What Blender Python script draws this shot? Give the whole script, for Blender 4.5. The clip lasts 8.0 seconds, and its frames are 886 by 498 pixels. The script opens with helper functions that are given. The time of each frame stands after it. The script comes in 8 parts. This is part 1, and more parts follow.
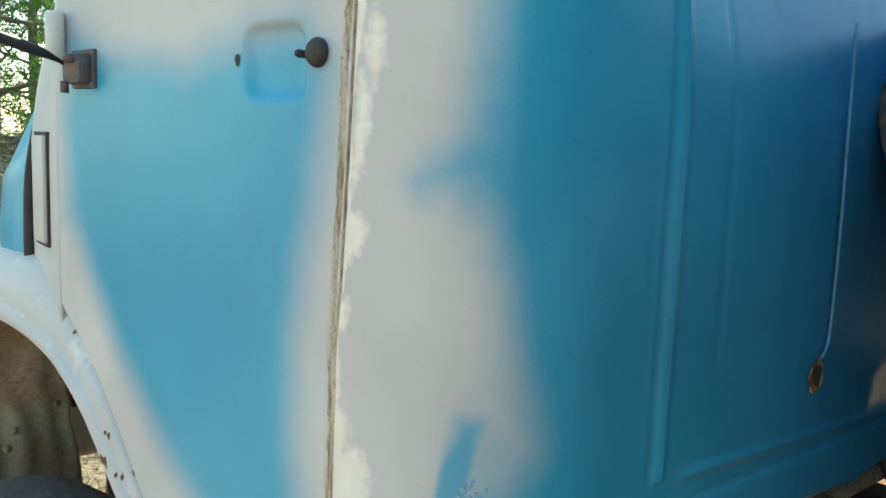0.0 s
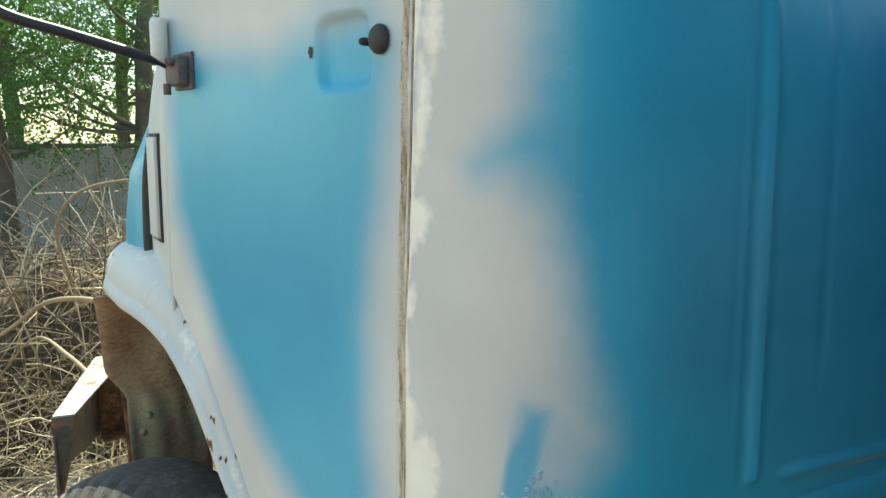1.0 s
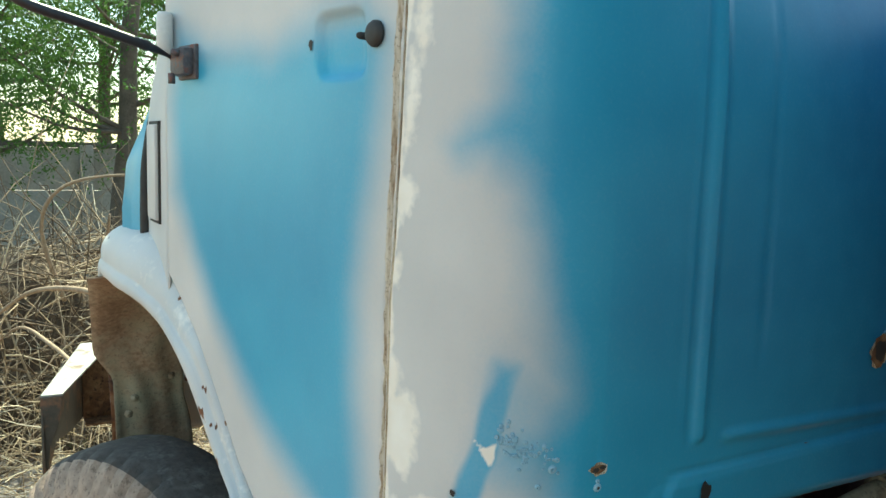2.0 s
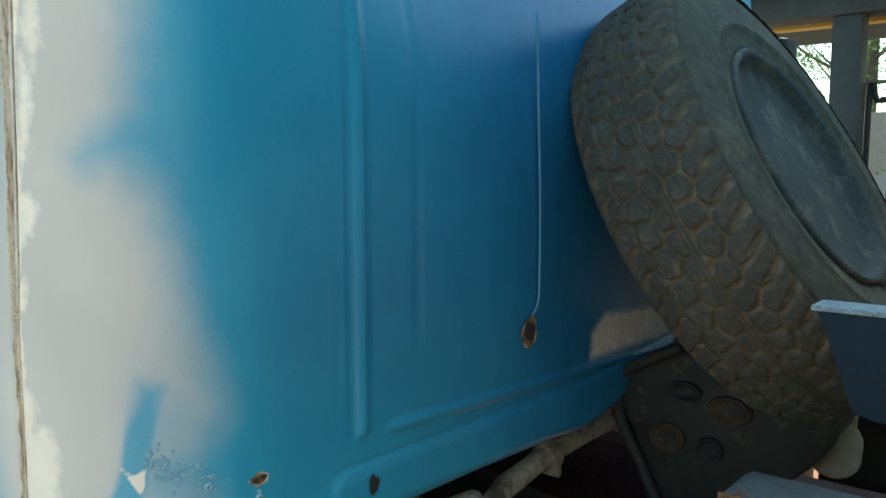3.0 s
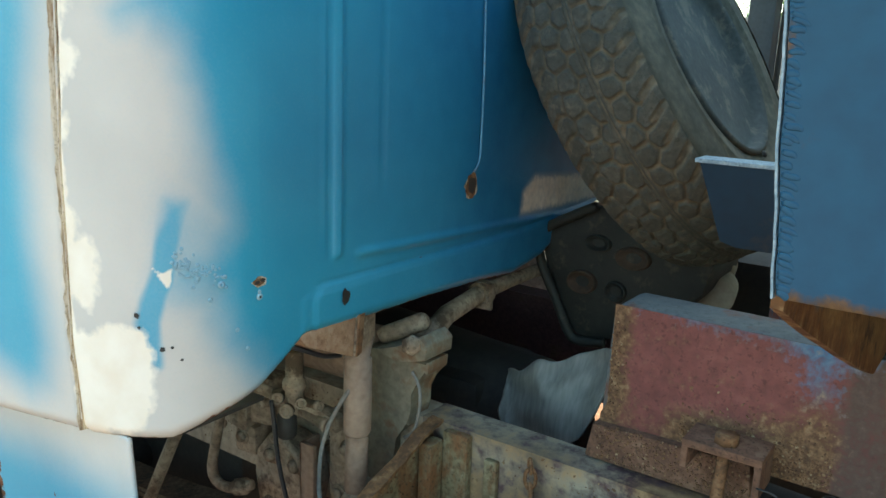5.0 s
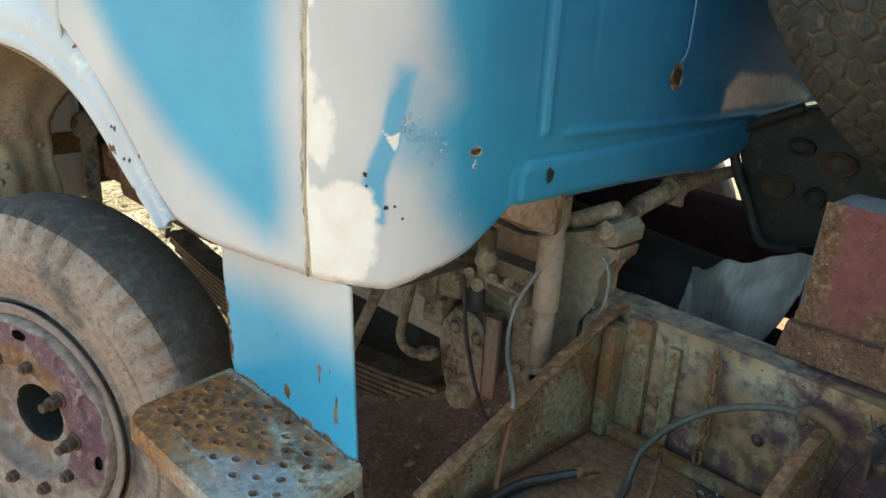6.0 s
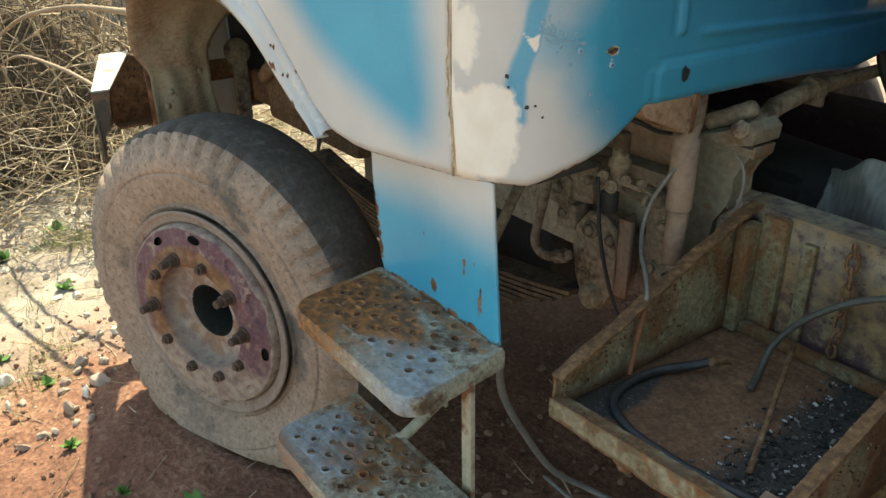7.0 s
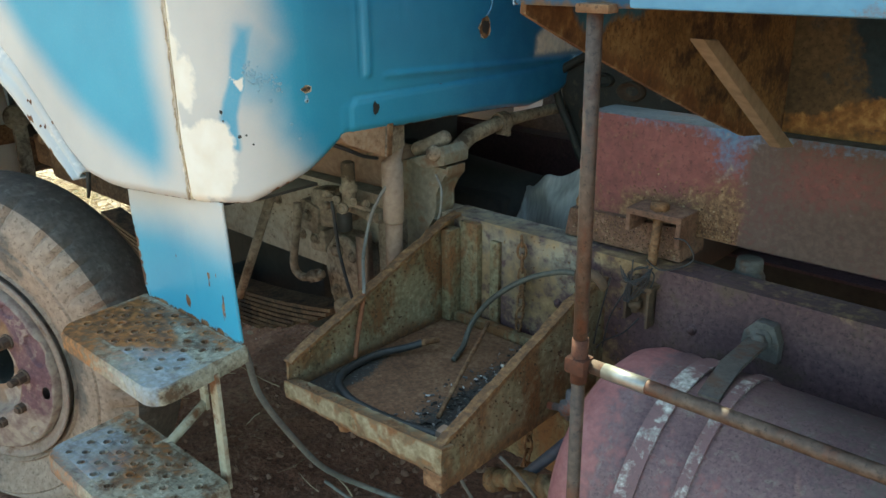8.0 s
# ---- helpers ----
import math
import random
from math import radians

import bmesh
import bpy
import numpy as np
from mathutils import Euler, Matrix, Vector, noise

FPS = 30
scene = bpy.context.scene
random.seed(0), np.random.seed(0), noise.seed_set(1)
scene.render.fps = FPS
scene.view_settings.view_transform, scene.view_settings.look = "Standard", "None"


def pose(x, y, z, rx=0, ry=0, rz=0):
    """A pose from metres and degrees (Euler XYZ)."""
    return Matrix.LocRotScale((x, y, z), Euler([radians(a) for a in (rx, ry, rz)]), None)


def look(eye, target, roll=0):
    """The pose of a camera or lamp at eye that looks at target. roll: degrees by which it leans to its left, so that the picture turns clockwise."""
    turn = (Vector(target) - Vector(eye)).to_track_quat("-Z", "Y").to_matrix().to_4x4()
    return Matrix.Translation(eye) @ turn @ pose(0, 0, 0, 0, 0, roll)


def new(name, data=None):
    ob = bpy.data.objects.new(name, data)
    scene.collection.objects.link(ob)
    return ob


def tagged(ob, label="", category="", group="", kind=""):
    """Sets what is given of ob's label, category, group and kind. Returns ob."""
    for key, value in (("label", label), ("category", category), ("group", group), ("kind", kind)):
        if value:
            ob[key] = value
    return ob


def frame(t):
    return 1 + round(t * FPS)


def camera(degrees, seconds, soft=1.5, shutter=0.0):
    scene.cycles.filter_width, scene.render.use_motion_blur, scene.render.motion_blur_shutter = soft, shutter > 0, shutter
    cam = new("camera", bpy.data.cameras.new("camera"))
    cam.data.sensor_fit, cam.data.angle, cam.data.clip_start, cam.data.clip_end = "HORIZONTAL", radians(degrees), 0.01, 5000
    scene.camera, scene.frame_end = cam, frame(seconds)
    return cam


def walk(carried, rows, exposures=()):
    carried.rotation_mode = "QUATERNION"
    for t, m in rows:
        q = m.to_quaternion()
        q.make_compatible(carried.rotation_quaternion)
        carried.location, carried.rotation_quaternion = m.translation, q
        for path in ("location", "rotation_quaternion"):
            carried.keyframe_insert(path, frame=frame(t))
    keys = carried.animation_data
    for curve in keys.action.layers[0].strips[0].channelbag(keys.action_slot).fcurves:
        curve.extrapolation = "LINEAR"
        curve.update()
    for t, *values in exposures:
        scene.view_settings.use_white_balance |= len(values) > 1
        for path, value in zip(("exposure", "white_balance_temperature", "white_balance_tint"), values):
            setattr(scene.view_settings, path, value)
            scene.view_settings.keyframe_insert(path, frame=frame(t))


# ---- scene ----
cam = camera(57.88, 8.0)
PATH = [
    (0, (0.499, -0.301, 1.719), (-1.026, 0.966, 1.464), 2.3),
    (0.5, (0.543, -0.213, 1.721), (-1.08, 0.918, 1.426), 1.0),
    (1, (0.526, -0.235, 1.71), (-1.191, 0.753, 1.433), -0.0),
    (1.2, (0.529, -0.254, 1.721), (-1.213, 0.696, 1.467), 0.3),
    (2.3, (0.632, -0.289, 1.657), (-0.989, 0.861, 1.434), 3.3),
    (2.5, (0.641, -0.287, 1.647), (-0.868, 1.012, 1.456), 2.6),
    (3, (0.67, -0.216, 1.678), (-0.603, 1.313, 1.469), -0.1),
    (3.5, (0.695, -0.214, 1.625), (-0.459, 1.374, 1.241), 0.1),
    (4, (0.734, -0.239, 1.608), (-0.359, 1.371, 1.143), 1.3),
    (4.2, (0.722, -0.285, 1.625), (-0.348, 1.338, 1.156), 1.4),
    (5.3, (0.791, -0.445, 1.647), (-0.351, 1.126, 1.172), 3.0),
    (5.5, (0.79, -0.46, 1.635), (-0.391, 1.066, 1.106), 3.4),
    (6, (0.754, -0.516, 1.603), (-0.58, 0.807, 0.918), 3.2),
    (6.5, (0.738, -0.585, 1.596), (-0.732, 0.495, 0.776), 0.8),
    (7, (0.814, -0.602, 1.59), (-0.66, 0.445, 0.737), -0.9),
    (7.5, (1.056, -0.612, 1.582), (-0.331, 0.59, 0.786), -0.5),
    (8, (1.181, -0.629, 1.58), (-0.093, 0.749, 0.887), -0.6),
]
walk(cam, [(t, look(eye, target, roll)) for t, eye, target, roll in PATH], exposures=[(0.0, 1.55, 7300, -14), (1.0, 1.5, 7300, -14), (2.5, 1.55, 7200, -15), (3.5, 1.78, 7200, -17), (4.0, 1.93, 7200, -17), (5.5, 2.05, 7450, -10), (6.0, 1.97, 7700, -7), (6.5, 1.66, 8200, -3), (7.0, 1.5, 8300, -5), (7.5, 1.72, 8000, -8), (8.0, 1.98, 7550, -12)])
import functools
# ---- world and light ----
world = bpy.data.worlds.new("sky")
scene.world = world
world.use_nodes = True
nt = world.node_tree
sky = nt.nodes.new("ShaderNodeTexSky")
sky.sky_type, sky.sun_disc = "NISHITA", False
SUN_EL, SUN_AZ = 55.0, -58.0
sky.sun_elevation, sky.sun_rotation = radians(SUN_EL), radians(SUN_AZ)
nt.links.new(sky.outputs[0], nt.nodes["Background"].inputs[0])
nt.nodes["Background"].inputs[1].default_value = 0.15
sun = new("sun", bpy.data.lights.new("sun", "SUN"))
sun.data.energy, sun.data.angle, sun.data.color = 4.5, radians(0.6), (1.0, 0.95, 0.86)
sun.matrix_world = look((0, 0, 0), (-math.sin(radians(SUN_AZ)) * math.cos(radians(SUN_EL)), -math.cos(radians(SUN_AZ)) * math.cos(radians(SUN_EL)), -math.sin(radians(SUN_EL))))


# ---- mesh helpers ----
def done(name, bm, material, smooth=None):
    """A mesh object from a bmesh; smooth: the angle in degrees below which edges are shaded smooth."""
    mesh = bpy.data.meshes.new(name)
    if smooth is not None:
        lim = radians(smooth)
        for f in bm.faces:
            f.smooth = True
        for e in bm.edges:
            e.smooth = len(e.link_faces) == 2 and e.calc_face_angle(0) < lim
    bm.to_mesh(mesh)
    bm.free()
    if material:
        mesh.materials.append(material)
    return new(name, mesh)


def part(name, bm, material, parent, label="", smooth=35):
    ob = done(name, bm, material, smooth)
    ob.parent = parent
    return tagged(ob, label)


def thing(name, label, category, group="", at=(0, 0, 0), kind=""):
    ob = new(name)
    ob.location = at
    return tagged(ob, label, category, group, kind)


def add_box(bm, lo, hi, m=None, bevel=0.0):
    r = bmesh.ops.create_cube(bm, size=1.0)
    vs = r["verts"]
    c = [(a + b) / 2 for a, b in zip(lo, hi)]
    s = [b - a for a, b in zip(lo, hi)]
    for v in vs:
        v.co = Vector((c[0] + v.co.x * s[0], c[1] + v.co.y * s[1], c[2] + v.co.z * s[2]))
    if bevel:
        es = {e for v in vs for e in v.link_edges}
        vs = list({v for f in bmesh.ops.bevel(bm, geom=list(es), offset=bevel, segments=2, affect="EDGES", profile=0.6)["faces"] for v in f.verts} | {v for v in vs if v.is_valid})
    if m:
        for v in vs:
            v.co = m @ v.co
    return bm


def frame_of(d):
    d = Vector(d).normalized()
    a = Vector((0, 0, 1)) if abs(d.z) < 0.9 else Vector((1, 0, 0))
    u = d.cross(a).normalized()
    return u, d.cross(u).normalized()


def add_tube(bm, pts, r, seg=10, caps=True, inner=0.0):
    """A round bar or hose along a line of points; r may be one radius or one for each point."""
    pts = [Vector(p) for p in pts]
    rs = r if isinstance(r, (list, tuple)) else [r] * len(pts)
    rings = []
    u = None
    for i, p in enumerate(pts):
        d = (pts[min(i + 1, len(pts) - 1)] - pts[max(i - 1, 0)]).normalized()
        if u is None:
            u, v = frame_of(d)
        else:
            u = (u - d * u.dot(d)).normalized()
            v = d.cross(u)
        rings.append([bm.verts.new(p + rs[i] * (math.cos(a) * u + math.sin(a) * v)) for a in (2 * math.pi * k / seg for k in range(seg))])
    for a, b in zip(rings, rings[1:]):
        for k in range(seg):
            bm.faces.new((a[k], a[(k + 1) % seg], b[(k + 1) % seg], b[k]))
    if caps:
        bm.faces.new(rings[0][::-1])
        bm.faces.new(rings[-1])
    return bm


def bend(pts, n=6):
    """A smooth line through a few points."""
    pts = [Vector(p) for p in pts]
    out = []
    for i in range(len(pts) - 1):
        a, b, c, d = pts[max(i - 1, 0)], pts[i], pts[i + 1], pts[min(i + 2, len(pts) - 1)]
        for k in range(n):
            t = k / n
            out.append(0.5 * ((2 * b) + (c - a) * t + (2 * a - 5 * b + 4 * c - d) * t * t + (3 * b - a - 3 * c + d) * t ** 3))
    return out + [pts[-1]]


def add_lathe(bm, profile, seg=48, m=None, close=False):
    """Turns a profile of (radius, height) about z."""
    rings = []
    for r, h in profile:
        rings.append([bm.verts.new((m or Matrix()) @ Vector((r * math.cos(a), r * math.sin(a), h))) for a in (2 * math.pi * k / seg for k in range(seg))])
    pairs = list(zip(rings, rings[1:])) + ([(rings[-1], rings[0])] if close else [])
    for a, b in pairs:
        for k in range(seg):
            bm.faces.new((a[k], a[(k + 1) % seg], b[(k + 1) % seg], b[k]))
    return bm


def add_prism(bm, poly, normal, depth, bevel=0.0):
    """A plate: a flat outline of 3D points, given thickness along normal."""
    n = Vector(normal).normalized() * depth
    a = [bm.verts.new(Vector(p)) for p in poly]
    b = [bm.verts.new(Vector(p) + n) for p in poly]
    k = len(poly)
    fs = [bm.faces.new(a), bm.faces.new(b[::-1])]
    for i in range(k):
        fs.append(bm.faces.new((a[i], b[i], b[(i + 1) % k], a[(i + 1) % k])))
    if bevel:
        es = list({e for f in fs for e in f.edges})
        bmesh.ops.bevel(bm, geom=es, offset=bevel, segments=2, affect="EDGES", profile=0.6)
    bmesh.ops.recalc_face_normals(bm, faces=list(bm.faces))
    return bm


def turned(axis, at, spin=0.0):
    """A matrix that lays the z axis along axis, at a place."""
    q = Vector((0, 0, 1)).rotation_difference(Vector(axis).normalized())
    return Matrix.Translation(at) @ q.to_matrix().to_4x4() @ Matrix.Rotation(spin, 4, "Z")


def B():
    return bmesh.new()


def bolt_head(bm, at, axis, r=0.011, h=0.010):
    a = Vector(axis).normalized()
    add_tube(bm, [Vector(at), Vector(at) + a * h], r, 6)
    add_tube(bm, [Vector(at), Vector(at) + a * (h * 0.25)], r * 1.5, 12)


# ---- materials ----
def ramp(nodes, stops):
    r = nodes.new("ShaderNodeValToRGB")
    els = r.color_ramp.elements
    while len(els) < len(stops):
        els.new(0.5)
    for e, (p, c) in zip(els, stops):
        e.position, e.color = p, (*c, 1)
    return r


def mat(name, stops, scale=6.0, fine=90.0, rough=0.6, bump=0.25, metal=0.0, spread=0.5, spots=None, stretch=(1, 1, 1), dist=0.004, pits=0.0, spec=0.5, streak=0.0):
    """A surface with large and fine variation. stops: the colour ramp; spots: (colour, amount, scale) of rust, dust or dirt over it."""
    m = bpy.data.materials.new(name)
    m.use_nodes = True
    n, l = m.node_tree.nodes, m.node_tree.links
    bsdf = n["Principled BSDF"]
    tc = n.new("ShaderNodeTexCoord")
    mp = n.new("ShaderNodeMapping")
    mp.inputs["Scale"].default_value = stretch
    l.new(tc.outputs["Object"], mp.inputs[0])
    big = n.new("ShaderNodeTexNoise")
    big.inputs["Scale"].default_value, big.inputs["Detail"].default_value, big.inputs["Roughness"].default_value = scale, 6, 0.62
    small = n.new("ShaderNodeTexNoise")
    small.inputs["Scale"].default_value, small.inputs["Detail"].default_value = fine, 5
    l.new(mp.outputs[0], big.inputs[0])
    l.new(mp.outputs[0], small.inputs[0])
    mix = n.new("ShaderNodeMath")
    mix.operation = "MULTIPLY_ADD"
    mix.inputs[1].default_value = 1 - spread
    k = n.new("ShaderNodeMath")
    k.operation = "MULTIPLY"
    k.inputs[1].default_value = spread
    l.new(small.outputs[0], k.inputs[0])
    l.new(big.outputs[0], mix.inputs[0])
    l.new(k.outputs[0], mix.inputs[2])
    r = ramp(n, stops)
    l.new(mix.outputs[0], r.inputs[0])
    col = r.outputs[0]
    rv = n.new("ShaderNodeMapRange")
    rv.inputs[3].default_value, rv.inputs[4].default_value = rough - 0.12, min(rough + 0.12, 1)
    l.new(small.outputs[0], rv.inputs[0])
    l.new(rv.outputs[0], bsdf.inputs["Roughness"])
    if spots:
        c2, amount, sc = spots
        sp = n.new("ShaderNodeTexNoise")
        sp.inputs["Scale"].default_value, sp.inputs["Detail"].default_value, sp.inputs["Roughness"].default_value = sc, 8, 0.7
        if streak:
            mp2 = n.new("ShaderNodeMapping")
            mp2.inputs["Scale"].default_value = (1, 1, streak)
            l.new(tc.outputs["Object"], mp2.inputs[0])
            l.new(mp2.outputs[0], sp.inputs[0])
        else:
            l.new(mp.outputs[0], sp.inputs[0])
        rr = n.new("ShaderNodeMapRange")
        rr.inputs[1].default_value, rr.inputs[2].default_value = 0.62 - amount * 0.4, 0.72 - amount * 0.4
        l.new(sp.outputs[0], rr.inputs[0])
        mx = n.new("ShaderNodeMix")
        mx.data_type = "RGBA"
        l.new(rr.outputs[0], mx.inputs[0])
        l.new(col, mx.inputs[6])
        mx.inputs[7].default_value = (*c2, 1)
        col = mx.outputs[2]
    if pits:
        pn = n.new("ShaderNodeTexNoise")
        pn.inputs["Scale"].default_value, pn.inputs["Detail"].default_value, pn.inputs["Roughness"].default_value = fine * 1.6, 4, 0.75
        l.new(tc.outputs["Object"], pn.inputs[0])
        pr = n.new("ShaderNodeMapRange")
        pr.inputs[1].default_value, pr.inputs[2].default_value, pr.inputs[4].default_value = 0.54, 0.64, pits
        l.new(pn.outputs[0], pr.inputs[0])
        px = n.new("ShaderNodeMix")
        px.data_type = "RGBA"
        l.new(pr.outputs[0], px.inputs[0])
        l.new(col, px.inputs[6])
        px.inputs[7].default_value = (*[c * 0.35 for c in stops[0][1]], 1)
        col = px.outputs[2]
    l.new(col, bsdf.inputs["Base Color"])
    bsdf.inputs["Metallic"].default_value = metal
    bsdf.inputs["Specular IOR Level"].default_value = spec
    bp = n.new("ShaderNodeBump")
    bp.inputs["Strength"].default_value, bp.inputs["Distance"].default_value = bump, dist
    l.new(mix.outputs[0], bp.inputs["Height"])
    l.new(bp.outputs[0], bsdf.inputs["Normal"])
    return m


def body_paint():
    """Sky-blue coat sprayed thinly over grey-white primer, with cream filler, rust and dust, by the marks laid on the sheet."""
    m = bpy.data.materials.new("sprayed body paint")
    m.use_nodes = True
    n, l = m.node_tree.nodes, m.node_tree.links
    bsdf = n["Principled BSDF"]
    tc = n.new("ShaderNodeTexCoord")

    def noise_node(scale, detail=5):
        x = n.new("ShaderNodeTexNoise")
        x.inputs["Scale"].default_value, x.inputs["Detail"].default_value = scale, detail
        l.new(tc.outputs["Object"], x.inputs[0])
        return x

    def attr(name):
        a = n.new("ShaderNodeAttribute")
        a.attribute_name = name
        return a.outputs["Fac"]

    def mixed(fac, a, b):
        x = n.new("ShaderNodeMix")
        x.data_type = "RGBA"
        for s, v in ((0, fac), (6, a), (7, b)):
            if isinstance(v, tuple):
                x.inputs[s].default_value = (*v, 1)
            else:
                l.new(v, x.inputs[s])
        return x.outputs[2]

    cloud, grain, mottle, ragged = noise_node(5), noise_node(260, 3), noise_node(22, 6), noise_node(75, 6)
    primer = ramp(n, [(0.3, (0.52, 0.50, 0.48)), (0.7, (0.62, 0.59, 0.56))])
    l.new(cloud.outputs[0], primer.inputs[0])
    blue = ramp(n, [(0.3, (0.036, 0.298, 0.470)), (0.7, (0.054, 0.366, 0.540))])
    l.new(cloud.outputs[0], blue.inputs[0])
    # the spray's edge breaks up in fine droplets
    e = n.new("ShaderNodeMath")
    e.operation = "MULTIPLY_ADD"
    e.inputs[1].default_value, e.inputs[2].default_value = 0.16, -0.08
    l.new(grain.outputs[0], e.inputs[0])
    f = n.new("ShaderNodeMath")
    f.operation = "ADD"
    f.use_clamp = True
    l.new(attr("blue"), f.inputs[0])
    l.new(e.outputs[0], f.inputs[1])
    # deeper blue for the rear wall: fuller paint with its shade put in
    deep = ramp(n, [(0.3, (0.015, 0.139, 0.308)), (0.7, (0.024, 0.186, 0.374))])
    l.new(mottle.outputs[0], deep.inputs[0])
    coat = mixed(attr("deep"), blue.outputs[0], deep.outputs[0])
    col = mixed(f.outputs[0], primer.outputs[0], coat)
    cream = ramp(n, [(0.35, (0.80, 0.715, 0.61)), (0.65, (0.86, 0.80, 0.715))])
    l.new(mottle.outputs[0], cream.inputs[0])

    def broken(name, gain):
        x = n.new("ShaderNodeMath")
        x.operation = "MULTIPLY_ADD"
        x.inputs[1].default_value, x.inputs[2].default_value = 0.9, -0.45
        l.new(ragged.outputs[0], x.inputs[0])
        y = n.new("ShaderNodeMath")
        y.operation = "ADD"
        l.new(attr(name), y.inputs[0])
        l.new(x.outputs[0], y.inputs[1])
        z = n.new("ShaderNodeMapRange")
        z.inputs[1].default_value, z.inputs[2].default_value = 0.5 - 0.5 / gain, 0.5 + 0.5 / gain
        l.new(y.outputs[0], z.inputs[0])
        return z.outputs[0]

    col = mixed(broken("cream", 2.6), col, cream.outputs[0])
    rust = ramp(n, [(0.3, (0.035, 0.014, 0.007)), (0.5, (0.16, 0.060, 0.022)), (0.7, (0.30, 0.17, 0.09))])
    l.new(mottle.outputs[0], rust.inputs[0])
    rf = broken("rust", 7)
    col = mixed(rf, col, rust.outputs[0])
    l.new(col, bsdf.inputs["Base Color"])
    ro = n.new("ShaderNodeMapRange")
    ro.inputs[3].default_value, ro.inputs[4].default_value = 0.62, 0.33
    l.new(f.outputs[0], ro.inputs[0])
    ro2 = n.new("ShaderNodeMath")
    ro2.operation = "MAXIMUM"
    l.new(ro.outputs[0], ro2.inputs[0])
    l.new(rf, ro2.inputs[1])
    l.new(ro2.outputs[0], bsdf.inputs["Roughness"])
    bp = n.new("ShaderNodeBump")
    bp.inputs["Strength"].default_value, bp.inputs["Distance"].default_value = 0.12, 0.003
    l.new(mottle.outputs[0], bp.inputs["Height"])
    l.new(bp.outputs[0], bsdf.inputs["Normal"])
    return m


def marked(m, layers, scale=45, edge=0.15):
    """Adds worn paint or rust to a material where the marks on the mesh say, broken up by grain."""
    n, l = m.node_tree.nodes, m.node_tree.links
    b = n["Principled BSDF"]
    col = b.inputs["Base Color"].links[0].from_socket
    tc = n.new("ShaderNodeTexCoord")
    ns = n.new("ShaderNodeTexNoise")
    ns.inputs["Scale"].default_value, ns.inputs["Detail"].default_value, ns.inputs["Roughness"].default_value = scale, 8, 0.65
    l.new(tc.outputs["Object"], ns.inputs[0])
    for key, stops in layers:
        a = n.new("ShaderNodeAttribute")
        a.attribute_name = key
        x = n.new("ShaderNodeMath")
        x.operation = "MULTIPLY_ADD"
        x.inputs[1].default_value = 1.3
        l.new(ns.outputs[0], x.inputs[0])
        l.new(a.outputs["Fac"], x.inputs[2])
        r = n.new("ShaderNodeMapRange")
        r.inputs[1].default_value, r.inputs[2].default_value = 1.15 - edge, 1.15 + edge
        l.new(x.outputs[0], r.inputs[0])
        c = ramp(n, stops)
        l.new(ns.outputs[0], c.inputs[0])
        mx = n.new("ShaderNodeMix")
        mx.data_type = "RGBA"
        l.new(r.outputs[0], mx.inputs[0])
        l.new(col, mx.inputs[6])
        l.new(c.outputs[0], mx.inputs[7])
        col = mx.outputs[2]
    l.new(col, b.inputs["Base Color"])
    return m


def by_stem(m, stops):
    """Gives each loose stem of a joined mesh a colour of its own."""
    n, l = m.node_tree.nodes, m.node_tree.links
    g = n.new("ShaderNodeNewGeometry")
    r = ramp(n, stops)
    l.new(g.outputs["Random Per Island"], r.inputs[0])
    l.new(r.outputs[0], n["Principled BSDF"].inputs["Base Color"])
    return m


PAINT = body_paint()
M_RUBBER = mat("dusty worn tyre rubber", [(0.3, (0.20, 0.138, 0.102)), (0.5, (0.31, 0.225, 0.172)), (0.7, (0.44, 0.325, 0.250))], 4, 60, 0.9, 0.5, spots=((0.13, 0.110, 0.095), 0.20, 5), pits=0.6)
M_TREAD = mat("grey worn tread rubber", [(0.3, (0.045, 0.037, 0.032)), (0.5, (0.085, 0.070, 0.060)), (0.7, (0.15, 0.128, 0.108))], 5, 70, 0.85, 0.5, spots=((0.17, 0.15, 0.13), 0.10, 12), pits=0.4)
M_SPARE = marked(mat("dark tread rubber", [(0.3, (0.040, 0.042, 0.035)), (0.5, (0.066, 0.067, 0.056)), (0.7, (0.115, 0.112, 0.092))], 16, 110, 0.9, 0.5, spots=((0.14, 0.125, 0.092), 0.10, 30), pits=0.4),
                 (("cream", [(0.25, (0.060, 0.056, 0.043)), (0.5, (0.110, 0.096, 0.070)), (0.75, (0.20, 0.170, 0.120))]),), 40, 0.28)
M_RUST = mat("flaking rust", [(0.3, (0.05, 0.026, 0.014)), (0.5, (0.17, 0.085, 0.040)), (0.7, (0.33, 0.21, 0.12))], 14, 90, 0.85, 0.5, pits=0.6)
M_RAIL = mat("faded maroon chassis paint with dust", [(0.3, (0.036, 0.018, 0.024)), (0.5, (0.082, 0.044, 0.052)), (0.7, (0.135, 0.088, 0.085))], 5, 100, 0.75, 0.5, spots=((0.085, 0.055, 0.042), 0.14, 10), dist=0.006, pits=0.6)
M_TRAY = mat("rusted ochre sheet steel", [(0.3, (0.055, 0.036, 0.019)), (0.45, (0.13, 0.095, 0.050)), (0.55, (0.195, 0.165, 0.098)), (0.7, (0.31, 0.285, 0.195))], 7, 90, 0.8, 0.5, spots=((0.165, 0.074, 0.028), 0.38, 11), dist=0.005, pits=0.6, streak=0.4)
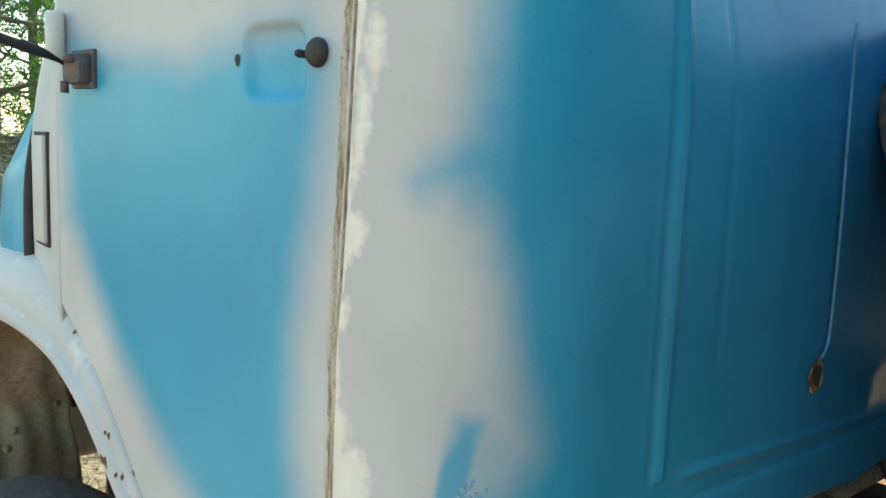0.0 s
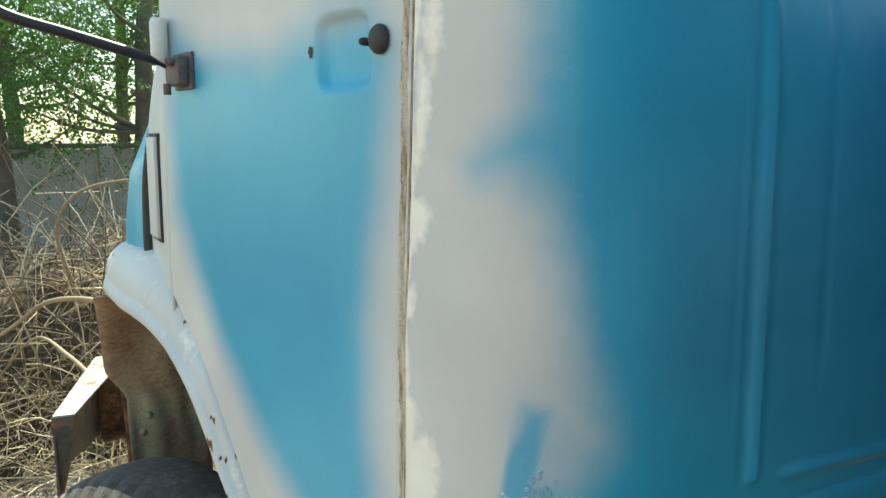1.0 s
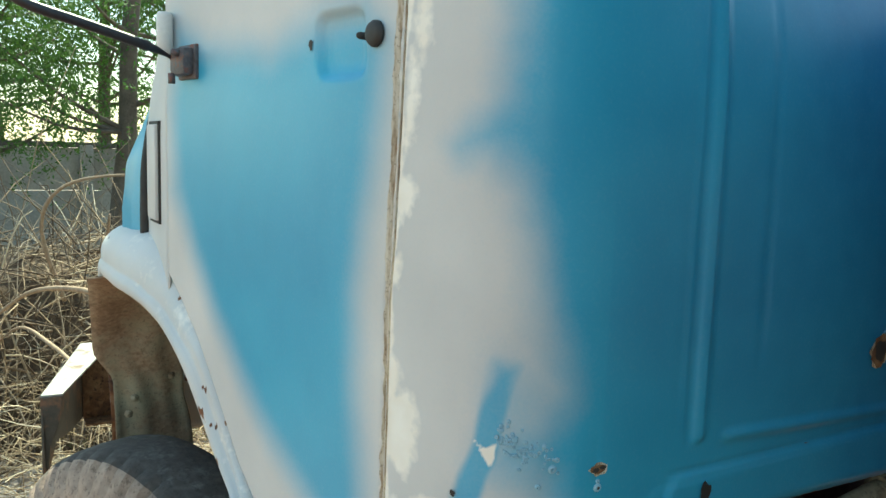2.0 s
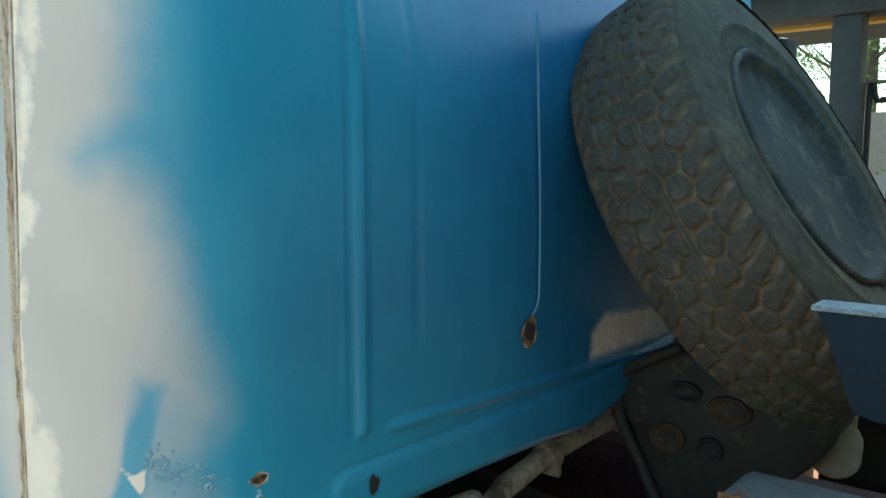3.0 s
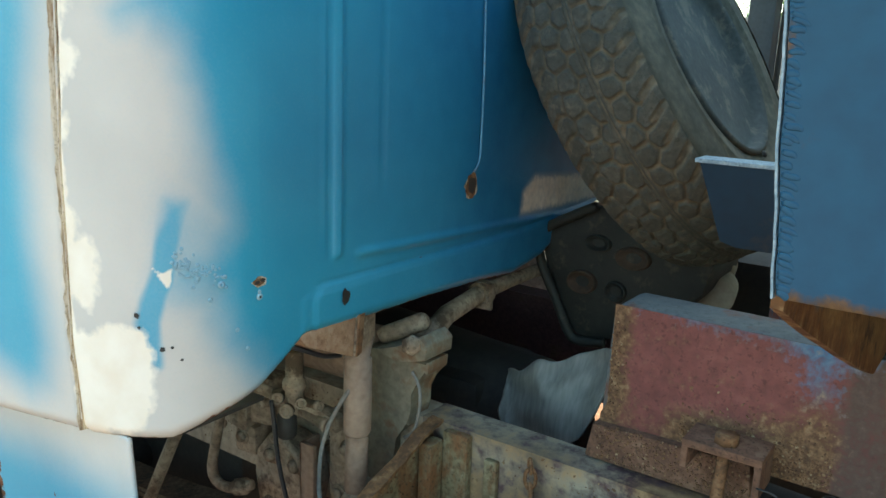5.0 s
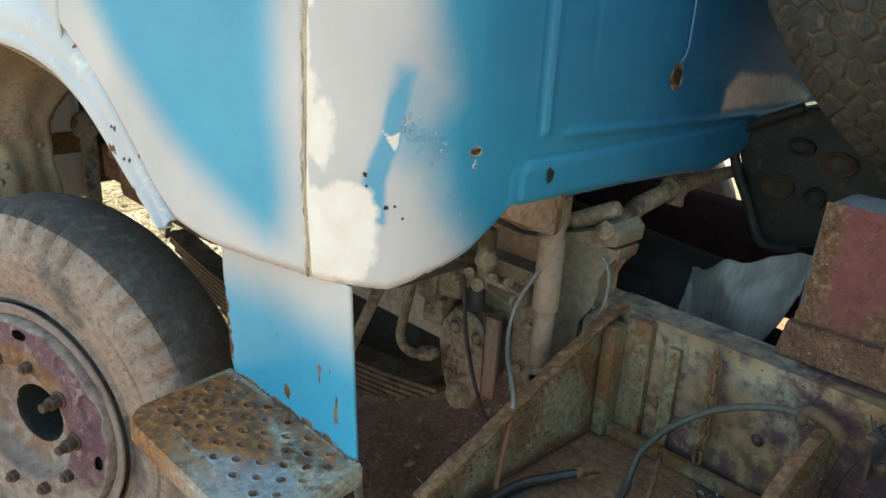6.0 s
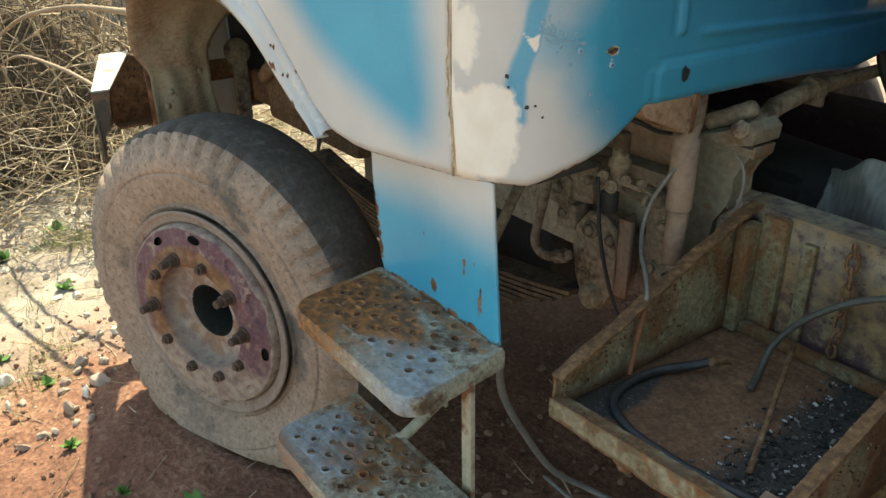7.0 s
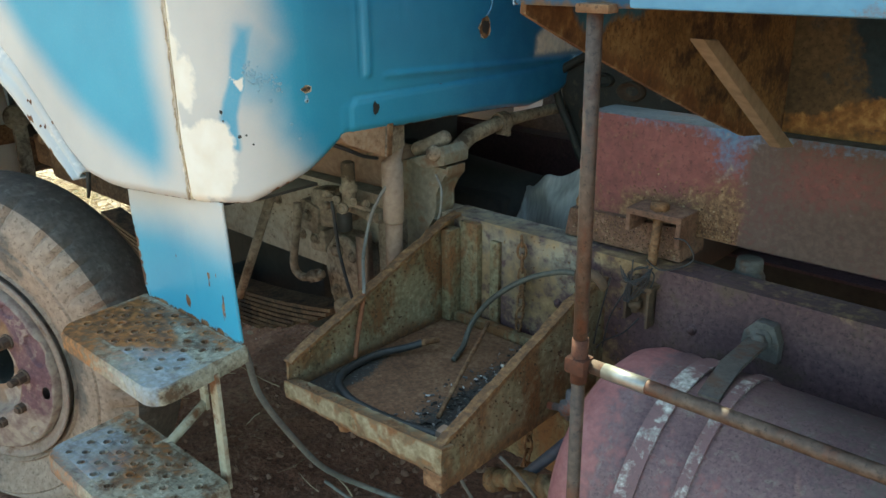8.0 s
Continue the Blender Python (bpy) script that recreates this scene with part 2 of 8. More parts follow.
M_ENGINE = mat("dust-caked cast housing", [(0.3, (0.11, 0.080, 0.055)), (0.5, (0.25, 0.195, 0.142)), (0.7, (0.40, 0.325, 0.245))], 9, 70, 0.9, 0.6, spots=((0.085, 0.058, 0.038), 0.26, 13), pits=0.5)
M_CAST = mat("black oily casting", [(0.3, (0.008, 0.009, 0.008)), (0.7, (0.030, 0.031, 0.027))], 12, 70, 0.7, 0.5, spots=((0.07, 0.055, 0.04), 0.10, 22))
M_GREYDUST = mat("dusty grey steel", [(0.3, (0.045, 0.043, 0.044)), (0.7, (0.125, 0.118, 0.115))], 18, 100, 0.75, 0.4, spots=((0.10, 0.06, 0.045), 0.18, 20), pits=0.4)
M_RUSTDARK0 = mat("brown rusted hook", [(0.3, (0.05, 0.032, 0.022)), (0.7, (0.15, 0.095, 0.06))], 20, 90, 0.85, 0.4)
M_DARK = mat("oily black iron and dark shade fill", [(0.3, (0.012, 0.012, 0.012)), (0.7, (0.05, 0.045, 0.04))], 8, 60, 0.7, 0.4)
M_TANK = mat("faded mauve tank paint", [(0.3, (0.085, 0.052, 0.066)), (0.5, (0.150, 0.098, 0.112)), (0.75, (0.23, 0.170, 0.172))], 7, 150, 0.6, 0.35, spots=((0.20, 0.175, 0.165), 0.14, 45), pits=0.6)
M_NAVY = mat("dark blue painted steel", [(0.3, (0.004, 0.014, 0.030)), (0.7, (0.008, 0.026, 0.048))], 6, 60, 0.6, 0.15, spots=((0.03, 0.03, 0.03), 0.12, 8), spec=0.2)
M_BEDBLUE = mat("blue painted bed steel", [(0.3, (0.006, 0.045, 0.095)), (0.7, (0.014, 0.080, 0.150))], 6, 60, 0.5, 0.2, spots=((0.05, 0.03, 0.02), 0.10, 9), spec=0.3)
M_SOIL = mat("red dry soil", [(0.3, (0.078, 0.031, 0.018)), (0.5, (0.185, 0.080, 0.048)), (0.7, (0.33, 0.195, 0.125))], 2.5, 60, 0.95, 0.9, dist=0.02, pits=0.6)
# away from the lorry the soil is pale dusty rubble, lightened further for sunlight
sn, sl = M_SOIL.node_tree.nodes, M_SOIL.node_tree.links
red = sn["Principled BSDF"].inputs["Base Color"].links[0].from_socket
geo = sn.new("ShaderNodeNewGeometry")
sep = sn.new("ShaderNodeSeparateXYZ")
sl.new(geo.outputs["Position"], sep.inputs[0])
pale_n = sn.new("ShaderNodeTexNoise")
pale_n.inputs["Scale"].default_value, pale_n.inputs["Detail"].default_value = 3.0, 8
sl.new(geo.outputs["Position"], pale_n.inputs[0])
pm = sn.new("ShaderNodeMath")
pm.operation = "MULTIPLY_ADD"
pm.inputs[1].default_value = 2.2
sl.new(pale_n.outputs[0], pm.inputs[0])
sl.new(sep.outputs[0], pm.inputs[2])
pr = sn.new("ShaderNodeMapRange")
pr.inputs[1].default_value, pr.inputs[2].default_value = -0.35, -1.1
sl.new(pm.outputs[0], pr.inputs[0])
px = sn.new("ShaderNodeMix")
px.data_type = "RGBA"
sl.new(pr.outputs[0], px.inputs[0])
sl.new(red, px.inputs[6])
pc = ramp(sn, [(0.3, (0.150, 0.110, 0.085)), (0.5, (0.28, 0.228, 0.185)), (0.7, (0.47, 0.415, 0.355))])
sl.new(pale_n.outputs[0], pc.inputs[0])
sl.new(pc.outputs[0], px.inputs[7])
sl.new(px.outputs[2], sn["Principled BSDF"].inputs["Base Color"])
M_WALL = mat("weathered concrete wall panels", [(0.3, (0.20, 0.185, 0.165)), (0.7, (0.36, 0.34, 0.31))], 3, 40, 0.9, 0.3)
M_LEAF = mat("green leaves", [(0.3, (0.035, 0.09, 0.016)), (0.7, (0.10, 0.19, 0.04))], 3, 30, 0.6, 0.1)
ln, ll = M_LEAF.node_tree.nodes, M_LEAF.node_tree.links
tr = ln.new("ShaderNodeBsdfTranslucent")
ll.new(ln["Principled BSDF"].inputs["Base Color"].links[0].from_socket, tr.inputs[0])
ms = ln.new("ShaderNodeMixShader")
ms.inputs[0].default_value = 0.45
ll.new(ln["Principled BSDF"].outputs[0], ms.inputs[1])
ll.new(tr.outputs[0], ms.inputs[2])
ll.new(ms.outputs[0], ln["Material Output"].inputs[0])
M_BARK = mat("grey bark", [(0.3, (0.05, 0.038, 0.028)), (0.7, (0.14, 0.11, 0.085))], 9, 60, 0.9, 0.5)

# ---- the truck ----
truck = thing("truck", "old blue and white-primed lorry on bare soil, front tyre flat", "truck")

PLAN = [(-1.02, -0.012), (-0.84, 0.015), (-0.712, 0.040), (-0.5, 0.073), (-0.346, 0.096), (-0.216, 0.118), (-0.16, 0.129), (-0.10, 0.149), (-0.05, 0.180),
        (-0.018, 0.222), (0.0, 0.285), (0.0, 0.40), (0.0, 0.60), (0.0, 0.90), (0.0, 1.25), (0.0, 1.60), (0.0, 1.95)]
CURVE = [p.xy for p in bend([(x, y, 0) for x, y in PLAN], 24)]
ARC = [0.0]
for a, b in zip(CURVE, CURVE[1:]):
    ARC.append(ARC[-1] + (b - a).length)
SEAM = next(s for s, p in zip(ARC, CURVE) if p.x > -0.176)
ARC = [s - SEAM for s in ARC]


def on_plan(u):
    """The place on the cab's plan at u metres behind the door seam, and its outward normal."""
    i = min(max(np.searchsorted(ARC, u) - 1, 0), len(ARC) - 2)
    t = (u - ARC[i]) / (ARC[i + 1] - ARC[i])
    a, b = CURVE[i], CURVE[i + 1]
    d = (b - a).normalized()
    return a.lerp(b, t), Vector((d.y, -d.x))


@functools.lru_cache(maxsize=None)
def u_of(x, y=None):
    """How far behind the seam the plan passes x (or, on the rear wall, y)."""
    if y is not None and y > 0.285:
        return ARC[min(range(len(CURVE)), key=lambda i: abs(CURVE[i].y - y) + (0 if CURVE[i].x > -0.01 else 9))]
    return ARC[min(range(len(CURVE)), key=lambda i: abs(CURVE[i].x - x) + (0 if CURVE[i].y < 0.29 else 9))]


def lerp_table(table, u):
    return float(np.interp(u, [a for a, b in table], [b for a, b in table]))


BOTTOM = [(u_of(x), z) for x, z in ((-0.84, 1.474), (-0.807, 1.446), (-0.755, 1.402), (-0.70, 1.352), (-0.642, 1.296), (-0.60, 1.243), (-0.555, 1.187), (-0.50, 1.146), (-0.44, 1.133), (-0.387, 1.130), (-0.174, 1.137),
                                    (-0.054, 1.145), (-0.022, 1.166))] + [(u_of(0, y), z) for y, z in ((0.29, 1.196), (0.345, 1.228), (0.377, 1.249), (0.46, 1.246), (0.65, 1.242), (0.84, 1.234), (0.965, 1.224), (1.08, 1.240), (1.2, 1.285), (1.36, 1.326), (1.9, 1.330))]


def dist_poly(poly, x, y):
    """The signed distance to a closed outline, positive inside."""
    best, inside = 1e9, False
    for (x0, y0), (x1, y1) in zip(poly, poly[1:] + poly[:1]):
        if (y0 > y) != (y1 > y) and x < (x1 - x0) * (y - y0) / (y1 - y0) + x0:
            inside = not inside
        dx, dy = x1 - x0, y1 - y0
        t = min(max(((x - x0) * dx + (y - y0) * dy) / (dx * dx + dy * dy), 0), 1)
        best = min(best, math.hypot(x - x0 - t * dx, y - y0 - t * dy))
    return best if inside else -best


def soft(d, w):
    t = min(max(0.5 + d / (2 * w), 0), 1)
    return t * t * (3 - 2 * t)


DOOR_BLUE = [(u_of(x), z) for x, z in ((-0.755, 1.86), (-0.783, 1.745), (-0.773, 1.60), (-0.704, 1.50), (-0.626, 1.41), (-0.533, 1.325), (-0.442, 1.262), (-0.327, 1.205), (-0.27, 1.18),
                                       (-0.235, 1.20), (-0.222, 1.25), (-0.235, 1.34), (-0.245, 1.42), (-0.243, 1.51), (-0.228, 1.59), (-0.214, 1.66), (-0.20, 1.72), (-0.195, 1.79), (-0.234, 1.837), (-0.327, 1.831),
                                       (-0.453, 1.806), (-0.642, 1.821))]
U = u_of
CORNER_BLUE = [(U(-0.04), 2.3), (U(-0.042), 1.85), (U(-0.047), 1.775), (U(-0.056), 1.724), (U(-0.078), 1.70), (U(-0.086), 1.685), (U(-0.058), 1.683), (U(-0.036), 1.648), (U(-0.026), 1.60), (U(-0.024), 1.532),
               (U(-0.016), 1.488), (U(-0.012), 1.44), (U(-0.030), 1.40), (U(-0.046), 1.385), (U(-0.052), 1.350), (U(-0.034), 1.345), (U(-0.020), 1.330), (U(-0.010), 1.268), (U(-0.002), 1.227), (U(0, 0.302), 1.182), (U(0, 0.325), 1.149), (U(0, 0.34), 1.10), (U(0, 1.95), 1.10), (U(0, 1.95), 2.3)]
STREAK = [(U(-0.047), 1.462), (U(-0.034), 1.460), (U(-0.040), 1.42), (U(-0.049), 1.36), (U(-0.063), 1.31), (U(-0.063), 1.250), (U(-0.077), 1.262), (U(-0.084), 1.305), (U(-0.067), 1.36)]
CHIP = [(U(-0.064), 1.380), (U(-0.055), 1.372), (U(-0.046), 1.377), (U(-0.047), 1.365), (U(-0.050), 1.352), (U(-0.056), 1.362)]
CREAM = [[(U(x), z) for x, z in line] for line in (
    ((-0.22, 1.285), (-0.15, 1.284), (-0.117, 1.301), (-0.078, 1.297), (-0.069, 1.27), (-0.068, 1.243), (-0.069, 1.195), (-0.082, 1.165), (-0.099, 1.145), (-0.128, 1.154), (-0.136, 1.135), (-0.22, 1.12)),
    ((-0.22, 1.454), (-0.169, 1.453), (-0.16, 1.434), (-0.162, 1.406), (-0.18, 1.391), (-0.22, 1.40)),
    ((-0.144, 1.415), (-0.133, 1.394), (-0.135, 1.343), (-0.148, 1.313), (-0.167, 1.324), (-0.22, 1.335), (-0.20, 1.395)),
    ((-0.14, 1.845), (-0.13, 1.83), (-0.127, 1.788), (-0.138, 1.775), (-0.150, 1.81)),
    ((-0.152, 1.785), (-0.142, 1.77), (-0.143, 1.735), (-0.151, 1.694), (-0.16, 1.671), (-0.163, 1.709)),
    ((-0.165, 1.652), (-0.142, 1.645), (-0.144, 1.621), (-0.16, 1.60), (-0.185, 1.615)),
    ((-0.20, 1.56), (-0.165, 1.565), (-0.163, 1.535), (-0.20, 1.51)))]
TOP = 2.02
SEAM_BOW = [(1.13, 0.002), (1.20, -0.004), (1.27, -0.010), (1.41, -0.008), (1.51, -0.007), (1.58, -0.001), (1.70, 0.005), (1.85, 0.011), (2.02, 0.016)]


def bowed(u, z):
    """The door seam is not quite plumb: what lies near it follows it."""
    return u + lerp_table(SEAM_BOW, z) * max(0.0, 1 - abs(u) / 0.14)


def sheet(name, us, bottom, top, marks, relief, parent, label, step=0.0045, thick=0.012, holes=()):
    """Pressed body sheet along the plan between two u, from its bottom line up, with paint marks laid on its points."""
    u0, u1 = us
    cols = [u0]
    while cols[-1] < u1:
        far = max(0.0, abs(cols[-1]) - (0.10 if u0 < 0 else 0.30))
        cols.append(min(cols[-1] + step * (0.7 + 9 * min(far, 0.12)), u1))
    nu, nz = len(cols) - 1, round((top - 1.13) / step)
    mesh = bpy.data.meshes.new(name)
    co, vals = [], []
    for u in cols:
        zb = bottom(u)
        for j in range(nz + 1):
            z = zb + (top - zb) * j / nz
            p, nrm = on_plan(bowed(u, z))
            d = relief(u, z)
            co.append((p.x + nrm.x * d, p.y + nrm.y * d, z))
            vals.append(marks(bowed(u, z), z, u))
    n1 = len(co)
    for i in range(nu + 1):
        p, nrm = on_plan(cols[i])
        for j in range(nz + 1):
            x, y, z = co[i * (nz + 1) + j]
            co.append((x - nrm.x * thick, y - nrm.y * thick, z))
    vals += vals
    at = lambda i, j: i * (nz + 1) + j
    faces = []
    for i in range(nu):
        for j in range(nz):
            q = (at(i, j), at(i + 1, j), at(i + 1, j + 1), at(i, j + 1))
            c = co[q[0]]
            um = (cols[i] + cols[i + 1]) / 2
            if any((um - hu) ** 2 / (hr * 1.0) ** 2 + (c[2] + step / 2 - hz) ** 2 / (hr * hk) ** 2 < 1 + 0.5 * noise.noise((um * 90, c[2] * 90, 3)) for hu, hz, hr, hk in holes):
                continue
            faces += [q, tuple(n1 + v for v in q[::-1])]
    for i in range(nu):
        for j, flip in ((0, True), (nz, False)):
            q = (at(i, j), at(i, j) + n1, at(i + 1, j) + n1, at(i + 1, j))
            faces.append(q if flip else q[::-1])
    for j in range(nz):
        for i, flip in ((0, False), (nu, True)):
            q = (at(i, j), at(i, j) + n1, at(i, j + 1) + n1, at(i, j + 1))
            faces.append(q if flip else q[::-1])
    mesh.from_pydata(co, [], faces)
    for k, key in enumerate(("blue", "cream", "rust", "deep")):
        mesh.attributes.new(key, "FLOAT", "POINT").data.foreach_set("value", [v[k] for v in vals])
    mesh.materials.append(PAINT)
    mesh.shade_smooth()
    ob = new(name, mesh)
    ob.parent = parent
    return tagged(ob, label)


def door_marks(u, z, w):
    blue = soft(dist_poly(DOOR_BLUE, u, z) + 0.006 * noise.noise((u * 12, z * 12, 0)), 0.048)
    lip = z - lerp_table(BOTTOM, u)
    n1, n2 = noise.noise((z * 14, 3, 0)), noise.noise((z * 45, u * 45, 1))
    edge = soft(0.010 + 0.004 * n1 + w, 0.004)
    rust = max(0.55 * soft(0.004 - lip, 0.006), edge * (0.12 + 0.5 * n2))
    du, dz = u - U(-0.288), z - 1.168
    smear = math.exp(-((du * 0.57 + dz * 0.82) / 0.005) ** 2 - ((du * 0.82 - dz * 0.57) / 0.018) ** 2)
    return blue, 0.45 * edge, rust + 0.35 * smear, 0.0


def door_relief(u, z):
    r = 0.0
    # pressed recess of the handle
    a, b = abs(u + 0.112 + 0.10 * (z - 1.80)) / 0.046, abs(z - 1.800) / 0.037
    q = (a ** 5 + b ** 5) ** 0.2
    r -= 0.0085 * soft(1 - q, 0.12) + 0.0015 * soft(0.72 - q, 0.06)
    lip = z - lerp_table(BOTTOM, u)
    r -= 0.012 * max(0, 1 - lip / 0.02) ** 2 + 0.008 * max(0, 1 + u / 0.012) ** 2
    return r


door_bottom = lambda u: lerp_table(BOTTOM, u)
sheet("door", (u_of(-0.80), -0.0035), door_bottom, TOP, door_marks, door_relief, truck, "blue door with hazy grey-white sprayed borders", holes=())


def corner_marks(u, z, w):
    y = on_plan(u)[0].y
    if u > U(0, 0.42):
        blue = 1.0
    else:
        blue = soft(dist_poly(CORNER_BLUE, u, z) + 0.012 * noise.noise((u * 14, z * 9, 0)) + 0.006 * noise.noise((u * 40, z * 40, 0)), 0.042 + 0.014 * soft(1.50 - z, 0.04))
        blue = max(blue, 0.45 * soft(u - U(-0.055), 0.03) * soft(0.07 - abs(z - 1.40), 0.05))
    blue = max(blue, 0.9 * soft(dist_poly(STREAK, u, z) + 0.0045 + 0.003 * noise.noise((u * 60, z * 25, 4)), 0.006 + 0.012 * soft(z - 1.44, 0.03)))
    cream = 0.0
    if w < 0.16 or y < 0.30:
        cream = max([0.5 + dist_poly(c, u, z) / 0.028 for c in CREAM] + [0.5 + dist_poly(CHIP, u, z) / 0.006])
        cream = min(max(cream, 0.75 * soft(0.010 - w + 0.012 * noise.noise((z * 10, 1, 0)), 0.005), 0.0), 1.1)
    rust = 0.0
    if y > 0.6:
        rust = 0.0
        patch = soft(dist_poly([(0.985, 1.345), (0.990, 1.390), (1.035, 1.418), (1.10, 1.412), (1.25, 1.402), (1.40, 1.345), (1.40, 1.335)], y, z), 0.012)
        blue *= 1 - patch
        cream = max(cream, 0.62 * patch)
    lip = z - lerp_table(BOTTOM, u)
    if y > 0.36 and u > U(0, 0.29):
        lap = 1.318 - 0.012 * min(max(y - 0.39, 0), 0.5) + 0.06 * max(0.0, y - 1.0)
        rust = max(rust, (0.30 + 0.45 * noise.noise((y * 24, 8, 0))) * soft(0.0022 - abs(z - lap - 0.002), 0.0018) * soft(y - 0.39, 0.004))
    rust = max(rust, 0.6 * soft(0.004 - lip, 0.006), 0.75 * soft(0.0065 - w, 0.0015) * (0.10 + 1.2 * noise.noise((z * 30, 7, 0))), 0.5 * soft(0.010 - lip + 0.012 * noise.noise((u * 20, 1, 0)), 0.006) * soft(0.03 - abs(y - 0.235), 0.02))
    # last mark: the blue deepens along the rear wall, carrying its shade too
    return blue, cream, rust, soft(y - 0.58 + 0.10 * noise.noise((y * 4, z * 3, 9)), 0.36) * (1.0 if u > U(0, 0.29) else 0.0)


def bead(d, w):
    return max(0.0, 1 - (d / w) ** 2) ** 2 if abs(d) < w else 0.0


def corner_relief(u, z):
    r = 0.0
    y = on_plan(u)[0].y
    if u > U(0, 0.29):
        rise = soft(z - 1.356, 0.006)
        r += (0.0075 * bead(y - 0.438, 0.0105) - 0.0030 * bead(y - 0.421, 0.007)) * rise
        r -= 0.0022 * bead(y - 0.400, 0.004) * soft(z - 1.39, 0.03)
        r -= 0.0020 * bead(y - 0.541, 0.005) * soft(z - 1.45, 0.03)
        # raised bar above the sill and the lapped sill plate below it
        bar = 1.353 - 0.045 * (y - 0.48)
        r += 0.0045 * bead(z - bar, 0.0105) * soft(y - 0.484, 0.006)
        lap = 1.318 - 0.012 * min(max(y - 0.39, 0), 0.5) + 0.06 * max(0.0, y - 1.0)
        r += 0.0032 * soft(lap - z, 0.0022) * soft(y - 0.389 - 0.012 * soft(z - lap + 0.012, 0.008), 0.0022)
        r -= 0.0018 * bead(z - lap - 0.003, 0.004) * soft(y - 0.39, 0.004)
        r += 0.0016 * soft(1.308 - z, 0.002) * soft(y - 0.366, 0.002)
    if u < U(0, 0.285):
        r += 0.0012 * noise.noise((u * 30, z * 22, 3)) * soft(0.05 - abs(z - 1.36), 0.04)
    lip = z - lerp_table(BOTTOM, u)
    r -= 0.010 * max(0, 1 - lip / 0.018) ** 2 + 0.004 * max(0, 1 - u / 0.01) ** 2
    # the rear wall leans forward towards the roof
    r -= 0.95 * max(0, z - 1.72) ** 2 * soft(y - 0.45, 0.2)
    return r


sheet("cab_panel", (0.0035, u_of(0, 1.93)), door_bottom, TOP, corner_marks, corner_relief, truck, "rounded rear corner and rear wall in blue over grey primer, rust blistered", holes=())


def lay(ob, marks):
    """Lays the paint marks (blue, cream, rust) on a mesh by the place of its points."""
    vals = [marks(*v.co) for v in ob.data.vertices]
    for k, key in enumerate(("blue", "cream", "rust")):
        ob.data.attributes.new(key, "FLOAT", "POINT").data.foreach_set("value", [v[k] for v in vals])
    return ob


def shell(bm, f, nu, nv, thick):
    """A sheet of some thickness over f(a, b), with closed edges."""
    pts = [[Vector(f(i / nu, j / nv)) for j in range(nv + 1)] for i in range(nu + 1)]
    two = ([], [])
    for i in range(nu + 1):
        rows = ([], [])
        for j in range(nv + 1):
            du = pts[min(i + 1, nu)][j] - pts[max(i - 1, 0)][j]
            dv = pts[i][min(j + 1, nv)] - pts[i][max(j - 1, 0)]
            n = du.cross(dv)
            n = n.normalized() if n.length > 1e-9 else Vector()
            rows[0].append(bm.verts.new(pts[i][j]))
            rows[1].append(bm.verts.new(pts[i][j] - n * thick))
        two[0].append(rows[0])
        two[1].append(rows[1])
    a, b = two
    for i in range(nu):
        for j in range(nv):
            bm.faces.new((a[i][j], a[i + 1][j], a[i + 1][j + 1], a[i][j + 1]))
            bm.faces.new((b[i][j], b[i][j + 1], b[i + 1][j + 1], b[i + 1][j]))
    for i in range(nu):
        bm.faces.new((a[i + 1][0], a[i][0], b[i][0], b[i + 1][0]))
        bm.faces.new((a[i][nv], a[i + 1][nv], b[i + 1][nv], b[i][nv]))
    for j in range(nv):
        bm.faces.new((a[0][j], a[0][j + 1], b[0][j + 1], b[0][j]))
        bm.faces.new((a[nu][j + 1], a[nu][j], b[nu][j], b[nu][j + 1]))
    return bm


def grid(bm, f, nu, nv):
    vs = [[bm.verts.new(f(i / nu, j / nv)) for j in range(nv + 1)] for i in range(nu + 1)]
    for i in range(nu):
        for j in range(nv):
            bm.faces.new((vs[i][j], vs[i + 1][j], vs[i + 1][j + 1], vs[i][j + 1]))
    return bm


# door fittings
door = bpy.data.objects["door"]
lock = part("lock_cap", add_lathe(B(), [(0.0, 0.0095), (0.008, 0.009), (0.0125, 0.0075), (0.0148, 0.004), (0.0148, 0.001), (0.010, 0.0), (0.010, -0.012)], 28, turned((0.17, -0.985, 0), (-0.211, 0.1185, 1.806))), M_DARK, door, "round black lock cap")
part("screw", add_lathe(B(), [(0.0, 0.008), (0.003, 0.007), (0.0042, 0.004), (0.0042, -0.006)], 12, turned((0.17, -0.985, 0), (-0.238, 0.114, 1.806))), M_DARK, door)


def puncture(parent, u, z, r, tall, seed, name="screw_hole", matl=None, lift=0.0012):
    """A small ragged patch on the sheet; dark ones paint the shade in holes."""
    rnd = random.Random(seed)
    p, nrm = on_plan(bowed(u, z))
    side = Vector((-nrm.y, nrm.x, 0))
    b2 = B()
    c = Vector((p.x, p.y, z)) + Vector((nrm.x, nrm.y, 0)) * lift
    b2.faces.new([b2.verts.new(c + (side * math.cos(a) + Vector((0, 0, tall)) * math.sin(a)) * r * rnd.uniform(0.75, 1.2)) for a in (2 * math.pi * k / 14 for k in range(14))])
    part(name, b2, matl or M_DARK, parent)


